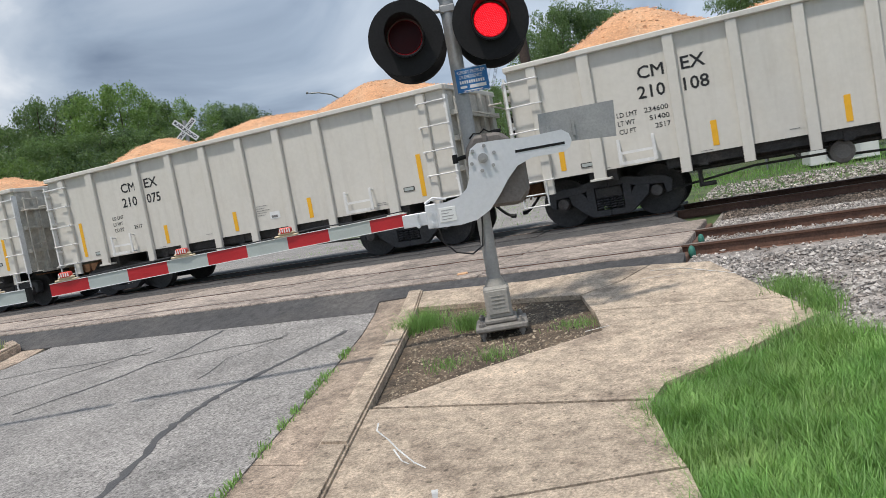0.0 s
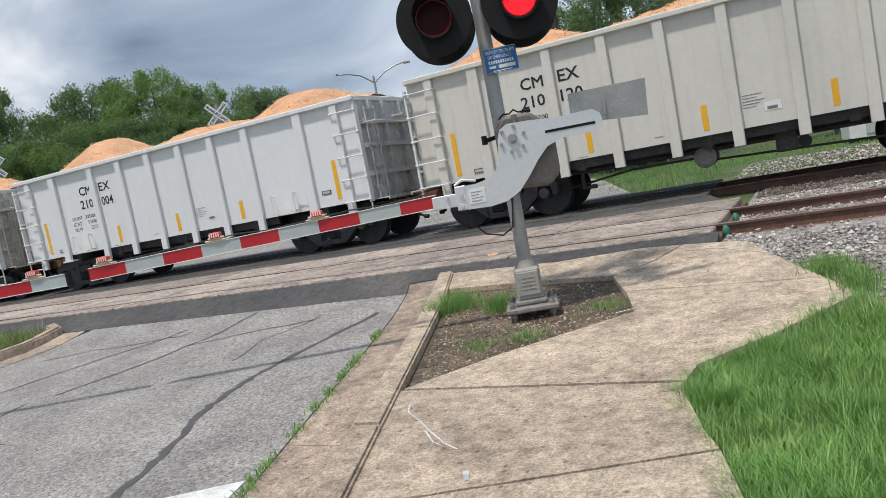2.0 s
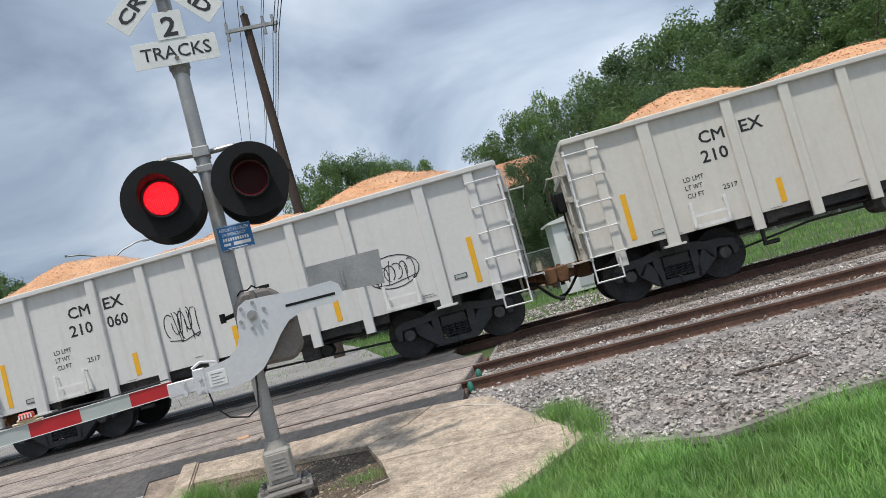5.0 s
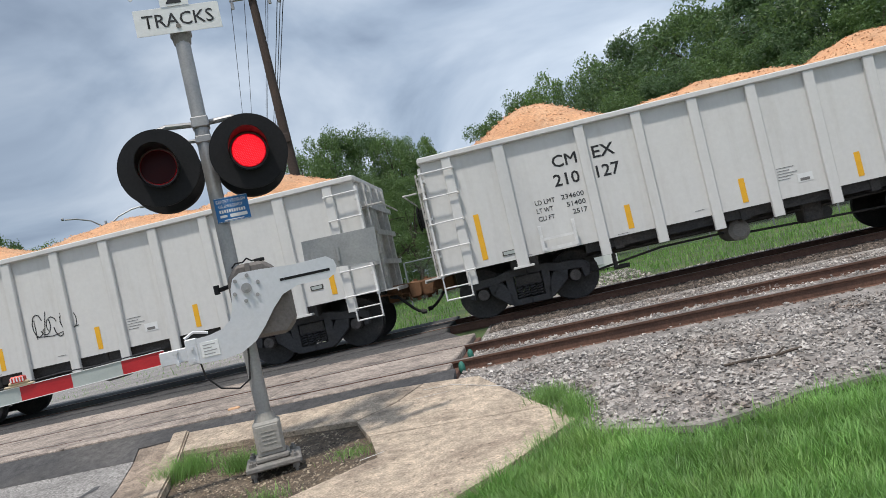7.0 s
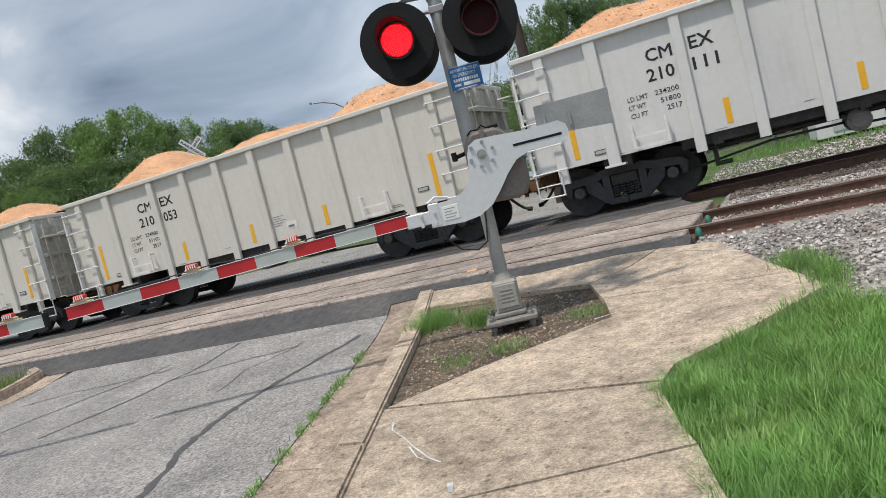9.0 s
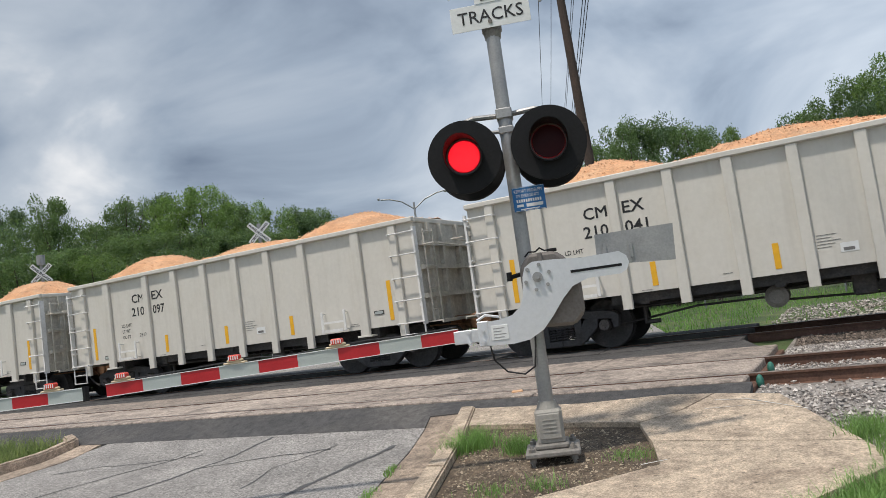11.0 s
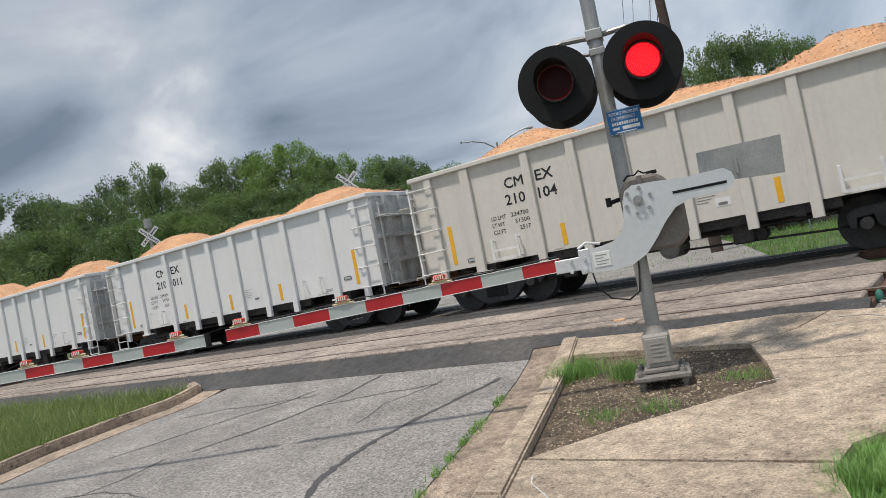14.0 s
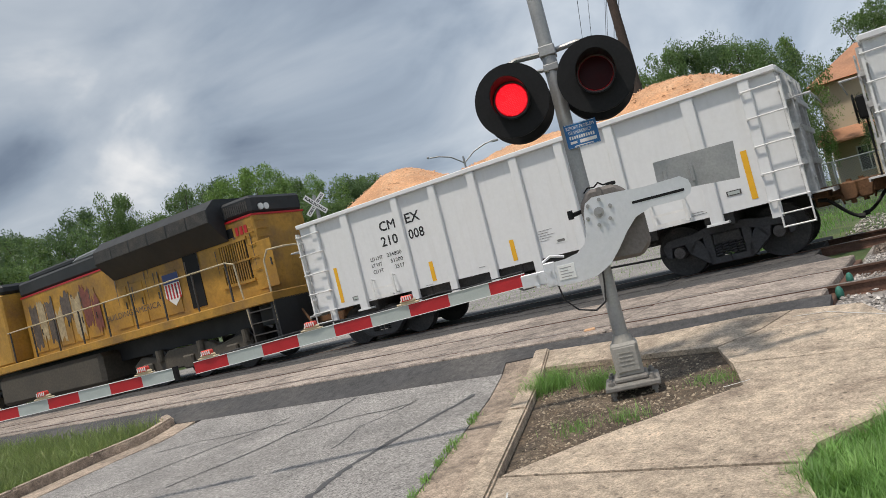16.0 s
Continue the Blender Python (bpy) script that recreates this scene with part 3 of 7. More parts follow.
def build_walk():
    w = thing("pavement", Matrix(), "stained pale concrete pavement slabs with cracked joints", "pavement", kind="structure")
    g = 0.02
    slabs = [
        [(kb(2.1) + .004, 2.1), (-0.42, 2.03), (0.51, 2.16), (0.95, 2.1), (0.72, 1.62), (0.38, 1.30), (-0.23, 1.38), (kb(1.47) + .004, 1.47)],
        [(0.95 + g, 2.1), (1.59, 1.97), (2.07, 1.02), (2.28, 0.55), (0.64, 0.72), (0.39, 1.28), (0.73, 1.60)],
        [(2.285, 0.535), (2.50, 0.02), (2.01, -0.73), (1.55, -1.30), (1.515, -1.565), (-0.50, -1.515), (0.0, -0.86), (0.87, 0.03), (0.65, 0.70)],
        [(kb(-1.55) + .004, -1.55), (1.515, -1.605), (1.52, -1.72), (1.70, -2.25), (1.80, -2.47), (0.56, -2.94), (kb(-3.1) + .004, -3.14)],
        [(kb(-3.14) + .004, -3.17), (0.56, -2.965), (1.81, -2.495), (1.94, -2.91), (2.4, -4.2), (2.42, -4.5), (kb(-4.7) + .004, -4.7)],
        [(kb(-4.71) + .004, -4.72), (2.43, -4.52), (3.2, -7), (kb(-7) + .004, -7)],
        [(kb(-7.02) + .004, -7.02), (3.21, -7.02), (3.75, -8.6), (kb(-8.7) + .004, -8.7)],
        [(kb(-8.72) + .004, -8.72), (3.76, -8.62), (4.35, -10.3), (kb(-10.4) + .004, -10.4)],
        [(kb(-10.42) + .004, -10.42), (4.36, -10.32), (6.2, -15.6), (kb(-15.7) + .004, -15.7)],
    ]
    for s in slabs:
        bm = slab(s, 0.0, 0.12)
        part("concrete_slab", bm, M_CONC, w)
    bm = bmesh.new()
    for pts, wd in (([(-0.28, -1.82), (-0.22, -1.95), (-0.05, -2.1), (0.1, -2.25), (0.29, -2.42), (0.40, -2.49)], 0.022), ([(0.06, -2.24), (0.2, -2.40), (0.27, -2.44)], 0.02), ([(0.57, -2.74), (0.62, -2.84)], 0.06),
                    ([(1.0, 1.86), (1.31, 1.84), (1.86, 1.46)], 0.03), ([(0.95, 1.60), (1.5, 1.66)], 0.022), ([(0.72, 0.02), (0.9, 0.14)], 0.03), ([(-0.95, -0.62), (-0.82, -1.05), (-0.72, -1.25)], 0.05)):
        for (ax, ay), (bx, by) in zip(pts, pts[1:]):
            d = Vector((bx - ax, by - ay)).normalized() * wd * 0.3
            z0, z1 = height(ay) + (0.024 if ax < -.6 else 0.004), height(by) + (0.024 if ax < -.6 else 0.004)
            bm.faces.new([bm.verts.new(p) for p in ((ax - d.y, ay + d.x, z0), (ax + d.y, ay - d.x, z0), (bx + d.y * .7, by - d.x * .7, z1), (bx - d.y * .7, by + d.x * .7, z1))])
    part("chalk_mark", bm, M_PAINT_W, w, "faint white paint marks")
    bm = bmesh.new()
    box(bm, -0.07, -0.05, 0, 0.07, 0.05, 0.03, 0.01)
    bmesh.ops.transform(bm, matrix=pose(-1.51, 2.72, 0.28, 0, 0, 20), verts=bm.verts)
    solo("stone_slab", bm, M_CHIP, "flat tan stone lying on the crossing panel", "stone")
    solo("planting_bed", slab([(kb(1.47), 1.50), (-0.2, 1.40), (0.40, 1.30), (0.88, 0.03), (0.0, -0.87), (kb(-1.56), -1.56)], -0.05, 0.06), M_DIRT,
         "damp gravelly dirt bed round the signal mast", "dirt bed", kind="structure")


build_ground()
build_roads()
build_kerbs()
build_walk()

# ---------------- tracks ----------------
KY = 0.035                       # the far track runs at a slight angle
TRACK = Matrix.Translation((0, 8.99, 0)) @ pose(0, 0, 0, 0, 0, math.degrees(math.atan(KY)))
RAIL_Z = 0.29


def rail_mesh(x0, x1):
    bm = bmesh.new()
    prof = [(-0.07, 0), (0.07, 0), (0.07, 0.012), (0.012, 0.035), (0.012, 0.13), (0.036, 0.14), (0.036, 0.165), (0.028, 0.17), (-0.028, 0.17), (-0.036, 0.165), (-0.036, 0.14), (-0.012, 0.13), (-0.012, 0.035), (-0.07, 0.012)]
    a = [bm.verts.new((x0, y, z)) for y, z in prof]
    b = [bm.verts.new((x1, y, z)) for y, z in prof]
    n = len(prof)
    for i in range(n):
        f = bm.faces.new((a[i], a[(i + 1) % n], b[(i + 1) % n], b[i]))
        f.material_index = 1 if i in (6, 7, 8) else 0
    bm.faces.new(a[::-1])
    bm.faces.new(b)
    return bm


def build_track(m, label, ties):
    t = thing("railway_track", m, label, "railway track", "tracks")
    me = mesh_of(rail_mesh(-160, 160), "rail", [M_RUST, M_SHINE])
    for s in (-0.7535, 0.7535):
        r = part("rail", me, None, t)
        r.matrix_basis = Matrix.Translation((0, s, RAIL_Z - 0.17))
    bm = bmesh.new()
    box(bm, -0.11, -1.3, -0.16, 0.11, 1.3, 0.0, 0.012)
    tie = mesh_of(bm, "tie", M_TIE)
    bm = bmesh.new()
    box(bm, -0.09, -0.15, 0, 0.09, 0.15, 0.014)
    for dx in (-0.055, 0.055):
        for dy in (-0.1, 0.1):
            box(bm, dx - 0.014, dy - 0.02, 0.014, dx + 0.014, dy + 0.02, 0.045)
    pl = mesh_of(bm, "tie_plate", M_RUST)
    for i in range(ties):
        x = 1.55 + i * 0.52
        o = part("tie", tie, None, t)
        o.matrix_basis = pose(x, random.uniform(-.05, .05), RAIL_Z - 0.182, 0, 0, random.uniform(-2, 2))
        for s in (-0.7535, 0.7535):
            part("tie_plate", pl, None, t).matrix_basis = pose(x, s, RAIL_Z - 0.182)
    return t


near_track = build_track(Matrix.Translation((0, 3.65, 0)), "rusty steel rails on dark timber ties in ballast", 55)
build_track(TRACK, "rusty steel rails under the passing gravel train", 45)


letters("P2316", 0.075, M_CHALK, near_track, Matrix.Translation((5.06, 0.7395, RAIL_Z - 0.115)), "chalk_mark", width=0.42)


def build_panels():
    p = thing("crossing_panels", Matrix(), "worn brown-grey concrete crossing panels between the rails", "crossing", kind="structure")
    strips = ((2.44, 2.83), (2.99, 4.31), (4.47, 5.9))
    for y0, y1 in strips:
        bm = bmesh.new()
        box(bm, 0.014, y0, 0.02, 2.425, y1, 0.285, 0.016)
        me = mesh_of(bm, "panel", M_PANEL)
        for i in range(11):
            o = part("panel", me, None, p)
            o.matrix_basis = pose(1.24 - 2.44 * (i + 1), 0, random.uniform(-.006, .004))
    q = thing("crossing_panels", TRACK, "worn dark concrete crossing panels on the far track", "crossing", kind="structure")
    for y0, y1 in ((-1.75, -0.83), (-0.66, 0.66), (0.83, 1.75)):
        bm = bmesh.new()
        box(bm, 0.008, y0, 0.02, 2.43, y1, 0.282, 0.012)
        me = mesh_of(bm, "panel", M_DARK)
        for i in range(11):
            o = part("panel", me, None, q)
            o.matrix_basis = pose(0.5 - 2.44 * (i + 1), 0, random.uniform(-.006, .003))
    bm = bmesh.new()
    box(bm, 1.22, 2.42, 0.0, 1.30, 5.92, 0.20, 0.01)
    part("end_beam", bm, M_RUST, p)
    for y in (3.12, 4.2):
        bm = bmesh.new()
        bmesh.ops.create_uvsphere(bm, u_segments=10, v_segments=6, radius=0.06)
        bmesh.ops.transform(bm, matrix=Matrix.Translation((1.33, y - 0.35, 0.2)) @ Matrix.Diagonal((0.7, 1, 1.4, 1)), verts=bm.verts)
        part("deflector_end", bm, M_GREEN, p, "green painted flangeway end casting", True)


build_panels()


def ballast():
    # bed sheets
    b = slab([(1.28, 1.95), (1.62, 1.95), (2.1, 1.0), (2.52, 0.0), (2.65, -0.2), (3.0, -0.42), (3.35, -0.62), (3.65, -0.52), (4.1, -0.28), (4.6, -0.17), (9, 0.08), (30, 0.15), (160, 0.15), (160, 18.2), (6, 12.4), (1.28, 12.3)], -0.122, 0.05, ((-1500, 0), (0, 0.06), (1.0, 0.14), (2.3, 0.25), (3, 0.27), (1500, 0.27)))
    solo("ballast_bed", b, M_BALL, "grey crushed stone ballast bed", "ballast", kind="structure")
    b = slab([(-26, 1.9), (-26, 12), (-160, 9), (-160, 0.5), (-40, 0.8)], -0.12, 0.05, ((-1500, 0), (0, 0.06), (1.0, 0.14), (2.3, 0.25), (3, 0.27), (1500, 0.27)))
    solo("ballast_bed", b, M_BALL, "grey crushed stone ballast bed", "ballast", kind="structure")


ballast()
# oily, rusty bed; its colour also carries the shadow under the train
bm = bmesh.new()
box(bm, 1.28, -2.25, -0.05, 60, 1.4, 0.152)
bed = solo("track_bed", bm, mat("oily_track_bed", (0.075, 0.06, 0.05), 0.9, var=0.4, scale=2, fine=30, bump=0.4, patch=0.5, patch_col=(0.10, 0.078, 0.062), patch_scale=1.5, coord=W, mottle=0.4, mottle_scale=12, grains=30), "oily rusty ballast under the far rails, coloured dark for the train's shadow", "ballast", kind="structure")
bed.matrix_world = TRACK


def scatter(name, count, region, make, material, label, category):
    """Many small rigid pieces joined into one mesh."""
    rng = np.random.default_rng(len(name) * 7 + count)
    verts, faces = [], []
    n = 0
    for _ in range(count):
        r = region(rng)
        if r is None:
            continue
        v, f = make(rng, *r)
        verts.append(v)
        faces.extend([[i + n for i in q] for q in f])
        n += len(v)
    me = bpy.data.meshes.new(name)
    me.from_pydata(np.concatenate(verts).tolist(), [], faces)
    me.materials.append(material)
    return tagged(new(name, me), label, category, kind="stuff")


ICO_V = np.array([(1, 0, 0), (-1, 0, 0), (0, 1, 0), (0, -1, 0), (0, 0, 1), (0, 0, -1)], float)
ICO_F = [(0, 2, 4), (2, 1, 4), (1, 3, 4), (3, 0, 4), (2, 0, 5), (1, 2, 5), (3, 1, 5), (0, 3, 5)]


def stone(rng, x, y, z, s):
    v = ICO_V * s * rng.uniform(0.55, 1.2, (6, 3)) + rng.normal(0, s * 0.22, (6, 3))
    a = rng.uniform(0, 6.28)
    c, d = math.cos(a), math.sin(a)
    v = v @ np.array([[c, -d, 0], [d, c, 0], [0, 0, 0.75]]).T
    return v + (x, y, z), ICO_F


def inside(x, y, poly):
    ins = False
    for (x0, y0), (x1, y1) in zip(poly, poly[1:] + poly[:1]):
        if (y0 > y) != (y1 > y) and x < (x1 - x0) * (y - y0) / (y1 - y0) + x0:
            ins = not ins
    return ins


BALLAST = [(1.34, 2.2), (1.7, 1.95), (2.15, 1.0), (2.58, 0.1), (2.7, -0.15), (3.02, -0.36), (3.35, -0.54), (3.63, -0.45), (4.1, -0.22), (4.6, -0.11), (9, 0.13), (20, 0.2), (20, 8.2), (1.34, 8.0)]
BP = ((-1500, 0), (0, 0.06), (1.0, 0.14), (2.3, 0.25), (3, 0.27), (1500, 0.27))


def reg_ballast(rng):
    x = 1.3 + 14 * rng.random() ** 1.5
    y = rng.uniform(-0.95, 8.0)
    if y > 6.5 + 0.25 * noise.noise(Vector((x, 0, 0))) or not inside(x, y, BALLAST) or abs(y - 2.9) < 0.06 or abs(y - 4.4) < 0.06 or (2.35 < y < 4.95 and rng.random() < (0.85 if y < 2.86 else 0.55)):
        return None
    return x, y, height(y, BP) - 0.122 + rng.uniform(0, 0.03), 0.008 + 0.024 * rng.random() ** 2.2


scatter("ballast_stones", 84000, reg_ballast, stone, M_STONE, "loose grey crushed ballast stones", "ballast")


def reg_track_stones(rng):
    x = 1.4 + 16 * rng.random() ** 1.4
    v = rng.uniform(-2.35, 1.35)
    if min(abs(v - .7535), abs(v + .7535)) < 0.09:
        return None
    return x, 8.99 + KY * x + v, 0.148 + rng.uniform(0, 0.02), 0.010 + 0.022 * rng.random() ** 2


scatter("track_stones", 14000, reg_track_stones, stone, mat("rusty_ballast_stone", (0.16, 0.128, 0.105), 0.9, var=0.2, scale=4, fine=40, bump=0.1, island=0.7, coord=W), "rust-stained ballast stones along the far rails", "ballast")


def reg_far_ballast(rng):
    x = rng.uniform(0.5, 14)
    y = rng.uniform(10.3, 11.9 if x > 5 else 17.5)
    return x, y + KY * x, 0.14 + rng.uniform(0, 0.03), rng.uniform(0.015, 0.045)


scatter("far_ballast_stones", 8000, reg_far_ballast, stone, M_STONE, "loose grey ballast behind the far track", "ballast")
bm = bmesh.new()
pipe(bm, [(3.85, 0.80, 0.02), (4.05, 0.80, 0.03), (4.28, 0.78, 0.025), (4.42, 0.80, 0.04), (4.55, 0.88, 0.03)], 0.014, 6)
pipe(bm, [(4.28, 0.78, 0.025), (4.40, 0.90, 0.06)], 0.008, 5)
solo("fallen_branch", bm, M_BARK, "dark dead branch lying on the ballast", "branch")
BED = [(kb(1.4) + .05, 1.4), (-0.2, 1.33), (0.36, 1.22), (0.8, 0.03), (0.0, -0.75), (kb(-1.4) + .08, -1.4)]


def reg_bed(rng):
    x, y = rng.uniform(-1.7, 0.9), rng.uniform(-1.4, 1.45)
    return (x, y, height(y) - 0.05, 0.004 + 0.016 * rng.random() ** 2.5) if inside(x, y, BED) else None


scatter("bed_pebbles", 8000, reg_bed, stone, mat("bed_pebble", (0.25, 0.205, 0.15), 0.9, var=0.2, scale=5, fine=40, bump=0.1, island=0.85, coord=W), "small pebbles and wood chips on the dirt bed", "gravel")


def blade(rng, x, y, z, h, lean=0.5, wid=0.004):
    a, b = rng.uniform(0, 6.28), rng.uniform(0, 6.28)
    l = h * rng.uniform(0.1, lean)
    dx, dy = math.cos(a) * l, math.sin(a) * l
    wx, wy = math.cos(b) * wid, math.sin(b) * wid
    v = np.array([(x - wx, y - wy, z), (x + wx, y + wy, z), (x + dx * .35 + wx * .8, y + dy * .35 + wy * .8, z + h * .6), (x + dx * .35 - wx * .8, y + dy * .35 - wy * .8, z + h * .6), (x + dx, y + dy, z + h)])
    return v, [(0, 1, 2, 3), (3, 2, 4)]


LAWN = EDGE[2:] + [(3.4, -9), (14, -9), (14, 0.1), (9, 0.0), (4.6, -0.25), (4.1, -0.36), (3.65, -0.60), (3.3, -0.70), (2.95, -0.5), (2.62, -0.3)]


def tuft_blade(rng, x, y, z, h, a, lean, wid):
    """One arching blade, leaning away from the middle of its tuft."""
    b = a + rng.normal(0, 0.7)
    c, d = math.cos(b), math.sin(b)
    l = h * lean
    w = wid * rng.uniform(.7, 1.3)
    wx, wy = -d * w, c * w
    v = np.array([(x - wx, y - wy, z), (x + wx, y + wy, z), (x + c * l * .3 + wx * .8, y + d * l * .3 + wy * .8, z + h * .62), (x + c * l * .3 - wx * .8, y + d * l * .3 - wy * .8, z + h * .62), (x + c * l, y + d * l, z + h * .92)])
    return v, [(0, 1, 2, 3), (3, 2, 4)]


def reg_lawn(rng):
    x, y = 1.4 + 8.5 * rng.random() ** 1.7, 0.9 - 7.4 * rng.random() ** 0.9
    if not inside(x + rng.normal(0, .055), y + rng.normal(0, .055), LAWN):
        return None
    cell = 0.16
    u, w = x * 0.83 + y * 0.56 + 0.08 * noise.noise(Vector((x * 5, y * 5, 9))), y * 0.83 - x * 0.56 + 0.08 * noise.noise(Vector((x * 5, y * 5, 2)))
    i, j = math.floor(u / cell), math.floor(w / cell)
    jx, jy = math.sin(i * 12.99 + j * 78.23) * 43.7 % 1, math.sin(i * 39.3 + j * 11.13) * 24.6 % 1
    dx, dy = u - (i + .1 + .8 * jx) * cell, w - (j + .1 + .8 * jy) * cell
    n = noise.noise(Vector((x * 1.3, y * 1.3, 0))) + 0.6 * noise.noise(Vector((x * 4.2, y * 4.2, 5)))
    r = math.hypot(dx, dy) / cell
    h = 0.125 + max(0.01, 0.075 + 0.055 * n + 0.05 * (jx - .5) - 0.045 * r + rng.normal(0, .028))
    return x, y, height(y) - 0.14, h, math.atan2(dy, dx) + 0.59 + rng.normal(0, 1.2), min(1.0, 0.12 + 0.35 * r + 0.4 * rng.random()), 0.0026


scatter("lawn_grass", 270000, reg_lawn, tuft_blade, M_BLADE, "lush green unmown grass beside the pavement", "grass")


def reg_tuft(rng):
    c = ((2.30, 1.0, .10, .10), (2.36, 0.75, .10, .10), (2.52, 0.3, .07, .14))[int(rng.integers(3))]
    return rng.normal(c[0], c[2]), rng.normal(c[1], c[3]), -0.04, rng.uniform(0.08, 0.22), 0.8, 0.0035


scatter("ballast_weeds", 1500, reg_tuft, blade, M_WEED, "tufts of grass growing out of the ballast edge", "weeds")
CLUMPS = [(-1.18, 0.85, .11, .27), (-1.3, 0.65, .09, .22), (-0.62, 0.66, .09, .24), (-0.45, 0.75, .12, .18), (0.05, -0.35, .10, .14), (0.55, 0.45, .12, .09), (-0.35, -0.5, .1, .12)]


def reg_bedgrass(rng):
    i = int(rng.choice(7, p=[.28, .14, .22, .10, .06, .12, .08]))
    c = CLUMPS[i]
    return rng.normal(c[0], c[2]), rng.normal(c[1], c[2] * .8), height(c[1]) - .06, c[3] * rng.uniform(.35, 1.0), 1.0, .0026


scatter("bed_grass", 2000, reg_bedgrass, blade, M_WEED, "tall grass tufts round the foot of the mast", "weeds")


def reg_gutter(rng):
    y = rng.choice([0.35, 0.2, -0.35, -0.6, -0.9, -1.25, -1.55, -2.0, -2.5, -2.75, -3.0]) + rng.normal(0, .07)
    return gut(y) + rng.normal(.0, .03), y, height(y, RZ), rng.uniform(.015, .06), 1.3, .005


scatter("gutter_weeds", 620, reg_gutter, blade, M_WEED, "weeds sprouting along the gutter joint", "weeds")
VERGE = [(-9.0, 1.6), (-9.0, 0.2), (-8.9, -1.0), (-8.5, -2.2), (-7.6, -5.0), (-18, -5), (-30, 1.2), (-20, 1.75)]


def reg_verge(rng):
    x, y = -7.6 - 16 * rng.random() ** 1.3, rng.uniform(-4, 1.75)
    return (x, y, height(y) - 0.14, .14 + rng.uniform(.08, .24), .7, .006) if inside(x, y, VERGE) else None


scatter("verge_grass", 42000, reg_verge, blade, M_DRY, "long grass on the verge across the road", "grass")


def reg_yard(rng):
    x, y = rng.uniform(-12, 26), rng.uniform(11.9, 30)
    if 0 < x < 5 and y < 17.5 and rng.random() < 0.85:
        return None
    return x, y, 0.12, rng.uniform(.06, .22), .6, .012


scatter("yard_grass", 20000, reg_yard, blade, M_BLADE, "mown grass behind the far track", "grass")

# ---------------- crossing signal ----------------
MAST = Matrix.Translation((-0.16, 0.40, 0.0)) @ pose(0, 0, 0, 0, 0, 20.8)     # local -y faces the road users


def disc(bm, x, y, z, r, d, seg=28):
    tube(bm, (x, y, z), (x, y + d, z), r, seg=seg)


def light_unit(parent, x, z, name):
    """Round black background, hood and lamp; returns the turning lamp disc."""
    bm = bmesh.new()
    tube(bm, (x, -0.17, z), (x, -0.155, z), 0.335, seg=48)
    tube(bm, (x, -0.155, z), (x, -0.12, z), 0.337, 0.31, seg=48)
    tube(bm, (x, -0.12, z), (x, 0.15, z), 0.16, 0.11, seg=20)
    u = part("light_unit", bm, M_BLACK, parent, "round black crossing light with hood")
    bm = bmesh.new()
    tube(bm, (x, 0.10, z), (x, 0.24, z), 0.11, 0.16, seg=20)
    tube(bm, (x, 0.24, z), (x, 0.26, z), 0.325, 0.335, seg=48)
    tube(bm, (x, 0.26, z), (x, 0.275, z), 0.335, seg=48)
    part("rear_light_unit", bm, M_BLACK, parent, "round black light facing the other way")
    bm = bmesh.new()
    # visor: open tube, longer above
    n, r = 26, 0.172
    ring = []
    for i in range(n):
        a = 2 * math.pi * i / n
        ln = 0.07 + 0.24 * max(0.0, 0.35 + 0.65 * math.sin(a)) 
        for rr in (r, r - 0.006):
            ring.append((bm.verts.new((x + rr * math.cos(a), -0.172, z + rr * math.sin(a))), bm.verts.new((x + rr * math.cos(a), -0.172 - ln, z + rr * math.sin(a) - 0.01))))
    for i in range(n):
        j = (i + 1) % n
        o0, i0, o1, i1 = ring[2 * i], ring[2 * i + 1], ring[2 * j], ring[2 * j + 1]
        bm.faces.new((o0[0], o0[1], o1[1], o1[0]))
        bm.faces.new((i0[0], i1[0], i1[1], i0[1]))
        bm.faces.new((o0[1], i0[1], i1[1], o1[1]))
    part("visor", bm, M_BLACK, u)
    bm = bmesh.new()
    pipe(bm, [(x + .158 * math.cos(2 * math.pi * i / n), -0.18, z + .158 * math.sin(2 * math.pi * i / n)) for i in range(n)] + [(x + .158, -0.18, z)], 0.010, 6)
    part("lens_ring", bm, M_RIM, u)
    u.matrix_basis = Matrix.Translation((0, -0.07, 0))
    # invented disc on an upright axis: glowing face for lit, dark back for unlit
    bm = bmesh.new()
    tube(bm, (0, -0.008, 0), (0, -0.001, 0), 0.146, seg=32)
    lamp = part("lamp_disc", bm, M_LED, parent, "red signal lamp of many small points")
    lamp.matrix_basis = Matrix.Translation((x, -0.255, z))
    bm = bmesh.new()
    for i in range(-9, 10):
        for j in range(-9, 10):
            px, pz = (i + 0.5 * (j % 2)) * 0.0165, j * 0.0148
            if px * px + pz * pz < 0.137 ** 2:
                box(bm, px - .0046, -0.0105, pz - .0046, px + .0046, -0.008, pz + .0046)
    part("led_face", bm, M_LEDDOT, lamp)
    bm = bmesh.new()
    tube(bm, (0, 0.0, 0), (0, 0.008, 0), 0.146, seg=32)
    part("lens_back", bm, M_DARKLENS, lamp)
    return lamp


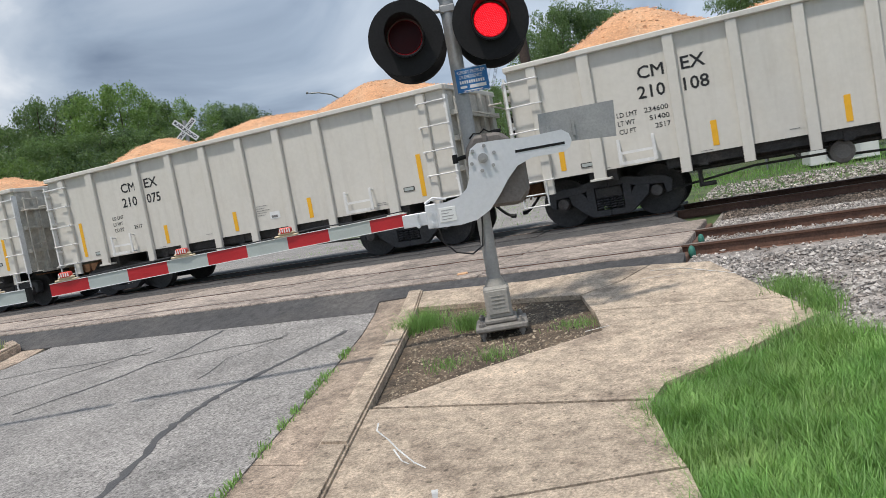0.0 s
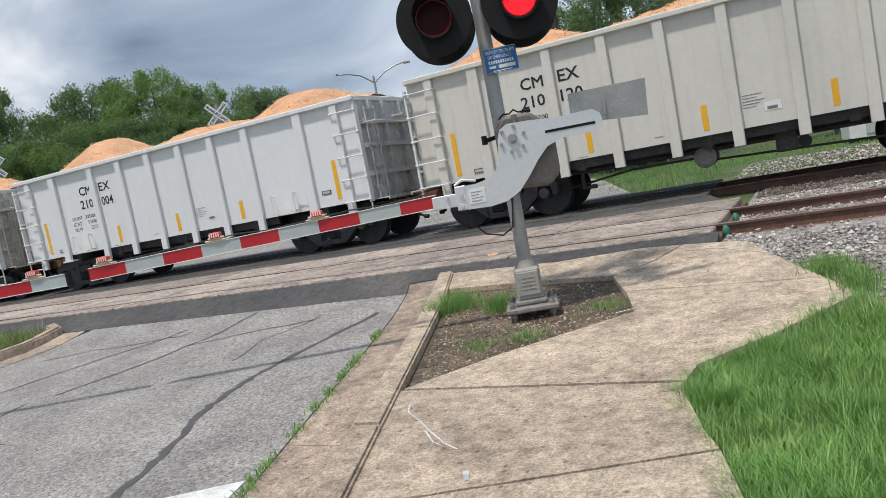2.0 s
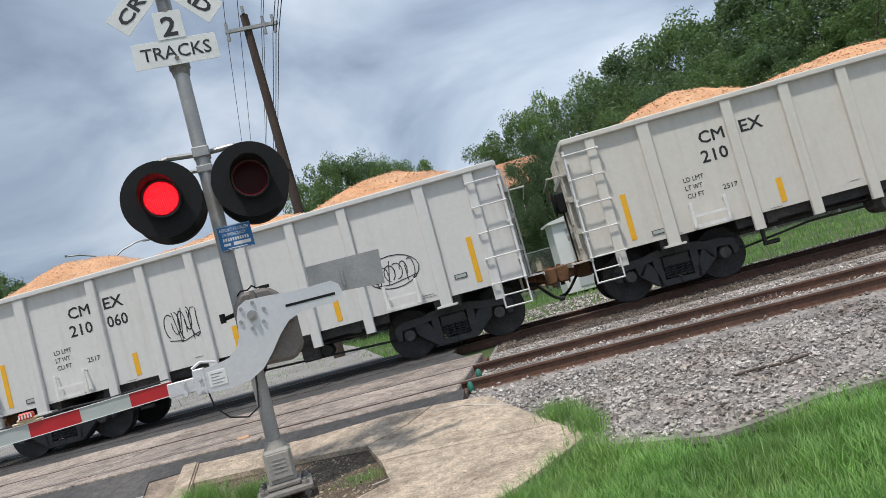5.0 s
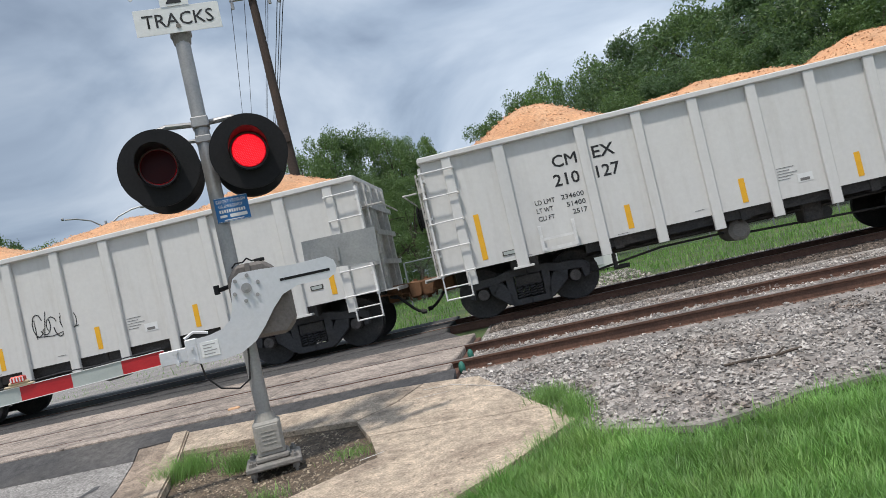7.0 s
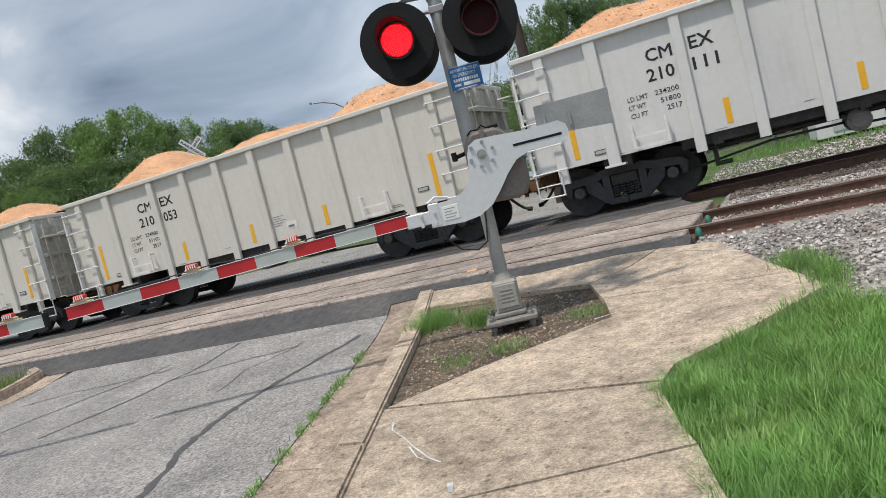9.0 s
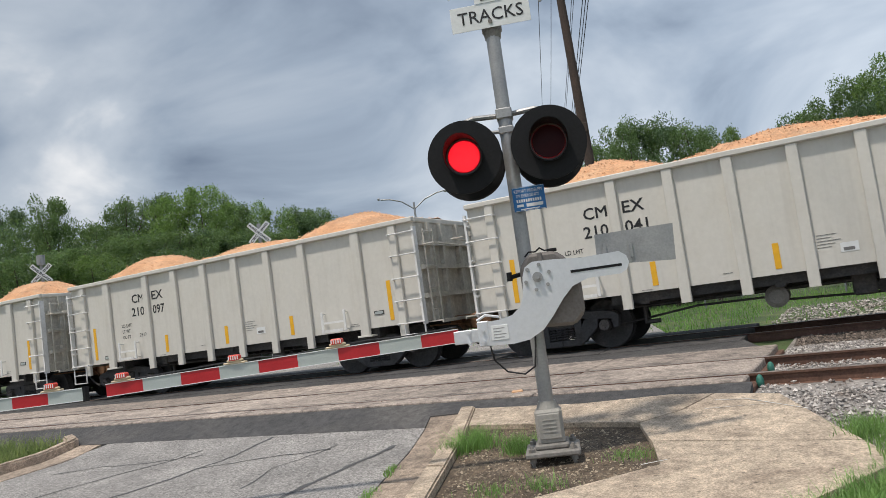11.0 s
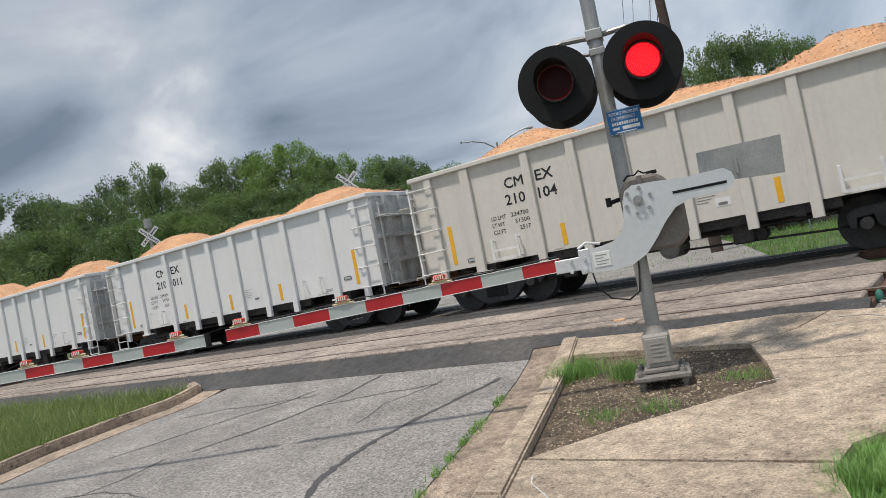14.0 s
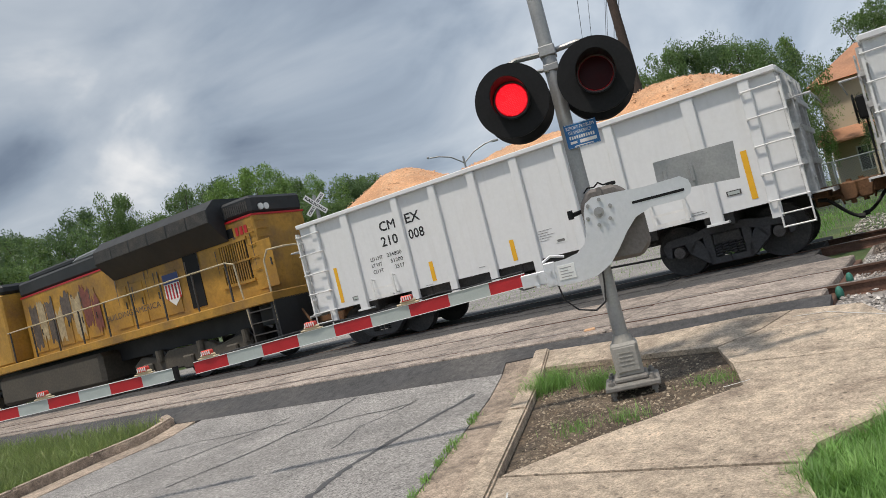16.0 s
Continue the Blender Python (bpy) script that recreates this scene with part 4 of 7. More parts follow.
def build_mast():
    s = thing("crossing_signal", MAST, "grey steel railroad crossing signal mast with lights", "crossing signal")
    bm = bmesh.new()
    tube(bm, (0, 0, 0.40), (0, 0, 4.75), 0.065, seg=28, caps=False)
    part("pole", bm, M_GALV, s, smooth=True)
    bm = bmesh.new()
    box(bm, -0.12, -0.13, 0.13, 0.12, 0.12, 0.43, 0.02)
    box(bm, -0.10, -0.145, 0.18, 0.10, -0.128, 0.40, 0.006)
    for k in range(4):
        box(bm, -0.06, -0.15, 0.24 + k * .035, 0.06, -0.144, 0.246 + k * .035)
    tube(bm, (0, 0, 0.43), (0, 0, 0.50), 0.10, 0.075, seg=16)
    part("junction_box", bm, M_BOX, s, "grey cast junction box at the mast foot")
    bm = bmesh.new()
    box(bm, -0.24, -0.24, 0.04, 0.24, 0.24, 0.09, 0.012)
    box(bm, -0.15, -0.15, 0.09, 0.15, 0.15, 0.14, 0.015)
    part("base_plate", bm, M_CAST, s)
    for sx in (-0.18, 0.18):
        for sy in (-0.18, 0.18):
            bm = bmesh.new()
            tube(bm, (sx, sy, -0.06), (sx, sy, 0.14), 0.016, seg=8)
            tube(bm, (sx, sy, 0.09), (sx, sy, 0.12), 0.034, seg=6)
            tube(bm, (sx, sy, 0.0), (sx, sy, 0.04), 0.034, seg=6)
            part("anchor_bolt", bm, M_CAST, s)
    for z, r in ((3.13, .026), (2.98, .018)):
        bm = bmesh.new()
        pipe(bm, [(-0.40, 0.03, z), (-0.30, 0.04, z + .03), (0, 0.07, z + 0.02), (0.28, 0.04, z + .03), (0.36, 0.03, z)], r, 8)
        part("cross_arm", bm, M_GALV, s)
    bm = bmesh.new()
    box(bm, -0.075, -0.075, 3.09, 0.075, 0.1, 3.19, 0.01)
    part("arm_clamp", bm, M_GALV, s)
    bm = bmesh.new()
    box(bm, -0.07, -0.07, 2.95, 0.07, 0.1, 3.02, 0.01)
    part("arm_clamp", bm, M_GALV, s)
    for x in (-0.40, 0.36):
        bm = bmesh.new()
        tube(bm, (x, 0.09, 2.76), (x, 0.05, 3.14), 0.03, seg=8)
        part("light_hanger", bm, M_GALV, s)
    lamps = [light_unit(s, -0.40, 2.76, "a"), light_unit(s, 0.36, 2.77, "b")]
    # emergency notice
    bm = bmesh.new()
    box(bm, -0.03, -0.10, 2.21, 0.26, -0.095, 2.43, 0.002)
    n = part("notice_sign", bm, M_BLUE, s, "blue enamel emergency notice with white lettering")
    for body, z, w in (("REPORT PROBLEM", 2.378, 0.25), ("OR EMERGENCY", 2.335, 0.21)):
        letters(body, 0.042, M_WHITE, n, Matrix.Translation((-0.012 if w > .22 else 0.0, -0.102, z)), width=w)
    bm = bmesh.new()
    for i in range(11):
        box(bm, 0.0 + i * .021, -0.1025, 2.29, 0.014 + i * .021, -0.1005, 2.318)
    box(bm, 0.085, -0.1025, 2.245, 0.235, -0.1005, 2.275)
    box(bm, 0.0, -0.1025, 2.25, 0.06, -0.1005, 2.272)
    box(bm, 0.03, -0.1025, 2.222, 0.2, -0.1005, 2.230)
    box(bm, -0.025, -0.1012, 2.2135, 0.255, -0.1005, 2.216)
    box(bm, -0.025, -0.1012, 2.424, 0.255, -0.1005, 2.4265)
    part("number_bars", bm, M_WHITE, n)
    # signs at the top
    bm = bmesh.new()
    box(bm, -0.36, -0.09, 3.95, 0.375, -0.085, 4.19, 0.002)
    t = part("tracks_sign", bm, M_WHITE, s, "white sign plate reading TRACKS")
    letters("TRACKS", 0.17, M_INK, t, Matrix.Translation((-0.295, -0.093, 4.015)), bold=0.001, width=0.61)
    bm = bmesh.new()
    box(bm, -0.12, -0.096, 4.19, 0.125, -0.091, 4.45, 0.002)
    t = part("number_sign", bm, M_WHITE, s, "white sign plate with numeral 2")
    letters("2", 0.25, M_INK, t, Matrix.Translation((-0.065, -0.099, 4.22)), bold=0.006, width=0.13)
    bm = bmesh.new()
    tube(bm, (0, -0.1, 4.46), (0, 0.07, 4.46), 0.018, seg=8)
    tube(bm, (0.0, -0.1, 4.01), (0.0, -0.09, 4.01), 0.02, seg=10)
    tube(bm, (0, 0.01, 3.87), (0, 0.01, 3.94), 0.074, 0.085, seg=16)
    tube(bm, (0, 0.015, 3.94), (0, 0.015, 3.985), 0.094, seg=16)
    part("sign_clamp", bm, M_CAST, s)
    for a, body, dy in ((45, "CROSSING", -0.105), (-45, "RAILROAD", -0.115)):
        bm = bmesh.new()
        box(bm, -0.61, -0.003, -0.115, 0.61, 0.003, 0.115, 0.002)
        b = part("crossbuck_blade", bm, M_WHITE, s, "white crossbuck blade with black lettering")
        b.matrix_basis = Matrix.Translation((0, dy, 4.78)) @ pose(0, 0, 0, 0, -a, 0)
        letters(body, 0.165, M_INK, b, Matrix.Translation((-0.55, -0.006, -0.058)), bold=0.004, width=1.1)
    return s, lamps


def build_gate():
    g = thing("crossing_gate", MAST, "lowered red and white crossing gate with silver lever", "crossing gate")
    # mechanism housing behind the lever
    bm = bmesh.new()
    plate(bm, [(-0.06, 1.16), (0.36, 1.14), (0.46, 1.24), (0.46, 1.56), (0.36, 1.74), (0.27, 1.815), (0.03, 1.815), (-0.06, 1.70)], -0.18, 0.3, 0.03)
    tube(bm, (0.13, -0.2, 1.59), (0.13, 0.36, 1.59), 0.14, seg=18)
    box(bm, 0.11, -0.195, 1.60, 0.155, -0.175, 1.815, 0.005)
    part("mechanism_housing", bm, M_HOUSING, g, "brown-grey cast gate mechanism housing")
    bm = bmesh.new()
    pipe(bm, [(0.0, -0.1, 1.80), (0.04, -0.12, 1.835), (0.10, -0.12, 1.83), (0.14, -0.12, 1.86), (0.18, -0.12, 1.83), (0.26, -0.1, 1.835)], 0.007, 6)
    box(bm, 0.20, -0.14, 1.81, 0.29, -0.08, 1.84, 0.006)
    part("cable_fitting", bm, M_BLACK, g)
    bm = bmesh.new()
    pipe(bm, [(-0.17, -0.11, 1.63), (-0.05, -0.1, 1.65)], 0.02, 6)
    tube(bm, (-0.16, -0.12, 1.60), (-0.16, -0.12, 1.68), 0.025, seg=8)
    part("cable_gland", bm, M_BLACK, g)
    # lever plate
    ys, ye = -0.245, -0.225
    bm = bmesh.new()
    out = [(-0.44, 1.06), (-0.20, 1.05), (-0.05, 1.07), (0.08, 1.14), (0.18, 1.25), (0.28, 1.38), (0.38, 1.48), (0.52, 1.53), (0.80, 1.53), (0.86, 1.56), (0.885, 1.62), (0.87, 1.68), (0.81, 1.725), (0.50, 1.715),
           (0.24, 1.735), (0.06, 1.74), (-0.01, 1.70), (-0.04, 1.62), (-0.06, 1.45), (-0.10, 1.36), (-0.18, 1.30), (-0.30, 1.275), (-0.45, 1.27)]
    plate(bm, out, ys, ye)
    lev = part("gate_lever", bm, M_ALU, g, "bare silver aluminium gate lever plate")
    bm = bmesh.new()
    tube(bm, (0.09, ys - 0.02, 1.60), (0.09, ys, 1.60), 0.045, seg=16)
    tube(bm, (0.09, ys - 0.05, 1.60), (0.09, ys - 0.02, 1.60), 0.022, seg=6)
    for i in range(6):
        a = i * math.pi / 3 + 0.3
        tube(bm, (0.09 + 0.11 * math.cos(a), ys - 0.018, 1.60 + 0.11 * math.sin(a)), (0.09 + 0.11 * math.cos(a), ys, 1.60 + 0.11 * math.sin(a)), 0.017, seg=8)
    part("pivot_bolts", bm, M_GALV, lev)
    # black strip laid on the uncut plate for the dark inside a slot
    bm = bmesh.new()
    box(bm, 0.38, ys - 0.004, 1.595, 0.82, ys - 0.001, 1.618)
    part("slot", bm, M_BLACK, lev)
    bm = bmesh.new()
    box(bm, -0.38, ys - 0.006, 1.10, -0.23, ys, 1.23, 0.002)
    part("label_plate", bm, M_WHITE, lev, "small white maker plate")
    bm = bmesh.new()
    for k, wd in enumerate((0.09, 0.11, 0.07, 0.10)):
        box(bm, -0.36, ys - 0.0075, 1.12 + .026 * k, -0.36 + wd, ys - .0065, 1.128 + .026 * k)
    part("plate_marks", bm, M_GALV, lev)
    # counterweight flag
    bm = bmesh.new()
    plate(bm, [(0.62, 1.63), (1.28, 1.585), (1.30, 1.90), (0.63, 1.895)], -0.205, -0.19)
    for x in (0.70, 0.92):
        box(bm, x - .012, -0.222, 1.66, x + .012, -0.205, 1.80)
    part("counterweight", bm, M_GALV, g, "flat galvanised counterweight plate")
    # adaptor
    bm = bmesh.new()
    box(bm, -0.50, -0.25, 1.06, -0.40, -0.15, 1.28, 0.008)
    box(bm, -0.72, -0.225, 1.10, -0.48, -0.185, 1.22, 0.006)
    for x in (-0.45, -0.58):
        for z in (1.1, 1.2):
            tube(bm, (x, -0.27, z), (x, -0.2, z), 0.016, seg=8)
    pipe(bm, [(-0.5, -0.2, 1.29), (-0.42, -0.2, 1.33), (-0.30, -0.2, 1.30)], 0.012, 6)
    part("arm_adaptor", bm, M_ALU, g)
    # striped arm
    st = ARM_U
    for i, (a, b) in enumerate(zip(st, st[1:])):
        za, zb = 1.237 + 0.0218 * (a + 0.68), 1.237 + 0.0218 * (b + 0.68)
        bm = bmesh.new()
        plate(bm, [(a, za), (b, zb), (b, zb - 0.112), (a, za - 0.112)], -0.215, -0.185)
        part("arm_stripe", bm, M_RED if i % 2 == 0 else M_SILV, g)
        bm = bmesh.new()
        plate(bm, [(a, za + 0.006), (b, zb + 0.006), (b, zb), (a, za)], -0.222, -0.178)
        plate(bm, [(a, za - 0.112), (b, zb - 0.112), (b, zb - 0.118), (a, za - 0.118)], -0.222, -0.178)
        part("arm_edge", bm, M_WHITE, g)
    for u in ARM_LAMPS:
        arm_lamp(g, u, 1.243 + 0.0218 * (u + 0.68), -0.2)
    bm = bmesh.new()
    pipe(bm, [(-0.42, -0.16, 1.1), (-0.40, -0.1, 0.92), (-0.30, -0.06, 0.80), (-0.15, -0.06, 0.76), (-0.05, -0.07, 0.82), (-0.02, -0.08, 1.0), (0.0, -0.08, 1.2)], 0.008, 6)
    part("cable", bm, M_WIRE, g, "black looped power cable")
    bm = bmesh.new()
    pipe(bm, [(-0.7, -0.17, 1.26), (-1.2, -0.17, 1.24), (-1.5, -0.17, 1.25), (-2.3, -0.17, 1.21), (-2.6, -0.17, 1.23), (-3.9, -0.17, 1.18)], 0.006, 5)
    part("lamp_cable", bm, M_WIRE, g)
    return g


def arm_lamp(g, u, z, y):
    bm = bmesh.new()
    box(bm, u - 0.11, y - .03, z, u + 0.11, y + .03, z + 0.018, 0.006)
    box(bm, u - 0.075, y - .035, z + .018, u + 0.075, y + .035, z + 0.045, 0.012)
    l = part("arm_lamp", bm, M_AMBERBASE, g, "small red lamp on the gate arm")
    bm = bmesh.new()
    box(bm, u - 0.055, y - .045, z + .03, u + 0.055, y + .03, z + 0.085, 0.012)
    part("lamp_lens", bm, M_ARMLAMP, l)
    bm = bmesh.new()
    for k in range(5):
        box(bm, u - 0.048 + k * .022, y - .048, z + .04, u - 0.038 + k * .022, y - .044, z + .075)
    part("lens_ribs", bm, M_WHITE, l)


ARM_U = [-0.68, -1.02, -1.41, -1.80, -2.19, -2.57, -2.96, -3.35, -3.74, -4.12]
ARM_LAMPS = (-1.80, -2.80, -3.95)
signal, lamp_discs = build_mast()
gate = build_gate()


def build_far_gate():
    """The second arm, from the verge side."""
    g = thing("crossing_gate", MAST, "second lowered red and white gate arm from the verge", "crossing gate")
    u = [-4.351 - 0.388 * k for k in range(17)]
    for i, (a, b) in enumerate(zip(u, u[1:])):
        bm = bmesh.new()
        box(bm, b, -0.215, 1.045, a, -0.185, 1.155)
        part("arm_stripe", bm, M_SILV if i % 2 == 0 else M_RED, g)
        bm = bmesh.new()
        box(bm, b, -0.222, 1.155, a, -0.178, 1.162)
        box(bm, b, -0.222, 1.038, a, -0.178, 1.045)
        part("arm_edge", bm, M_WHITE, g)
    for x in (-4.70, -5.95, -6.65):
        arm_lamp(g, x, 1.162, -0.2)
    bm = bmesh.new()
    box(bm, -4.36, -0.23, 1.03, -4.33, -0.17, 1.17)
    part("arm_cap", bm, M_BLACK, g)
    bm = bmesh.new()
    tube(bm, (-11.3, 0.0, -0.4), (-11.3, 0.0, 3.2), 0.065, seg=14)
    box(bm, -11.5, -0.2, 0.8, -10.5, 0.2, 1.5, 0.05)
    box(bm, -11.5, -0.2, -0.6, -11.1, 0.2, 0.25, 0.02)
    part("gate_post", bm, M_GALV, g)


build_far_gate()

# ---------------- train ----------------
CAR_L, PITCH, HALF = 10.94, 12.206, 1.565
POSTS = (0.49, 1.45, 2.93, 3.95, 4.95, 5.97, 6.97, 7.99, 9.47, 10.43)
TOP, SHEET, FLOORZ = 3.16, 0.97, 0.97
YS = -HALF + 0.085                # outer face of the side sheets
YP = -HALF                       # outer face of the posts


def car_meshes(paint):
    d = {}
    bm = bmesh.new()
    box(bm, 0.02, YS, SHEET, CAR_L - 0.02, YS + 0.02, TOP - 0.02)
    d["side_sheet"] = mesh_of(bm, "side_sheet", paint)
    bm = bmesh.new()
    box(bm, 0.0, YS, SHEET, 0.02, -YS, TOP - 0.02)
    d["end_sheet"] = mesh_of(bm, "end_sheet", M_END[M_CAR.index(paint)])
    bm = bmesh.new()
    box(bm, 0.02, YS + .02, FLOORZ, CAR_L - 0.02, -YS - .02, FLOORZ + 0.03)
    d["floor_sheet"] = mesh_of(bm, "floor_sheet", paint)
    bm = bmesh.new()
    for s in (1, -1):
        y0, y1 = sorted((s * (YP - 0.02), s * (YS + 0.06)))
        box(bm, -0.02, y0, TOP - 0.10, CAR_L + 0.02, y1, TOP, 0.015)
    for x in (-0.04, CAR_L - 0.06):
        box(bm, x, YS, TOP - 0.11, x + 0.10, -YS, TOP - 0.003, 0.015)
    d["top_chord"] = mesh_of(bm, "top_chord", paint)
    bm = bmesh.new()
    box(bm, -0.09, YP, 0.0, 0.09, YS + .004, TOP - 0.10, 0.012)
    for v in bm.verts:                      # foot a little narrower
        if v.co.z < 0.5:
            v.co.z = 0.70
    d["post"] = mesh_of(bm, "side_post", paint)
    bm = bmesh.new()
    box(bm, -0.11, YP, 0.0, 0.11, YS + .004, TOP - 0.10, 0.012)
    for v in bm.verts:
        if v.co.z < 0.5:
            v.co.z = 0.84
    box(bm, -0.19, YP - 0.01, 0.80, 0.19, YS + .1, 0.84, 0.004)
    d["bolster_post"] = mesh_of(bm, "side_post", paint)
    bm = bmesh.new()                       # rungs bolted to the post, carried past the corner
    for z in (0.98, 1.45, 1.92, 2.40, 2.86):
        pipe(bm, [(-0.06, YP - 0.06, z), (0.60, YP - 0.06, z)], 0.014, 6)
        tube(bm, (0.58, YP - 0.07, z), (0.58, YS, z), 0.022, seg=8)
        tube(bm, (-0.02, YP - 0.07, z), (-0.02, YS, z), 0.018, seg=6)
    box(bm, -0.05, YP - 0.05, 0.92, -0.005, YP - 0.035, 2.95)
    box(bm, -0.05, YP - 0.05, 0.92, -0.035, YS, 2.95)
    for z in (1.3, 2.0, 2.7):
        box(bm, -0.03, YP - .02, z, 0.03, YS, z + .05)
        tube(bm, (0.015, YP - .035, z + .025), (0.015, YP - .02, z + .025), 0.014, seg=6)
    d["ladder"] = mesh_of(bm, "ladder", M_STEPS)
    bm = bmesh.new()                       # stirrup step
    pipe(bm, [(0.02, YP - .02, 0.97), (0.02, YP - .02, 0.52), (0.5, YP - .02, 0.52), (0.5, YP - .02, 0.97)], 0.016, 6)
    pipe(bm, [(0.02, YP - .02, 0.74), (0.5, YP - .02, 0.74)], 0.013, 6)
    d["stirrup"] = mesh_of(bm, "stirrup_step", M_STEPS)
    bm = bmesh.new()                       # raised step: box tread between two tall uprights
    for x in (1.86, 2.46):
        box(bm, x - .03, YP - .06, 1.0, x + .03, YP - .035, 1.46, 0.006)
        box(bm, x - .012, YP - .05, 1.40, x + .012, YS, 1.425)
        box(bm, x - .012, YP - .05, 1.02, x + .012, YS, 1.045)
    box(bm, 1.88, YP - .12, 1.0, 2.44, YP - .01, 1.022)
    box(bm, 1.88, YP - .125, 1.0, 2.44, YP - .115, 1.06)
    box(bm, 1.88, YP - .06, 1.19, 2.44, YP - .035, 1.235)
    d["side_step"] = mesh_of(bm, "side_step", M_STEPS)
    bm = bmesh.new()                       # ribs and ladder on the end sheet
    for y in (-1.0, -0.4, 0.4, 1.0):
        box(bm, CAR_L, y - .06, SHEET, CAR_L + 0.10, y + .06, TOP - .11)
    for z in (1.5, 2.1, 2.6):
        box(bm, CAR_L, -1.4, z - .05, CAR_L + 0.12, 1.4, z + .05)
    for y in (-1.35, -0.95):
        box(bm, CAR_L + .12, y - .015, 0.95, CAR_L + .15, y + .015, 2.9)
    for z in (1.2, 1.65, 2.1, 2.55, 2.85):
        pipe(bm, [(CAR_L + .14, -1.4, z), (CAR_L + .14, -0.9, z)], 0.012, 6)
    pipe(bm, [(CAR_L + .16, -1.5, 2.55), (CAR_L + .42, -1.5, 2.55), (CAR_L + .42, 0.4, 2.5)], 0.014, 6)
    d["end_frame"] = mesh_of(bm, "end_frame", M_END[M_CAR.index(paint)])
    bm = bmesh.new()
    for y in (-1.0, -0.4, 0.4, 1.0):
        box(bm, -0.10, y - .06, SHEET, 0, y + .06, TOP - .11)
    for z in (1.5, 2.1, 2.6):
        box(bm, -0.12, -1.4, z - .05, 0, 1.4, z + .05)
    for y in (-1.35, -0.95):
        box(bm, -.15, y - .015, 0.95, -.12, y + .015, 2.9)
    for z in (1.2, 1.65, 2.1, 2.55, 2.85):
        pipe(bm, [(-.14, -1.4, z), (-.14, -0.9, z)], 0.012, 6)
    pipe(bm, [(-.16, -1.5, 2.55), (-.42, -1.5, 2.55), (-.42, 0.4, 2.5)], 0.014, 6)
    d["end_frame2"] = mesh_of(bm, "end_frame", M_END[M_CAR.index(paint)])
    bm = bmesh.new()                       # crossover platform with a turned-down lip
    plate(bm, [(-.38, .90), (-.38, .965), (0, .965), (0, .94), (-.36, .94), (-.36, .90)], -1.42, 1.42)
    d["platform"] = mesh_of(bm, "end_platform", M_END[M_CAR.index(paint)])
    bm = bmesh.new()                       # hand brake: housing, wheel and chain rod
    box(bm, -.30, -0.62, 1.95, -.12, -0.30, 2.35, 0.03)
    for k in range(20):
        a0, a1 = k * math.pi / 10, (k + 1) * math.pi / 10
        tube(bm, (-.33, -.46 + .24 * math.cos(a0), 2.15 + .24 * math.sin(a0)), (-.33, -.46 + .24 * math.cos(a1), 2.15 + .24 * math.sin(a1)), 0.016, seg=5)
    for k in range(4):
        a0 = k * math.pi / 2 + .4
        tube(bm, (-.33, -.46, 2.15), (-.33, -.46 + .24 * math.cos(a0), 2.15 + .24 * math.sin(a0)), 0.012, seg=5)
    tube(bm, (-.2, -.5, 1.95), (-.2, -.72, 0.96), 0.02, seg=6)
    d["hand_brake"] = mesh_of(bm, "hand_brake", M_BLACK)
    return d


def lumpy_load(seed):
    """Heaped crushed stone: a heightfield with two mounds, stones strewn over it."""
    rng = np.random.default_rng(seed)
    bm = bmesh.new()
    nx, ny = 84, 22
    c = [(rng.uniform(1.9, 2.6), rng.uniform(.50, .68), rng.uniform(1.1, 1.5)), (rng.uniform(5, 6), rng.uniform(.30, .46), rng.uniform(1.8, 2.4)), (rng.uniform(8.3, 9.0), rng.uniform(.48, .66), rng.uniform(1.1, 1.6))]
    g = []
    for i in range(nx + 1):
        row = []
        for j in range(ny + 1):
            x, y = 0.12 + (CAR_L - 0.24) * i / nx, (-1 + 2 * j / ny) * 1.40
            h = max(a * math.exp(-((x - m) / w) ** 2) for m, a, w in c)
            edge = max(0.0, 1 - (abs(y) / 1.42) ** 2.2)
            n = noise.fractal(Vector((x * 1.6 + seed * 9, y * 1.6, 0)), 1.0, 2.0, 4)
            f = noise.noise(Vector((x * 9 + seed, y * 9, 3)))
            row.append(bm.verts.new((x, y, TOP - 0.26 + (0.24 + h * 1.12) * edge + 0.055 * n + 0.018 * f)))
        g.append(row)
    for a, b in zip(g, g[1:]):
        for j in range(ny):
            bm.faces.new((a[j], a[j + 1], b[j + 1], b[j]))
    pts = [v.co.copy() for v in bm.verts]
    me = mesh_of(bm, "load", M_LOAD)
    vs, fs, n = [], [], 0
    tet = np.array([(1, 1, 1), (1, -1, -1), (-1, 1, -1), (-1, -1, 1)], float)
    for _ in range(7000):
        p = pts[int(rng.integers(len(pts)))]
        v = tet * rng.uniform(.006, .016) * rng.uniform(.5, 1.2, (4, 3)) + (min(max(p.x + rng.uniform(-.07, .07), .15), CAR_L - .15), min(max(p.y + rng.uniform(-.07, .07), -1.38), 1.38), p.z + .002)
        vs.append(v)
        fs.extend([[k + n for k in q] for q in ((0, 1, 2), (0, 3, 1), (0, 2, 3), (1, 3, 2))])
        n += 4
    ch = bpy.data.meshes.new("loose_stones")
    ch.from_pydata(np.concatenate(vs).tolist(), [], fs)
    ch.materials.append(M_CHIP)
    return me, ch


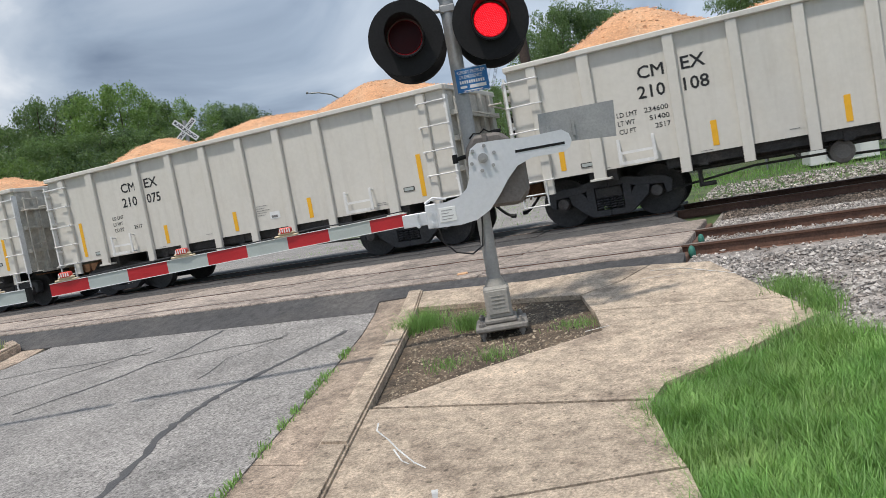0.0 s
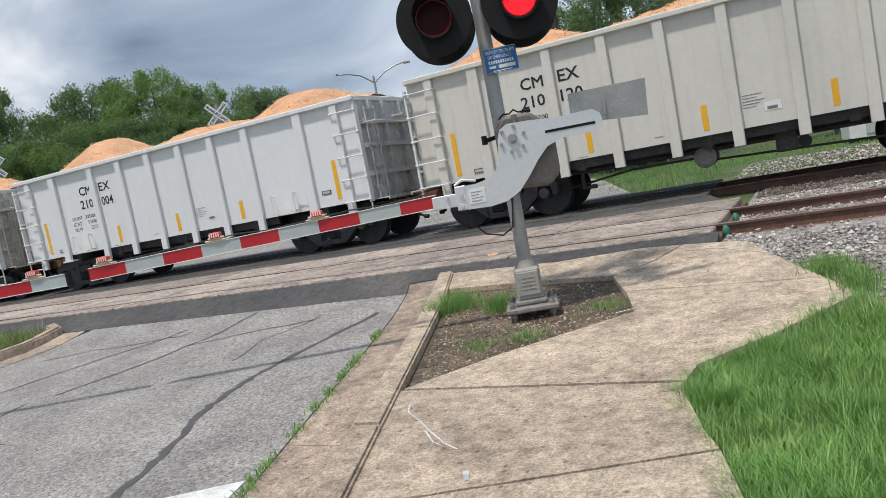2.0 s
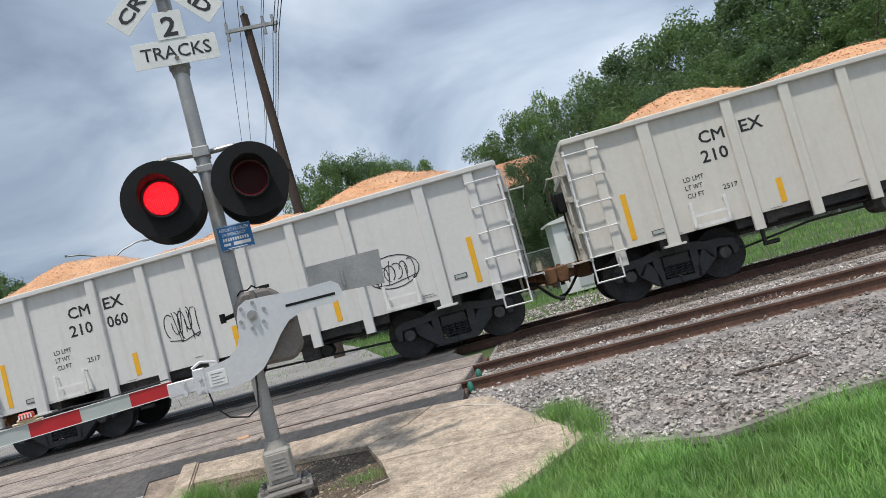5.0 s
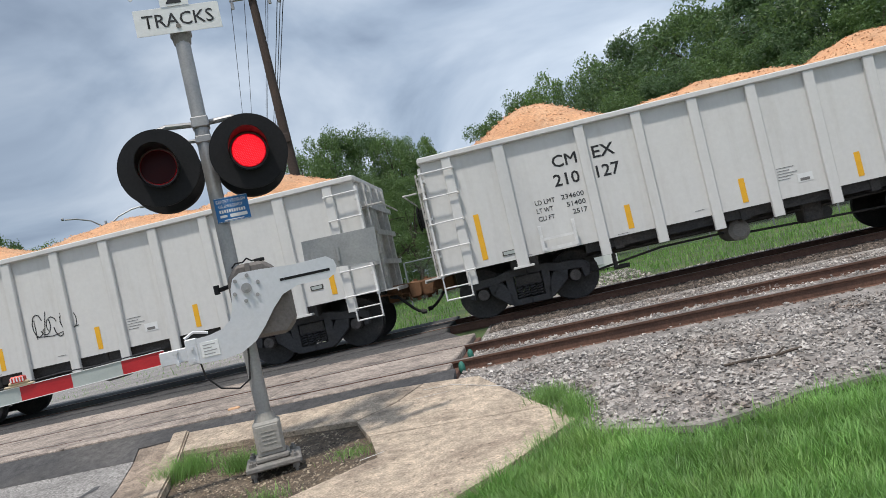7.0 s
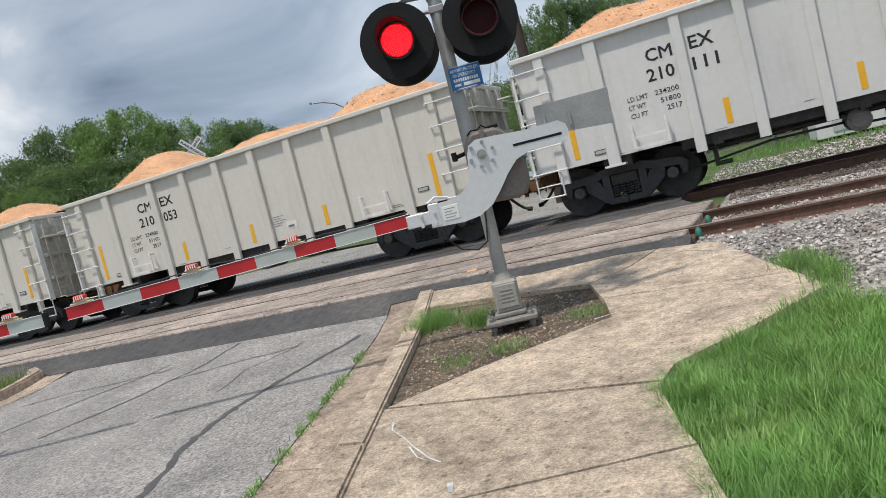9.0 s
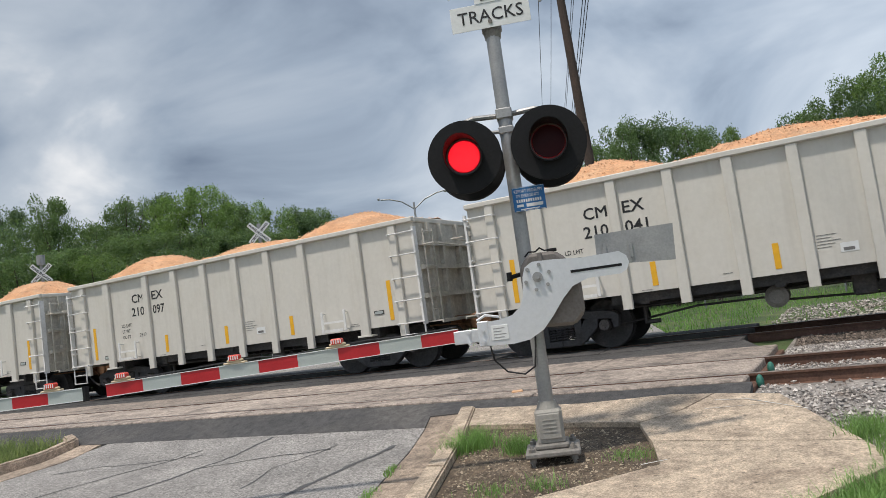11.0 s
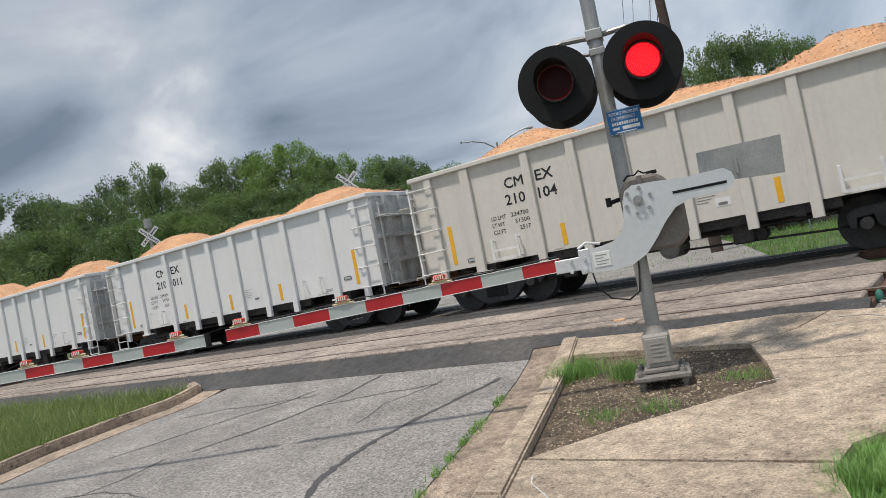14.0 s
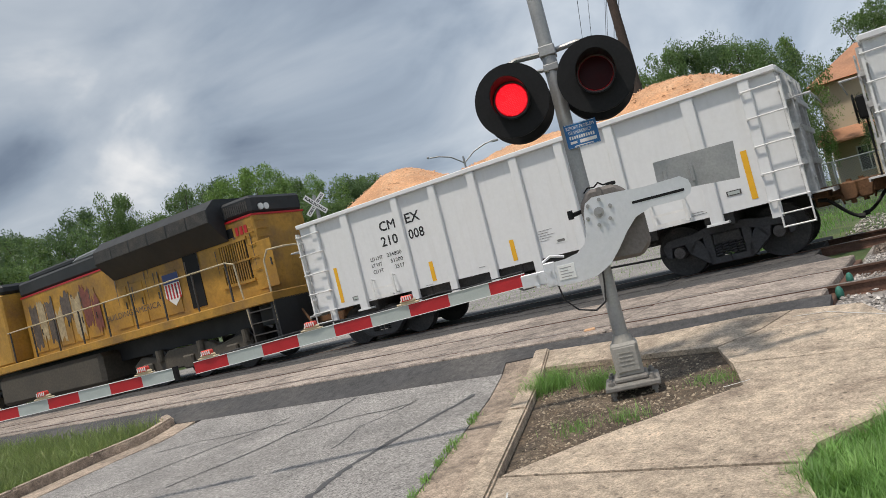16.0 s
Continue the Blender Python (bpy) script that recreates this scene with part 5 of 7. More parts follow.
def truck_meshes():
    d = {}
    # one side frame of the bolster truck, with open windows between its members
    bm = bmesh.new()
    y0, y1 = -1.12, -0.94
    for k in (1, -1):                      # one cast frame: arched top, sloping tension members, pedestal jaws
        def q(pts):
            plate(bm, [(k * px, pz) for px, pz in pts], y0, y1, 0.014)
        q([(0.0, 0.66), (0.30, 0.66), (0.52, 0.60), (1.00, 0.56), (1.13, 0.52), (1.16, 0.62), (1.06, 0.70), (0.86, 0.74), (0.58, 0.75), (0.36, 0.80), (0.0, 0.80)])
        q([(1.16, 0.62), (1.12, 0.40), (1.02, 0.38), (0.99, 0.58)])
        q([(0.75, 0.60), (0.72, 0.42), (0.64, 0.40), (0.50, 0.62)])
        q([(0.72, 0.42), (0.56, 0.62), (0.47, 0.60), (0.34, 0.36), (0.30, 0.14), (0.42, 0.16)])
        q([(0.42, 0.68), (0.26, 0.68), (0.26, 0.20), (0.40, 0.24)])
        q([(0.36, 0.12), (0.0, 0.12), (0.0, 0.24), (0.40, 0.24)])
    d["side_frame"] = mesh_of(bm, "side_frame", M_FRAME)
    bm = bmesh.new()
    for i in range(4):
        x = -0.19 + .127 * i
        pipe(bm, [(x + .055 * math.cos(k * math.pi / 4), -1.06 + .055 * math.sin(k * math.pi / 4), 0.25 + .0058 * k) for k in range(42)], 0.014, 5)
    box(bm, -0.25, -1.13, 0.475, 0.25, -0.96, 0.52, 0.01)
    d["springs"] = mesh_of(bm, "spring_nest", M_FRAME)
    bm = bmesh.new()
    box(bm, -0.24, -1.14, 0.48, 0.24, 1.14, 0.66, 0.02)
    box(bm, -0.22, -0.8, 0.40, 0.22, 0.8, 0.80, 0.03)
    d["bolster"] = mesh_of(bm, "bolster", M_UNDER)
    bm = bmesh.new()
    for s in (1, -1):
        a, b = s * -0.69, s * -0.82
        tube(bm, (0, a, 0), (0, b, 0), 0.457, seg=36)
        tube(bm, (0, s * -0.66, 0), (0, a, 0), 0.483, seg=36)
        tube(bm, (0, b, 0), (0, s * -0.845, 0), 0.13, 0.11, seg=18)
    tube(bm, (0, -1.0, 0), (0, 1.0, 0), 0.075, seg=12)
    d["wheelset"] = mesh_of(bm, "wheelset", M_UNDER)
    bm = bmesh.new()
    tube(bm, (0, -1.0, 0), (0, -1.18, 0), 0.115, 0.10, seg=16)
    for i in range(3):
        a = i * 2.0944
        tube(bm, (.055 * math.cos(a), -1.18, .055 * math.sin(a)), (.055 * math.cos(a), -1.205, .055 * math.sin(a)), 0.02, seg=6)
    d["axle_cap"] = mesh_of(bm, "axle_cap", M_HUB)
    return d


TRUCK = truck_meshes()


def underframe():
    """Centre sill, cross bearers, air reservoir, brake valve and rods, each a mesh of its own."""
    d = []

    def one(name, build, m=M_UNDER):
        bm = bmesh.new()
        build(bm)
        d.append((name, mesh_of(bm, name, m)))

    one("centre_sill", lambda bm: box(bm, 0.1, -0.30, 0.66, CAR_L - .1, 0.30, 0.97))
    for x, w in ((3.2, .08), (5.45, .08), (7.7, .08), (1.47, .25), (CAR_L - 1.47, .25)):
        one("cross_bearer", lambda bm: box(bm, x - w, -1.38, 0.76, x + w, 1.38, 0.97))
    for y in (-1.36, 1.30):
        one("side_sill", lambda bm: box(bm, 2.6, y, 0.80, CAR_L - 2.6, y + .06, 0.97))

    def tank(bm):
        tube(bm, (5.35, -1.16, 0.60), (5.35, -0.45, 0.60), 0.19, seg=22)
        tube(bm, (5.35, -1.20, 0.60), (5.35, -1.16, 0.60), 0.12, 0.19, seg=22)
    one("air_reservoir", tank, M_CAST)

    def valve(bm):
        box(bm, 6.5, -1.15, 0.46, 6.85, -0.75, 0.85, 0.03)
        tube(bm, (6.95, -1.0, 0.58), (6.95, -0.7, 0.58), 0.11, seg=12)
    one("brake_valve", valve)
    one("brake_rod", lambda bm: pipe(bm, [(2.6, -0.85, 0.42), (4.0, -0.85, 0.60), (5.2, -0.85, 0.60)], 0.022, 6))
    one("brake_rod", lambda bm: pipe(bm, [(5.5, -0.85, 0.52), (8.4, -0.85, 0.42)], 0.022, 6))
    one("train_pipe", lambda bm: pipe(bm, [(2.7, -1.1, 0.72), (8.2, -1.1, 0.72)], 0.02, 6))
    one("bracket", lambda bm: pipe(bm, [(3.1, -1.0, 0.75), (3.1, -1.0, 0.42), (3.35, -1.0, 0.42)], 0.04, 6))
    return d


def coupler_mesh():
    bm = bmesh.new()
    box(bm, -.05, -0.30, 0.66, .22, 0.30, 0.99, 0.03)
    box(bm, .15, -0.13, 0.72, .5, 0.13, 0.95, 0.03)
    plate(bm, [(.40, .66), (.60, .66), (.655, .74), (.655, .98), (.42, 1.0), (.36, .86)], -0.2, 0.16, 0.03)
    for y in (-.22, -.1, .02):
        box(bm, .24, y, 0.94, .40, y + .06, 0.985, 0.01)
    tube(bm, (.54, -.12, .60), (.54, -.12, 1.03), 0.045, seg=8)
    pipe(bm, [(.02, -1.35, 0.86), (.08, -0.7, 0.84), (.36, -0.25, 0.78), (.40, -.2, .62)], 0.018, 6)
    return mesh_of(bm, "coupler", M_COUP)


def hose_mesh():
    """Air hose hanging from the end sill to the meeting point between two cars."""
    bm = bmesh.new()
    tube(bm, (.02, -.42, .80), (.16, -.42, .76), 0.04, seg=8)
    pts = []
    for k in range(13):
        u = k / 12
        pts.append((.16 + .49 * u, -.42 + .06 * u, .76 - .40 * math.sin(u * math.pi * .5) ** 1.2))
    pipe(bm, pts, 0.03, 8)
    tube(bm, (.56, -.36, .37), (.66, -.36, .36), 0.045, seg=8)
    return mesh_of(bm, "air_hose", M_RUBBER)


HOSE = hose_mesh()
UNDER, COUPLER = underframe(), coupler_mesh()
LOADS = [lumpy_load(k) for k in (1, 2, 3)]
PAINTED = [car_meshes(p) for p in M_CAR]


def mark_meshes():
    d = {}
    for key, z0, z1 in (("tall", 1.09, 1.93), ("short", 1.06, 1.49)):
        bm = bmesh.new()
        box(bm, -.05, YS - .006, z0, .05, YS - .002, z1)
        d[key] = mesh_of(bm, "reflector_strip", M_YEL)
    def bar(x, z, w, h=.007, dy=.006, m=M_STENCIL):
        bm = bmesh.new()
        box(bm, x, YS - dy, z, x + w, YS - .002, z + h)
        d["bars"].append(mesh_of(bm, "stencil_bar", m))

    d["bars"] = []
    for i, w in enumerate((.3, .22, .34, .26, .2)):
        bar(6.10, 1.50 - i * .05, w)
    for x, z, w in ((9.06, 1.10, .22), (9.06, 1.06, .26), (1.52, 1.0, .12), (3.2, 1.0, .2), (9.42, .96, .1), (4.6, 1.1, .16)):
        bar(x, z, w)
    bar(6.46, 1.21, .16, .05, .008)
    for x, z in ((1.12, 1.08), (9.72, 1.24)):              # card holders: dark rim, pale card
        bar(x, z, .24, .085, .012, M_UNDER)
        bar(x + .02, z + .014, .20, .057, .015, M_SILV)
    bm = bmesh.new()
    box(bm, 6.42, YS - .0055, 1.19, 6.68, YS - .002, 1.34)
    d["label"] = mesh_of(bm, "white_label", M_WHITE)
    return d


MARKS = mark_meshes()
TXT = {}


def heavier(me, t):
    """The letter laid over itself a little to each side, for heavier strokes."""
    v = np.array([q.co for q in me.vertices])
    f = [list(p.vertices) for p in me.polygons]
    vs, fs = [], []
    for i, d in enumerate((0, -t, t)):
        fs += [[k + i * len(v) for k in q] for q in f]
        vs.append(v + (d, -0.0006 * i, 0))
    out = bpy.data.meshes.new("lettering")
    out.from_pydata(np.concatenate(vs).tolist(), [], fs)
    out.materials.append(M_INK)
    return out


def glyphs(body, height_, width):
    """Each character's mesh and its place along the line."""
    key = (body, height_, width)
    if key not in TXT:
        size, bold = height_ / 0.72, height_ * (0.022 if height_ > .15 else 0.012)

        def span(word):
            me = text_mesh(word, size, M_INK, bold=bold)
            xs = [v.co.x for v in me.vertices]
            return me, min(xs), max(xs)
        full, lo, hi = span(body)
        k = width / (hi - lo)
        out = []
        for i, ch in enumerate(body):
            if ch == " ":
                continue
            me, a, b = span(ch)
            end = span(body[:i + 1])[2]
            if ch in "MWN":                        # sharp joints: heavier strokes from the plain outline
                me = heavier(text_mesh(ch, size, M_INK), bold * 0.9)
                a = min(v.co.x for v in me.vertices)
            me.transform(Matrix.Diagonal((k, 1, 1, 1)) @ Matrix.Translation((-a, 0, 0)))
            out.append((me, (end - (b - a) - lo) * k))
        TXT[key] = out
    return TXT[key]


def stencil(body, height_, width, parent, x, z):
    for me, dx in glyphs(body, height_, width):
        part("stencil_letter", me, None, parent).matrix_basis = Matrix.Translation((x + dx, YS - 0.004, z))


def scrawl(parent, x, z, w, h, seed, oval=False):
    """Loose spray-can scribble as a thin raised stroke."""
    r = random.Random(seed)
    bm = bmesh.new()
    n = 6                                     # letter-like strokes: arcs, hooks and stems
    for i in range(n):
        cx, cz = x + w * (i + .5) / n, z + h * r.uniform(.42, .58)
        rx, rz = w / n * r.uniform(.5, .85), h * r.uniform(.28, .48)
        a0, sweep = r.uniform(0, 6.28), r.choice((-1, 1)) * r.uniform(3.2, 6.0)
        pipe(bm, [(cx + rx * math.cos(a0 + sweep * k / 9), YS - .004, cz + rz * math.sin(a0 + sweep * k / 9)) for k in range(10)], 0.011, 4)
        if r.random() < .8:
            pipe(bm, [(cx + rx * r.uniform(-1, 1), YS - .004, z), (cx + rx * r.uniform(-.6, .6), YS - .004, z + h * r.uniform(.7, 1.1))], 0.011, 4)
    pipe(bm, [(x, YS - .004, z + h * .1), (x + w * .4, YS - .004, z + h * .02), (x + w * 1.05, YS - .004, z + h * .22)], 0.011, 4)
    if oval:
        pipe(bm, [(x + w / 2 + w * .62 * math.cos(a * math.pi / 10), YS - .004, z + h * .55 + h * .72 * math.sin(a * math.pi / 10)) for a in range(21)], 0.011, 4)
    for v in bm.verts:
        v.co.y = YS - .004 + (v.co.y - YS + .004) * 0.25
    part("spray_scrawl", bm, M_INK, parent, "black spray-painted scrawl")


def gondola(number, ld, lt, paint, load, words, tags=()):
    c = thing("gondola_car", Matrix(), words, "freight car", "gondola cars of the train")
    P = PAINTED[paint]
    for sd in (1, -1):
        part("side_sheet", P["side_sheet"], None, c).matrix_basis = Matrix() if sd == 1 else Matrix.Translation((CAR_L, 0, 0)) @ pose(0, 0, 0, 0, 0, 180)
    for ex in (0, CAR_L - .02):
        part("end_sheet", P["end_sheet"], None, c).matrix_basis = Matrix.Translation((ex, 0, 0))
    part("floor_sheet", P["floor_sheet"], None, c)
    part("top_chord", P["top_chord"], None, c)
    for i, x in enumerate(POSTS):
        for s in (1, -1):
            o = part("side_post", P["bolster_post" if i in (1, 8) else "post"], None, c)
            o.matrix_basis = Matrix.Translation((x, 0, 0)) @ (Matrix() if s == 1 else pose(0, 0, 0, 0, 0, 180))
    for m in (Matrix(), Matrix.Translation((CAR_L, 0, 0)) @ Matrix.Diagonal((-1, 1, 1, 1))):
        part("ladder", P["ladder"], None, c).matrix_basis = m
    for m in (Matrix.Translation((-.05, 0, 0)), Matrix.Translation((CAR_L - .47, 0, 0))):
        part("stirrup_step", P["stirrup"], None, c).matrix_basis = m
    for m in (Matrix(), Matrix.Translation((6.56, 0, 0))):
        part("side_step", P["side_step"], None, c).matrix_basis = m
    part("end_frame", P["end_frame"], None, c)
    part("end_frame", P["end_frame2"], None, c)
    for m in (Matrix(), Matrix.Translation((CAR_L, 0, 0)) @ pose(0, 0, 0, 0, 0, 180)):
        part("end_platform", P["platform"], None, c).matrix_basis = m
    part("hand_brake", P["hand_brake"], None, c, "black hand brake wheel and housing")
    for nm, me in UNDER:
        part(nm, me, None, c)
    for m in (Matrix.Translation((CAR_L, 0, 0)), pose(0, 0, 0, 0, 0, 180)):
        part("coupler", COUPLER, None, c, "rusty cast coupler").matrix_basis = m
        part("air_hose", HOSE, None, c, "black rubber air hose").matrix_basis = m
    lm, ch = LOADS[load]
    l = part("load", lm, None, c, "heaped orange-tan crushed limestone")
    if load == 1:
        l.matrix_basis = Matrix.Translation((CAR_L, 0, 0)) @ pose(0, 0, 0, 0, 0, 180)
    tagged(part("stone_scatter", ch, None, l), kind="stuff")
    wheels = []
    for x in (1.47, CAR_L - 1.47):
        t = new("truck")
        t.parent = c
        t.matrix_basis = Matrix.Translation((x, 0, 0))
        tagged(t, "black cast freight truck with springs")
        for turn in (0, 180):
            part("side_frame", TRUCK["side_frame"], None, t).matrix_basis = pose(0, 0, 0, 0, 0, turn)
            part("spring_nest", TRUCK["springs"], None, t).matrix_basis = pose(0, 0, 0, 0, 0, turn)
        part("bolster", TRUCK["bolster"], None, t)
        for dx in (-0.864, 0.864):
            w = part("wheelset", TRUCK["wheelset"], None, c, "dark steel wheelset")
            for turn in (0, 180):
                part("axle_cap", TRUCK["axle_cap"], None, w).matrix_basis = pose(0, 0, 0, 0, 0, turn)
            w.matrix_basis = Matrix.Translation((x + dx, 0, 0.457))
            wheels.append((w, x + dx))
    for x, key in ((0.80, "tall"), (3.46, "short"), (5.48, "short"), (7.47, "short"), (10.15, "tall")):
        part("reflector_strip", MARKS[key], None, c, "yellow reflector strip").matrix_basis = Matrix.Translation((x, 0, 0))
    for me in MARKS["bars"]:
        part(me.name.split(".")[0], me, None, c)
    part("white_label", MARKS["label"], None, c)
    stencil("CM", .22, .45, c, 2.345, 2.43)
    stencil("EX", .22, .40, c, 3.08, 2.44)
    stencil("210", .22, .47, c, 2.305, 2.09)
    if number:
        stencil(number, .22, .42, c, 3.08, 2.08)
    for i, (a, b) in enumerate((("LD LMT", ld), ("LT WT", lt), ("CU FT", "2517"))):
        stencil(a, .088, .36 if i == 0 else .30, c, 1.89, 1.835 - .147 * i)
        if b:
            w = .41 if len(b) > 5 else .34 if len(b) > 4 else .26
            stencil(b, .088, w, c, 2.78 - w, 1.84 - .147 * i)
    for tg in tags:
        scrawl(c, *tg)
    return c, wheels


PALE, COOL, WHITE = 0, 1, 2
W0 = "warm pale grey gondola car heaped with orange gravel"
W1 = "cool light grey gondola car heaped with orange gravel"
W2 = "clean white gondola car heaped with orange gravel"
WG = "light grey gondola car with black scrawls and heaped gravel"
ORDER = [(-1, "008", "234800", "51200", WHITE, W2, ()), (0, "011", "234300", "51700", WHITE, W2, ()), (1, "104", "234700", "51300", PALE, W0, ()),
         (2, "113", "234800", "51200", PALE, W0, ()), (3, "097", "", "", PALE, W0, ()), (4, "041", "", "", PALE, W0, ()),
         (5, "053", "234900", "51100", PALE, W0, ()), (6, "111", "234200", "51800", COOL, W1, ()),
         (7, "128", "234400", "51600", COOL, WG, ((4.25, 1.5, .85, .5, 5),)), (8, "127", "234600", "51400", COOL, WG, ((8.05, 1.35, 1.0, .45, 7),)),
         (9, "060", "", "", COOL, WG, ((4.2, 1.45, .75, .75, 8), (8.25, 1.45, .8, .42, 9, True))), (10, "", "", "", PALE, W0, ()),
         (11, "004", "235000", "51000", WHITE, W2, ()), (12, "120", "234200", "51800", PALE, W0, ()),
         (13, "075", "", "", PALE, W0, ()), (14, "108", "234600", "51400", PALE, W0, ())]
train = []
for i, (k, num, ld, lt, paint, words, tags) in enumerate(ORDER):
    train.append((k, *gondola(num, ld, lt, paint, (i * 2) % 3, words, tags)))


# ---------------- locomotive ----------------
LOCO_L = 22.4                    # its rear end is at x = 0, the nose at -LOCO_L


def build_loco():
    c = thing("locomotive", Matrix(), "grimy yellow diesel locomotive with dark grey roof", "locomotive")
    bm = bmesh.new()
    box(bm, -12.6, -0.98, 1.80, -0.9, 0.98, 3.95, 0.03)
    part("hood", bm, M_LYEL, c, "yellow streaked engine hood")
    bm = bmesh.new()
    box(bm, -12.6, -1.0, 3.95, -0.88, 1.0, 4.45, 0.08)
    part("roof", bm, M_LGREY, c, "dark grey sooty roof")
    bm = bmesh.new()
    box(bm, -12.6, -0.995, 3.90, -0.88, 0.995, 3.955)
    part("red_band", bm, M_RED, c)
    bm = bmesh.new()                        # flared radiator
    pr = [(-1.02, 3.45), (-1.52, 4.0), (-1.52, 4.35), (-1.2, 4.62), (1.2, 4.62), (1.52, 4.35), (1.52, 4.0), (1.02, 3.45)]
    a = [bm.verts.new((-7.2, y, z)) for y, z in pr]
    b = [bm.verts.new((-1.95, y, z)) for y, z in pr]
    for i in range(len(pr)):
        j = (i + 1) % len(pr)
        bm.faces.new((a[i], a[j], b[j], b[i]))
    bm.faces.new(a)
    bm.faces.new(b[::-1])
    r = part("radiator", bm, M_LGREY, c, "flared dark radiator section")
    for k in range(6):
        bm = bmesh.new()
        box(bm, -7.15 + k * 0.87, -1.53, 4.0, -6.33 + k * 0.87, -1.515, 4.36, 0.01)
        part("radiator_panel", bm, M_UNDER, r)
    bm = bmesh.new()
    for k in range(12):
        box(bm, -1.85 + k * .075, -1.012, 4.05, -1.80 + k * .075, -0.995, 4.32)
    part("roof_vent", bm, M_UNDER, r)
    bm = bmesh.new()
    box(bm, -13.8, -1.53, 1.55, -0.3, 1.53, 1.80, 0.02)
    box(bm, -LOCO_L + .6, -1.53, 1.55, -13.8, 1.53, 1.80, 0.02)
    part("walkway", bm, M_LYEL, c, "yellow walkway sill")
    bm = bmesh.new()
    box(bm, -LOCO_L + .5, -0.7, 1.0, -0.3, 0.7, 1.55)
    box(bm, -0.45, -1.5, 0.6, -0.3, 1.5, 1.6)
    part("frame", bm, M_LGREY, c)
    # grille, doors, panels
    bm = bmesh.new()
    box(bm, -2.45, -0.99, 2.3, -1.35, -0.975, 3.35)
    g = part("grille", bm, M_BLACK, c)
    bm = bmesh.new()
    for k in range(12):
        box(bm, -2.42 + k * .09, -1.02, 2.3, -2.38 + k * .09, -0.99, 3.35)
    part("grille_slats", bm, M_LYEL, g)
    # flat black sheet on the hood, painted for the shade inside a doorway
    bm = bmesh.new()
    box(bm, -3.95, -1.0, 1.95, -3.35, -0.982, 3.45)
    part("open_doorway", bm, M_BLACK, c)
    for k, x in enumerate((-12.3, -11.5, -10.7, -9.9, -9.1, -7.5, -6.7, -5.9, -5.1, -1.2)):
        bm = bmesh.new()
        box(bm, x, -1.004, 1.95, x + 0.74, -0.98, 3.5 if x < -8 else 3.2, 0.008)
        p = part("hood_door", bm, M_LYEL, c)
        bm = bmesh.new()
        box(bm, x + .62, -1.025, 2.5, x + .66, -1.004, 2.7)
        part("door_latch", bm, M_UNDER, p)
    rr = random.Random(4)
    for k in range(26):
        x, z1 = -12.3 + rr.uniform(0, 11.2), rr.choice((3.5, 3.3, 3.1))
        bm = bmesh.new()
        wd, ln = rr.uniform(.03, .10), rr.uniform(.25, .9)
        plate(bm, [(x, z1), (x + wd, z1), (x + wd * .7, z1 - ln), (x + wd * .4, z1 - ln * 1.1)], -1.0075, -1.0055)
        part("soot_streak", bm, M_FLAG[0], c)
    # faded mural
    for x0, x1, z0, z1, m in ((-12.2, -11.75, 1.95, 3.75, 0), (-11.7, -11.3, 2.2, 3.7, 2), (-11.2, -10.75, 2.0, 3.75, 0), (-10.7, -10.3, 2.0, 3.3, 2), (-10.3, -9.75, 2.6, 3.75, 0), (-9.7, -9.2, 1.95, 3.6, 2), (-9.1, -8.65, 2.2, 3.75, 1), (-8.6, -8.2, 2.0, 3.3, 1)):
        bm = bmesh.new()
        rr = random.Random(int(x0 * 10))
        n = 7
        up = [(x0 + (x1 - x0) * i / n, z1 - rr.uniform(0, .35)) for i in range(n + 1)]
        dn = [(x0 + (x1 - x0) * i / n, z0 + rr.uniform(0, .3)) for i in range(n + 1)][::-1]
        plate(bm, up + dn, -1.010, -1.006)
        part("mural_patch", bm, M_FLAG[m], c, "faded peeling mural")
    # shield
    bm = bmesh.new()
    plate(bm, [(-4.98, 3.12), (-4.28, 3.12), (-4.28, 2.45), (-4.63, 2.18), (-4.98, 2.45)], -1.012, -1.006)
    s = part("shield", bm, M_WHITE, c, "red white and blue shield emblem")
    bm = bmesh.new()
    for k in range(5):
        box(bm, -4.93 + k * .14, -1.016, 2.38, -4.86 + k * .14, -1.013, 2.82)
    part("shield_stripes", bm, M_RED, s)
    bm = bmesh.new()
    box(bm, -4.98, -1.016, 2.84, -4.28, -1.013, 3.12)
    part("shield_top", bm, M_SHIELDBLUE, s)
    letters("BUILDING AMERICA", 0.26, M_FLAG[0], c, Matrix.Translation((-8.0, -1.01, 2.28)), width=2.7)
    bm = bmesh.new()
    for k in range(3):
        box(bm, -1.62 + k * .17, -0.995, 3.50, -1.51 + k * .17, -0.985, 3.72)
    part("number_bar", bm, M_RED, c)
    bm = bmesh.new()
    box(bm, -1.95, -1.0, 3.5, -1.72, -0.98, 3.75, 0.01)
    part("class_light", bm, M_BLACK, c)
    for y in (-0.62, -0.42):
        bm = bmesh.new()
        tube(bm, (-0.9, y, 4.12), (-0.84, y, 4.12), 0.09, seg=14)
        part("headlight", bm, M_WHITE, c, "round rear headlight")
    bm = bmesh.new()
    for k in range(9):
        pipe(bm, [(-0.86, -0.9, 2.0 + k * .22), (-0.86, -0.5, 2.0 + k * .22)], 0.012, 5)
    pipe(bm, [(-1.1, -1.03, 3.6), (-0.95, -1.03, 3.6)], 0.012, 5)
    for k in range(4):
        pipe(bm, [(-1.25, -1.03, 2.5 + k * .33), (-0.95, -1.03, 2.5 + k * .33)], 0.012, 5)
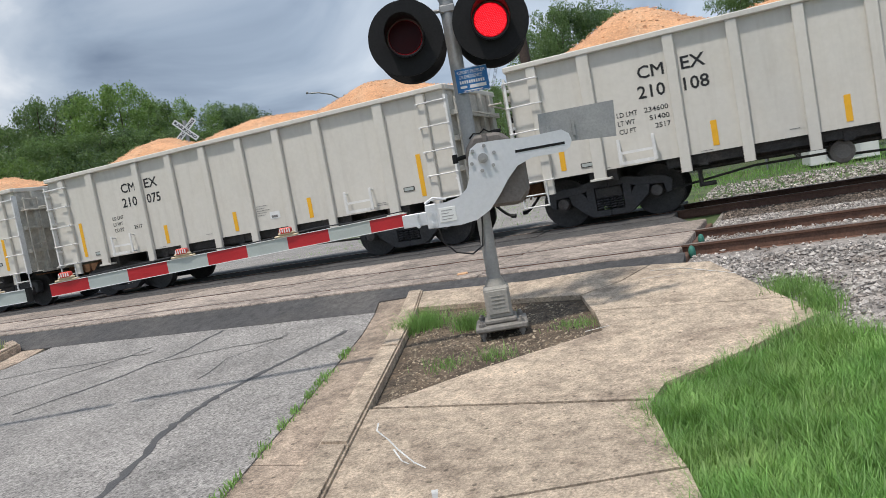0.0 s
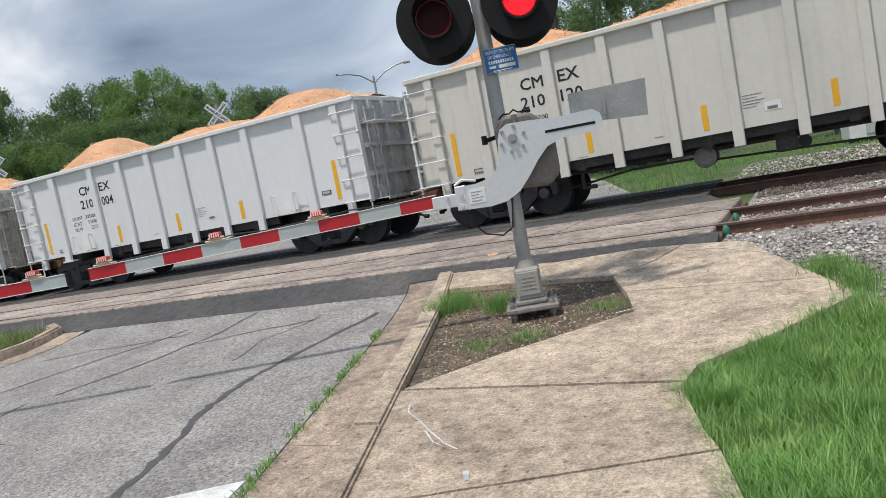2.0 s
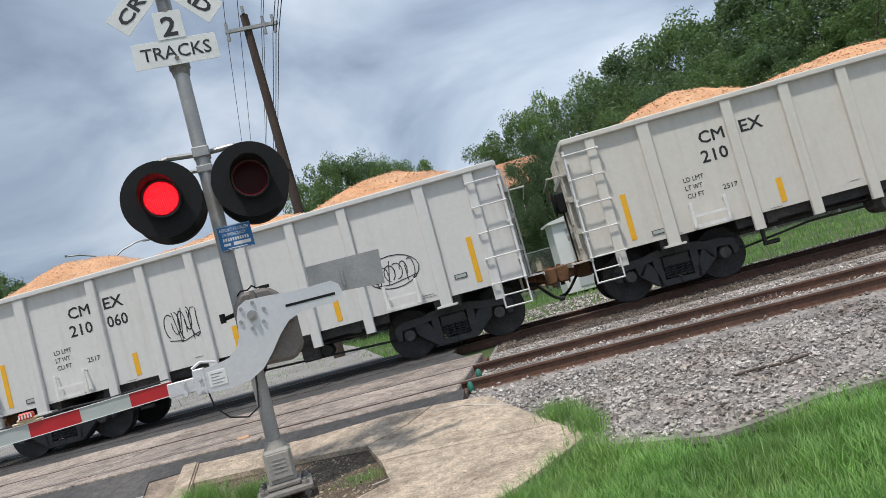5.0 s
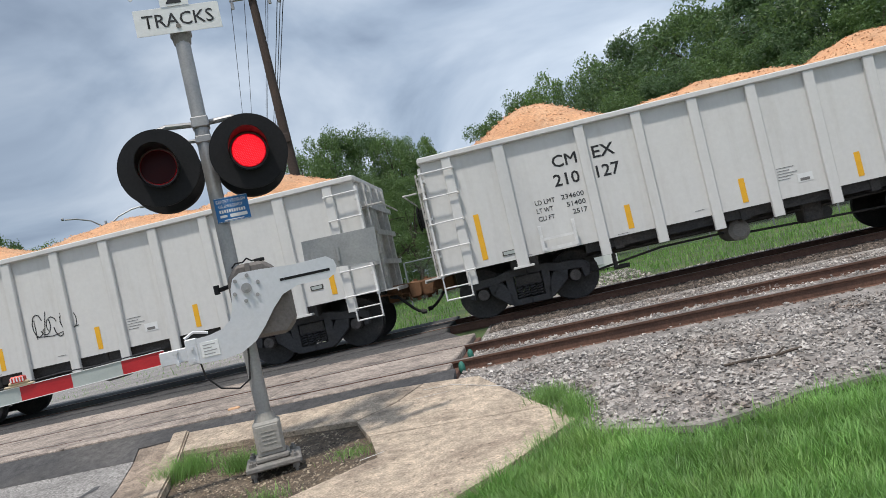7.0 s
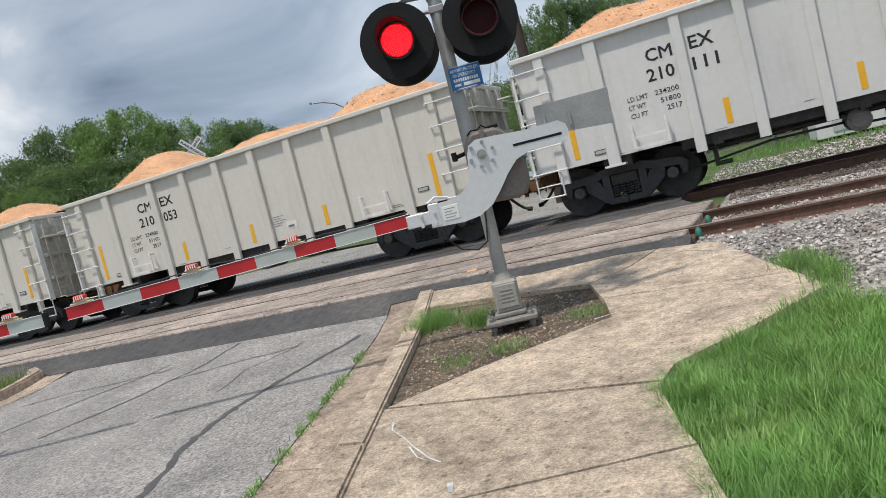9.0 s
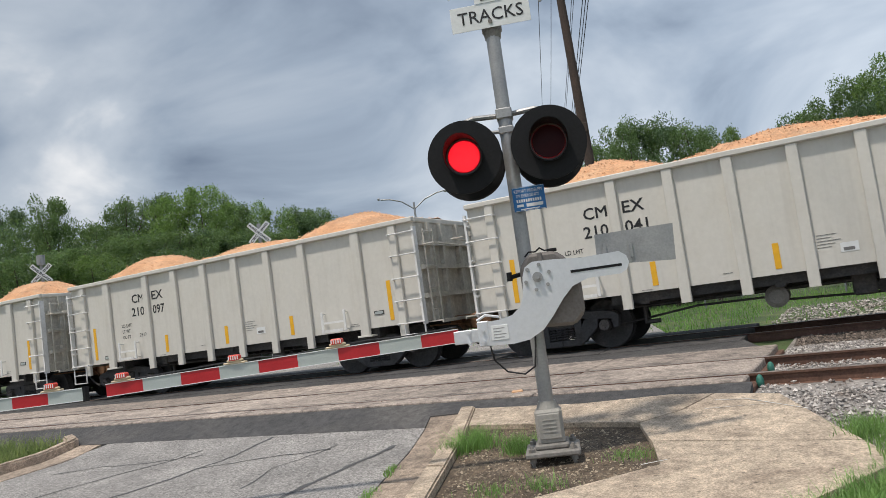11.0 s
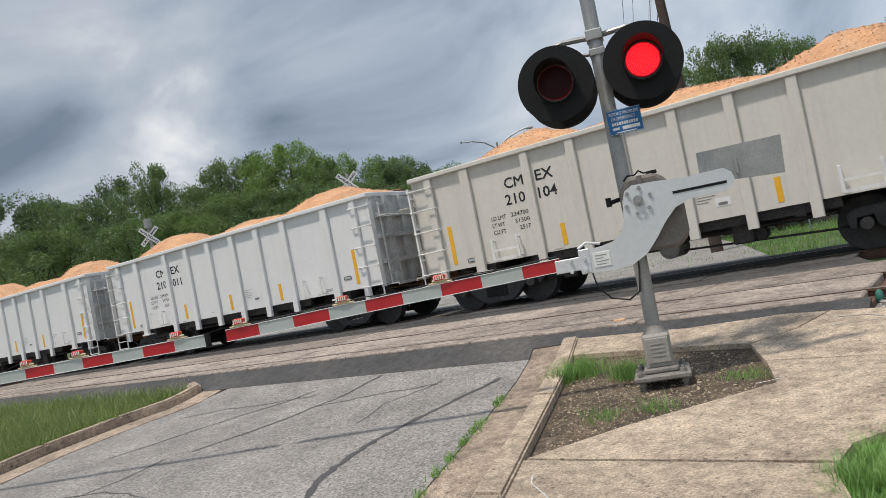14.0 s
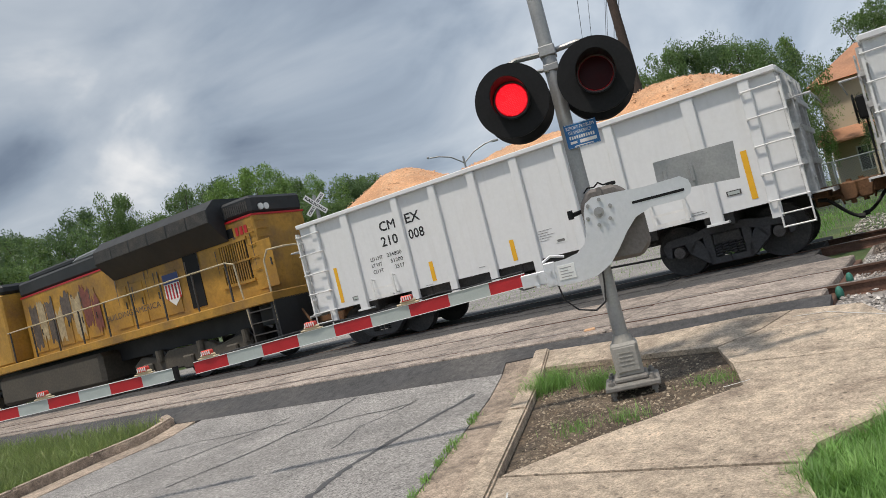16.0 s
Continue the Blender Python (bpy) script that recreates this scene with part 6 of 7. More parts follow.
    part("grab_irons", bm, M_LYEL, c)
    # cab and nose
    bm = bmesh.new()
    box(bm, -17.0, -1.5, 1.8, -12.9, 1.5, 4.2, 0.06)
    part("cab", bm, M_LYEL, c)
    bm = bmesh.new()
    box(bm, -17.05, -1.45, 4.2, -12.85, 1.45, 4.55, 0.1)
    part("cab_roof", bm, M_LGREY, c)
    bm = bmesh.new()
    box(bm, -20.2, -1.1, 1.8, -17.0, 1.1, 3.1, 0.12)
    part("nose", bm, M_LYEL, c)
    bm = bmesh.new()
    for x in (-16.5, -15.2):
        box(bm, x, -1.52, 2.9, x + .9, -1.49, 3.6, 0.02)
    part("cab_windows", bm, M_GLASS, c)
    # dynamic brake hump and exhaust
    bm = bmesh.new()
    box(bm, -12.2, -0.8, 4.45, -9.4, 0.8, 4.66, 0.06)
    box(bm, -9.2, -0.4, 4.45, -8.6, 0.4, 4.75, 0.05)
    part("roof_hatch", bm, M_LGREY, c)
    bm = bmesh.new()
    plate(bm, [(-9.3, 4.44), (-7.25, 4.44), (-7.25, 4.60), (-7.7, 4.64), (-8.9, 4.60), (-9.3, 4.52)], -0.92, 0.92, 0.05)
    part("roof_cover", bm, M_LPALE, c, "pale grey curved roof cover")
    bm = bmesh.new()
    plate(bm, [(-2.53, 2.22), (-1.27, 2.22), (-1.27, 2.30), (-2.53, 2.30)], -1.03, -0.98)
    plate(bm, [(-2.53, 3.35), (-1.27, 3.35), (-1.27, 3.43), (-2.53, 3.43)], -1.03, -0.98)
    plate(bm, [(-2.53, 2.80), (-1.27, 2.80), (-1.27, 2.85), (-2.53, 2.85)], -1.03, -0.98)
    part("grille_frame", bm, M_LYEL, g)
    # tank and trucks
    bm = bmesh.new()
    box(bm, -14.4, -1.42, 0.42, -8.2, 1.42, 1.42, 0.12)
    part("fuel_tank", bm, M_LTANK, c, "grimy fuel tank")
    wheels = []
    for x in (-4.3, -17.7):
        t = new("truck")
        t.parent = c
        t.matrix_basis = Matrix.Translation((x, 0, 0))
        bm = bmesh.new()
        for s in (1, -1):
            y0, y1 = sorted((s * -1.22, s * -1.0))
            plate(bm, [(-2.5, 0.42), (2.5, 0.42), (2.6, 0.75), (2.2, 0.95), (1.2, 0.80), (0.9, 0.98), (-0.9, 0.98), (-1.2, 0.80), (-2.2, 0.95), (-2.6, 0.75)], y0, y1, 0.03)
            for k in range(3):
                xx = -1.85 + 1.85 * k
                box(bm, xx - .22, s * -1.25 - .07, 0.36, xx + .22, s * -1.25 + .07, 0.74, 0.04)
                tube(bm, (xx + .6, s * -1.25, 0.72), (xx + .6, s * -1.25, 1.05), 0.11, seg=10)
        part("truck_frame", bm, M_LTANK, t)
        for k in range(3):
            xx = x - 1.85 + 1.85 * k
            bm = bmesh.new()
            for s in (1, -1):
                tube(bm, (0, s * -0.69, 0), (0, s * -0.83, 0), 0.53, seg=36)
            tube(bm, (0, -1.1, 0), (0, 1.1, 0), 0.09, seg=10)
            w = part("wheelset", bm, M_UNDER, c)
            w.matrix_basis = Matrix.Translation((xx, 0, 0.53))
            wheels.append((w, xx))
    # railings and steps
    bm = bmesh.new()
    part_pts = [(-13.0, -1.48, 2.85), (-1.75, -1.48, 2.85), (-1.45, -1.48, 2.75), (-1.3, -1.48, 1.0)]
    pipe(bm, part_pts, 0.022, 6)
    pipe(bm, [(-0.35, -1.48, 1.0), (-0.35, -1.48, 2.6), (-0.2, -1.45, 2.85), (0.15, -1.2, 2.85), (0.15, -0.4, 2.85)], 0.022, 6)
    part("handrail", bm, M_RAILING, c)
    for k in range(9):
        bm = bmesh.new()
        x = -12.8 + k * 1.38
        tube(bm, (x, -1.48, 1.8), (x, -1.48, 2.85), 0.03, seg=6)
        part("rail_stanchion", bm, M_UNDER, c)
    for z in (0.5, 0.8, 1.1, 1.4):
        bm = bmesh.new()
        box(bm, -1.25, -1.5, z, -0.4, -1.2, z + .03)
        part("step_tread", bm, M_UNDER, c)
    for x in (-1.3, -0.4):
        bm = bmesh.new()
        box(bm, x, -1.5, 0.45, x + .05, -1.15, 1.8)
        part("step_side", bm, M_UNDER, c)
    bm = bmesh.new()
    box(bm, -0.3, -0.12, 0.72, 0.45, 0.12, 0.96, 0.03)
    pipe(bm, [(-0.3, -0.6, 1.2), (0.1, -0.6, 0.5), (0.5, -0.4, 0.42)], 0.03, 6)
    part("coupler", bm, M_COUP, c)
    return c, wheels


loco, loco_wheels = build_loco()

# ---------------- distance ----------------
EYE = (2.45, -6.0)


def at(az, dist):
    """Plan position at a bearing (degrees right of +y) and distance from the pavement corner."""
    return EYE[0] + dist * math.sin(radians(az)), EYE[1] + dist * math.cos(radians(az))


def tree_meshes(seed, leaf, h=10.0, wide=4.0, count=24000):
    r = random.Random(seed)
    rng = np.random.default_rng(seed)
    bm = bmesh.new()
    p = Vector((0, 0, -0.3))
    for k in range(5):
        q = p + Vector((r.uniform(-.25, .25), r.uniform(-.25, .25), h * 0.14))
        tube(bm, p, q, 0.28 - .045 * k, 0.28 - .045 * (k + 1), seg=8, caps=False)
        p = q
    centres = []
    for k in range(74):
        a, u = r.uniform(0, 6.28), r.random()
        z = h * (0.16 + 0.80 * u)
        span = wide * (0.55 + 0.55 * math.sin(math.pi * min(1, u * 0.8 + 0.15))) * (1.0 if u < .75 else 0.62)
        d = span * math.sqrt(r.random())
        c = Vector((d * math.cos(a), d * math.sin(a), z))
        centres.append((c, r.uniform(.5, 1.2) * (1.0 if u < .75 else .7)))
        if k < 14:
            s = Vector((0, 0, h * r.uniform(.15, .55)))
            m = (s + c) / 2 + Vector((0, 0, .5))
            tube(bm, s, m, 0.09, 0.06, seg=5, caps=False)
            tube(bm, m, c, 0.06, 0.02, seg=5, caps=False)
    trunk = mesh_of(bm, "trunk", M_BARK)
    idx = rng.integers(len(centres), size=count)
    C = np.array([[*c, s] for c, s in centres])[idx]
    d = rng.normal(0, 1, (count, 3))
    d /= np.linalg.norm(d, axis=1)[:, None]
    pos = C[:, :3] + d * (C[:, 3] * rng.uniform(.35, 1.1, count) ** .6)[:, None] * (1.0, 1.0, .8)
    pos[:, 2] += 0.1 * rng.normal(0, 1, count)
    a = rng.normal(0, 1, (count, 3))
    a /= np.linalg.norm(a, axis=1)[:, None]
    b = np.cross(a, rng.normal(0, 1, (count, 3)))
    b /= np.linalg.norm(b, axis=1)[:, None]
    s = rng.uniform(.05, .115, count)[:, None]
    v = np.stack([pos - a * s, pos + b * s * .8, pos + a * s], 1).reshape(-1, 3)
    me = bpy.data.meshes.new("crown")
    me.from_pydata(v.tolist(), [], [(3 * i, 3 * i + 1, 3 * i + 2) for i in range(count)])
    me.materials.append(leaf)
    return trunk, me


KINDS = [(tree_meshes(11, M_LEAF[0]), "broad green oak with rounded uneven crown"), (tree_meshes(12, M_LEAF[1], 10, 4.4), "dense dark green oak"), (tree_meshes(13, M_LEAF[2], 10, 3.6), "bright green leafy tree"),
         (tree_meshes(14, M_LEAF[1], 10, 3.3), "dark green juniper-like tree"), (tree_meshes(15, M_LEAF[0], 10, 4.8), "spreading green tree at the wood's edge")]


def plant(kind, x, y, h, fat=1.0, turn=None):
    (tr, cr), words = KINDS[kind]
    t = thing("tree", Matrix.Translation((x, y, height(y) - 0.1)) @ pose(0, 0, 0, 0, 0, random.uniform(0, 360) if turn is None else turn) @ Matrix.Diagonal((h / 10.4 * fat, h / 10.4 * fat, h / 10.4, 1)), words, "tree", "trees along the railway")
    part("trunk", tr, None, t)
    part("crown", cr, None, t)


# wood beyond the tracks: bearing, distance, elevation of the top, kind, breadth
for az, d, el, k, fat in [
        (-75, 64, 8.3, 1, 1.2), (-71.5, 62, 8.8, 1, 1.2), (-68.8, 60, 9.4, 3, 1.1), (-66.5, 58, 10.3, 1, 1.0), (-64.2, 60, 10.2, 3, 1.0), (-62, 56, 9.3, 0, 1.0), (-59.7, 55, 11.0, 1, 0.7), (-57.9, 53, 9.6, 4, 1.0),
        (-56.3, 50, 11.3, 0, 0.55), (-54.3, 52, 9.3, 4, 1.0), (-52, 54, 10.6, 0, 0.8), (-50.2, 56, 11.3, 1, 0.8), (-48.2, 52, 11.1, 2, 0.9), (-46.5, 50, 11.6, 2, 0.8), (-44.4, 54, 10.0, 0, 0.9), (-42.2, 56, 9.7, 2, 0.9),
        (-40, 58, 9.3, 3, 1.0), (-38.4, 60, 8.9, 0, 0.9), (-36.3, 62, 8.2, 3, 1.0), (-34, 70, 7.2, 0, 1.1), (-31.5, 75, 6.2, 4, 1.1), (-28.5, 80, 5.8, 0, 1.2), (-25.5, 80, 5.6, 1, 1.2), (-22, 75, 6.0, 4, 1.2), (-19, 70, 7.0, 0, 1.1),
        (-72, 50, 6.8, 4, 1.2), (-68, 48, 7.2, 0, 1.2), (-65.4, 47, 7.6, 4, 1.2), (-63, 46, 7.4, 0, 1.2), (-60.6, 46, 7.8, 1, 1.1), (-58.5, 44, 7.4, 4, 1.2), (-56.2, 45, 7.6, 0, 1.1), (-54, 43, 7.2, 2, 1.1), (-52, 45, 8.2, 4, 1.1), (-50, 44, 8.2, 0, 1.2), (-48, 45, 8.4, 1, 1.1), (-46, 45, 8.0, 4, 1.2), (-44, 46, 7.6, 1, 1.1), (-42, 47, 7.4, 0, 1.2), (-40.2, 48, 7.0, 1, 1.1), (-38.5, 50, 6.8, 4, 1.1), (-36.4, 52, 6.4, 0, 1.1),
        (-15.6, 44, 10.7, 0, 0.8), (-13.9, 42, 12.2, 4, 0.7), (-12.2, 43, 11.9, 1, 0.8), (-10.8, 44, 11.8, 1, 0.8), (-9.2, 42, 10.8, 0, 0.7), (-7.3, 44, 10.4, 2, 0.6), (-12, 37, 8.2, 4, 1.0), (-9.2, 36, 7.5, 0, 0.8), (-14.6, 39, 8.4, 0, 0.9),
        (-1.5, 62, 9.9, 0, 0.9), (0.8, 60, 11.6, 4, 0.8), (3.6, 58, 12.4, 2, 0.8), (5.8, 56, 11.2, 1, 0.9), (8.0, 58, 12.5, 0, 0.9), (10, 54, 13.8, 1, 1.0), (12.6, 56, 14.1, 1, 1.0), (15.0, 52, 14.5, 4, 1.0), (17.5, 54, 15.2, 1, 1.0),
        (20, 50, 15.2, 3, 1.1), (22.5, 52, 15.2, 1, 1.1), (25.5, 50, 15.5, 4, 1.1), (29, 48, 15.5, 1, 1.2), (8.5, 45, 9.6, 4, 1.1), (12.5, 44, 10.5, 1, 1.1), (16.5, 43, 11.0, 4, 1.1), (20.5, 42, 11.0, 1, 1.1), (24.5, 42, 11.0, 0, 1.1), (4.6, 47, 9.0, 3, 1.0),
        (-1.2, 36, 6.6, 1, 0.6), (2.0, 34.5, 10.4, 1, 0.5), (0.8, 36, 8.4, 1, 0.8), (2.8, 37, 9.0, 3, 0.9), (4.6, 36, 8.0, 4, 0.9)]:
    x, y = at(az, d)
    plant(k, x, y, d * math.tan(radians(el + 0.8)) + 1.36 - height(y), fat)


def build_house():
    h = thing("house", Matrix.Translation((1.6, 40.5, 0.2)), "two-storey tan stucco house with orange tile roof", "house")
    bm = bmesh.new()
    box(bm, -3.7, 0, 0, 4.2, 7, 6.4)
    part("wall", bm, M_STUCCO, h)
    bm = bmesh.new()
    a = [(-4.2, -0.5, 6.35), (4.7, -0.5, 6.35), (4.7, 7.5, 6.35), (-4.2, 7.5, 6.35), (-1.6, 3.5, 8.5), (2.2, 3.5, 8.5)]
    v = [bm.verts.new(p) for p in a]
    for f in ((0, 1, 5, 4), (1, 2, 5), (2, 3, 4, 5), (3, 0, 4), (3, 2, 1, 0)):
        bm.faces.new([v[i] for i in f])
    part("roof", bm, M_TILE, h)
    bm = bmesh.new()
    v = [bm.verts.new(p) for p in [(-4.2, -1.6, 3.1), (4.6, -1.6, 3.1), (4.6, 0.02, 3.8), (-4.2, 0.02, 3.8), (-4.2, -1.6, 3.0), (4.6, -1.6, 3.0), (4.6, 0.02, 3.0), (-4.2, 0.02, 3.0)]]
    for f in ((0, 1, 2, 3), (4, 7, 6, 5), (0, 4, 5, 1), (1, 5, 6, 2), (3, 7, 4, 0)):
        bm.faces.new([v[i] for i in f])
    part("porch_roof", bm, M_TILE, h)
    for x in (-4.0, -1.8, 0.5, 2.8):
        bm = bmesh.new()
        box(bm, x, -1.5, 0, x + .3, -1.2, 3.0)
        part("porch_post", bm, M_STUCCO, h)
    for x, z in ((0.2, 4.3), (2.4, 4.3), (-2.6, 1.2), (1.6, 1.2)):
        bm = bmesh.new()
        box(bm, x, -0.04, z, x + 1.1, 0.02, z + 1.4)
        w = part("window", bm, M_WHITE, h)
        bm = bmesh.new()
        box(bm, x + .08, -0.06, z + .08, x + .52, -0.035, z + 1.32)
        box(bm, x + .58, -0.06, z + .08, x + 1.02, -0.035, z + 1.32)
        part("pane", bm, M_GLASS, w)
    h2 = thing("house", Matrix.Translation((-0.4, 58, 0.2)), "distant house with grey shingle roof", "house")
    bm = bmesh.new()
    box(bm, -3.5, 0, 0, 3.5, 8, 7.2)
    part("wall", bm, M_STUCCO, h2)
    bm = bmesh.new()
    v = [bm.verts.new(p) for p in [(-4, -.5, 7.1), (4, -.5, 7.1), (4, 8.5, 7.1), (-4, 8.5, 7.1), (0, -.5, 10.2), (0, 8.5, 10.2)]]
    for f in ((0, 1, 4), (1, 2, 5, 4), (2, 3, 5), (3, 0, 4, 5), (3, 2, 1, 0)):
        bm.faces.new([v[i] for i in f])
    part("roof", bm, M_SLATE, h2)


build_house()


def build_fence():
    f = thing("chain_link_fence", Matrix.Translation((-3, 24, 0.2)), "grey chain-link fence along the yard", "fence")
    for i in range(15):
        bm = bmesh.new()
        tube(bm, (i * 2.4, 0, -0.1), (i * 2.4, 0, 1.8), 0.035, seg=8)
        part("post", bm, M_FENCE, f)
    bm = bmesh.new()
    tube(bm, (0, 0, 1.78), (33.6, 0, 1.78), 0.025, seg=6)
    part("top_rail", bm, M_FENCE, f)
    vs, fs = [], []
    for i in range(-18, 336):
        for s in (1, -1):
            x0 = i * 0.1
            x1 = x0 + s * 1.75
            if 0 <= min(x0, x1) and max(x0, x1) <= 33.6:
                n = len(vs)
                vs += [(x0 - .006, 0, 0.02), (x0 + .006, 0, 0.02), (x1 + .006, 0, 1.77), (x1 - .006, 0, 1.77)]
                fs.append((n, n + 1, n + 2, n + 3))
    me = bpy.data.meshes.new("wire_mesh")
    me.from_pydata(vs, [], fs)
    me.materials.append(M_FENCE)
    tagged(part("wire_mesh", me, None, f), kind="stuff")


build_fence()


def build_shed():
    h = thing("signal_cabin", Matrix.Translation((3.95, 20.6, 0.2)) @ pose(0, 0, 0, 0, 0, 6), "white metal signal equipment cabin beside the track", "cabin")
    bm = bmesh.new()
    box(bm, -0.95, -0.9, 0.0, 0.95, 0.9, 2.45, 0.02)
    part("wall", bm, M_WHITE, h)
    bm = bmesh.new()
    plate(bm, [(-1.08, 2.43), (1.08, 2.43), (1.08, 2.50), (0.25, 2.74), (-1.08, 2.50)], -1.02, 1.02)
    part("roof", bm, M_WHITE, h)
    bm = bmesh.new()
    box(bm, -0.5, -0.93, 0.15, 0.45, -0.9, 2.1, 0.01)
    d = part("door", bm, M_ALU, h, "pale grey steel door")
    bm = bmesh.new()
    box(bm, -0.42, -0.98, 1.0, -0.36, -0.93, 1.18)
    part("handle", bm, M_BLACK, d)
    bm = bmesh.new()
    box(bm, -0.55, -0.97, 2.12, 0.5, -0.9, 2.18)
    part("drip_rail", bm, M_GALV, d)


build_shed()


def crossbuck_far(x, y, z, s, turn, words, lamp=False):
    g = thing("crossing_sign", Matrix.Translation((x, y, 0.25)) @ pose(0, 0, 0, 0, 0, turn), words, "crossing sign", "far crossing signs")
    bm = bmesh.new()
    tube(bm, (0, 0, -0.2), (0, 0, z + 0.35), 0.07, seg=10)
    if lamp:
        tube(bm, (0, 0, z + .35), (0, 0, z + .75), 0.16, seg=10)
    part("pole", bm, M_GALV, g)
    for a, body, dy in ((45, "CROSSING", -0.09), (-45, "RAILROAD", -0.105)):
        bm = bmesh.new()
        box(bm, -0.61 * s, -0.004, -0.115 * s, 0.61 * s, 0.004, 0.115 * s)
        b = part("crossbuck_blade", bm, M_WHITE, g)
        b.matrix_basis = Matrix.Translation((0, dy, z)) @ pose(0, 0, 0, 0, -a, 0)
        letters(body, 0.165 * s, M_INK, b, Matrix.Translation((-0.55 * s, -0.007, -0.058 * s)), bold=0.004, width=1.1 * s)


x, y = at(-42.5, 28)
crossbuck_far(x, y, 1.36 + 28 * math.tan(radians(7.75)) - .25, 0.82, 35, "distant white crossbuck sign on a grey pole")
x, y = at(-57.3, 34)
crossbuck_far(x, y, 1.36 + 34 * math.tan(radians(6.3)) - .25, 0.82, 45, "distant white crossbuck sign with bell on top", True)


def build_street_lamp():
    x, y = at(-30.7, 50)
    s = thing("street_lamp", Matrix.Translation((x, y, 0.2)) @ pose(0, 0, 0, 0, 0, 30.7), "tall grey twin-arm street lamp", "street lamp")
    bm = bmesh.new()
    tube(bm, (0, 0, 0), (0, 0, 8.75), 0.11, 0.07, seg=10)
    part("pole", bm, M_GALV, s)
    for k in (-1, 1):
        bm = bmesh.new()
        pipe(bm, [(0, 0, 8.3), (k * .8, 0, 8.9), (k * 1.6, 0, 9.2 if k > 0 else 9.15), (k * 2.2, 0, 9.3 if k > 0 else 9.2)], 0.045, 6)
        part("arm", bm, M_GALV, s)
        bm = bmesh.new()
        box(bm, k * 2.1 - .3 * (k < 0), -.12, 9.18, k * 2.1 + .45 * (k > 0) - .15 * (k < 0), .12, 9.32, 0.03)
        part("lamp_head", bm, M_GALV, s)


build_street_lamp()


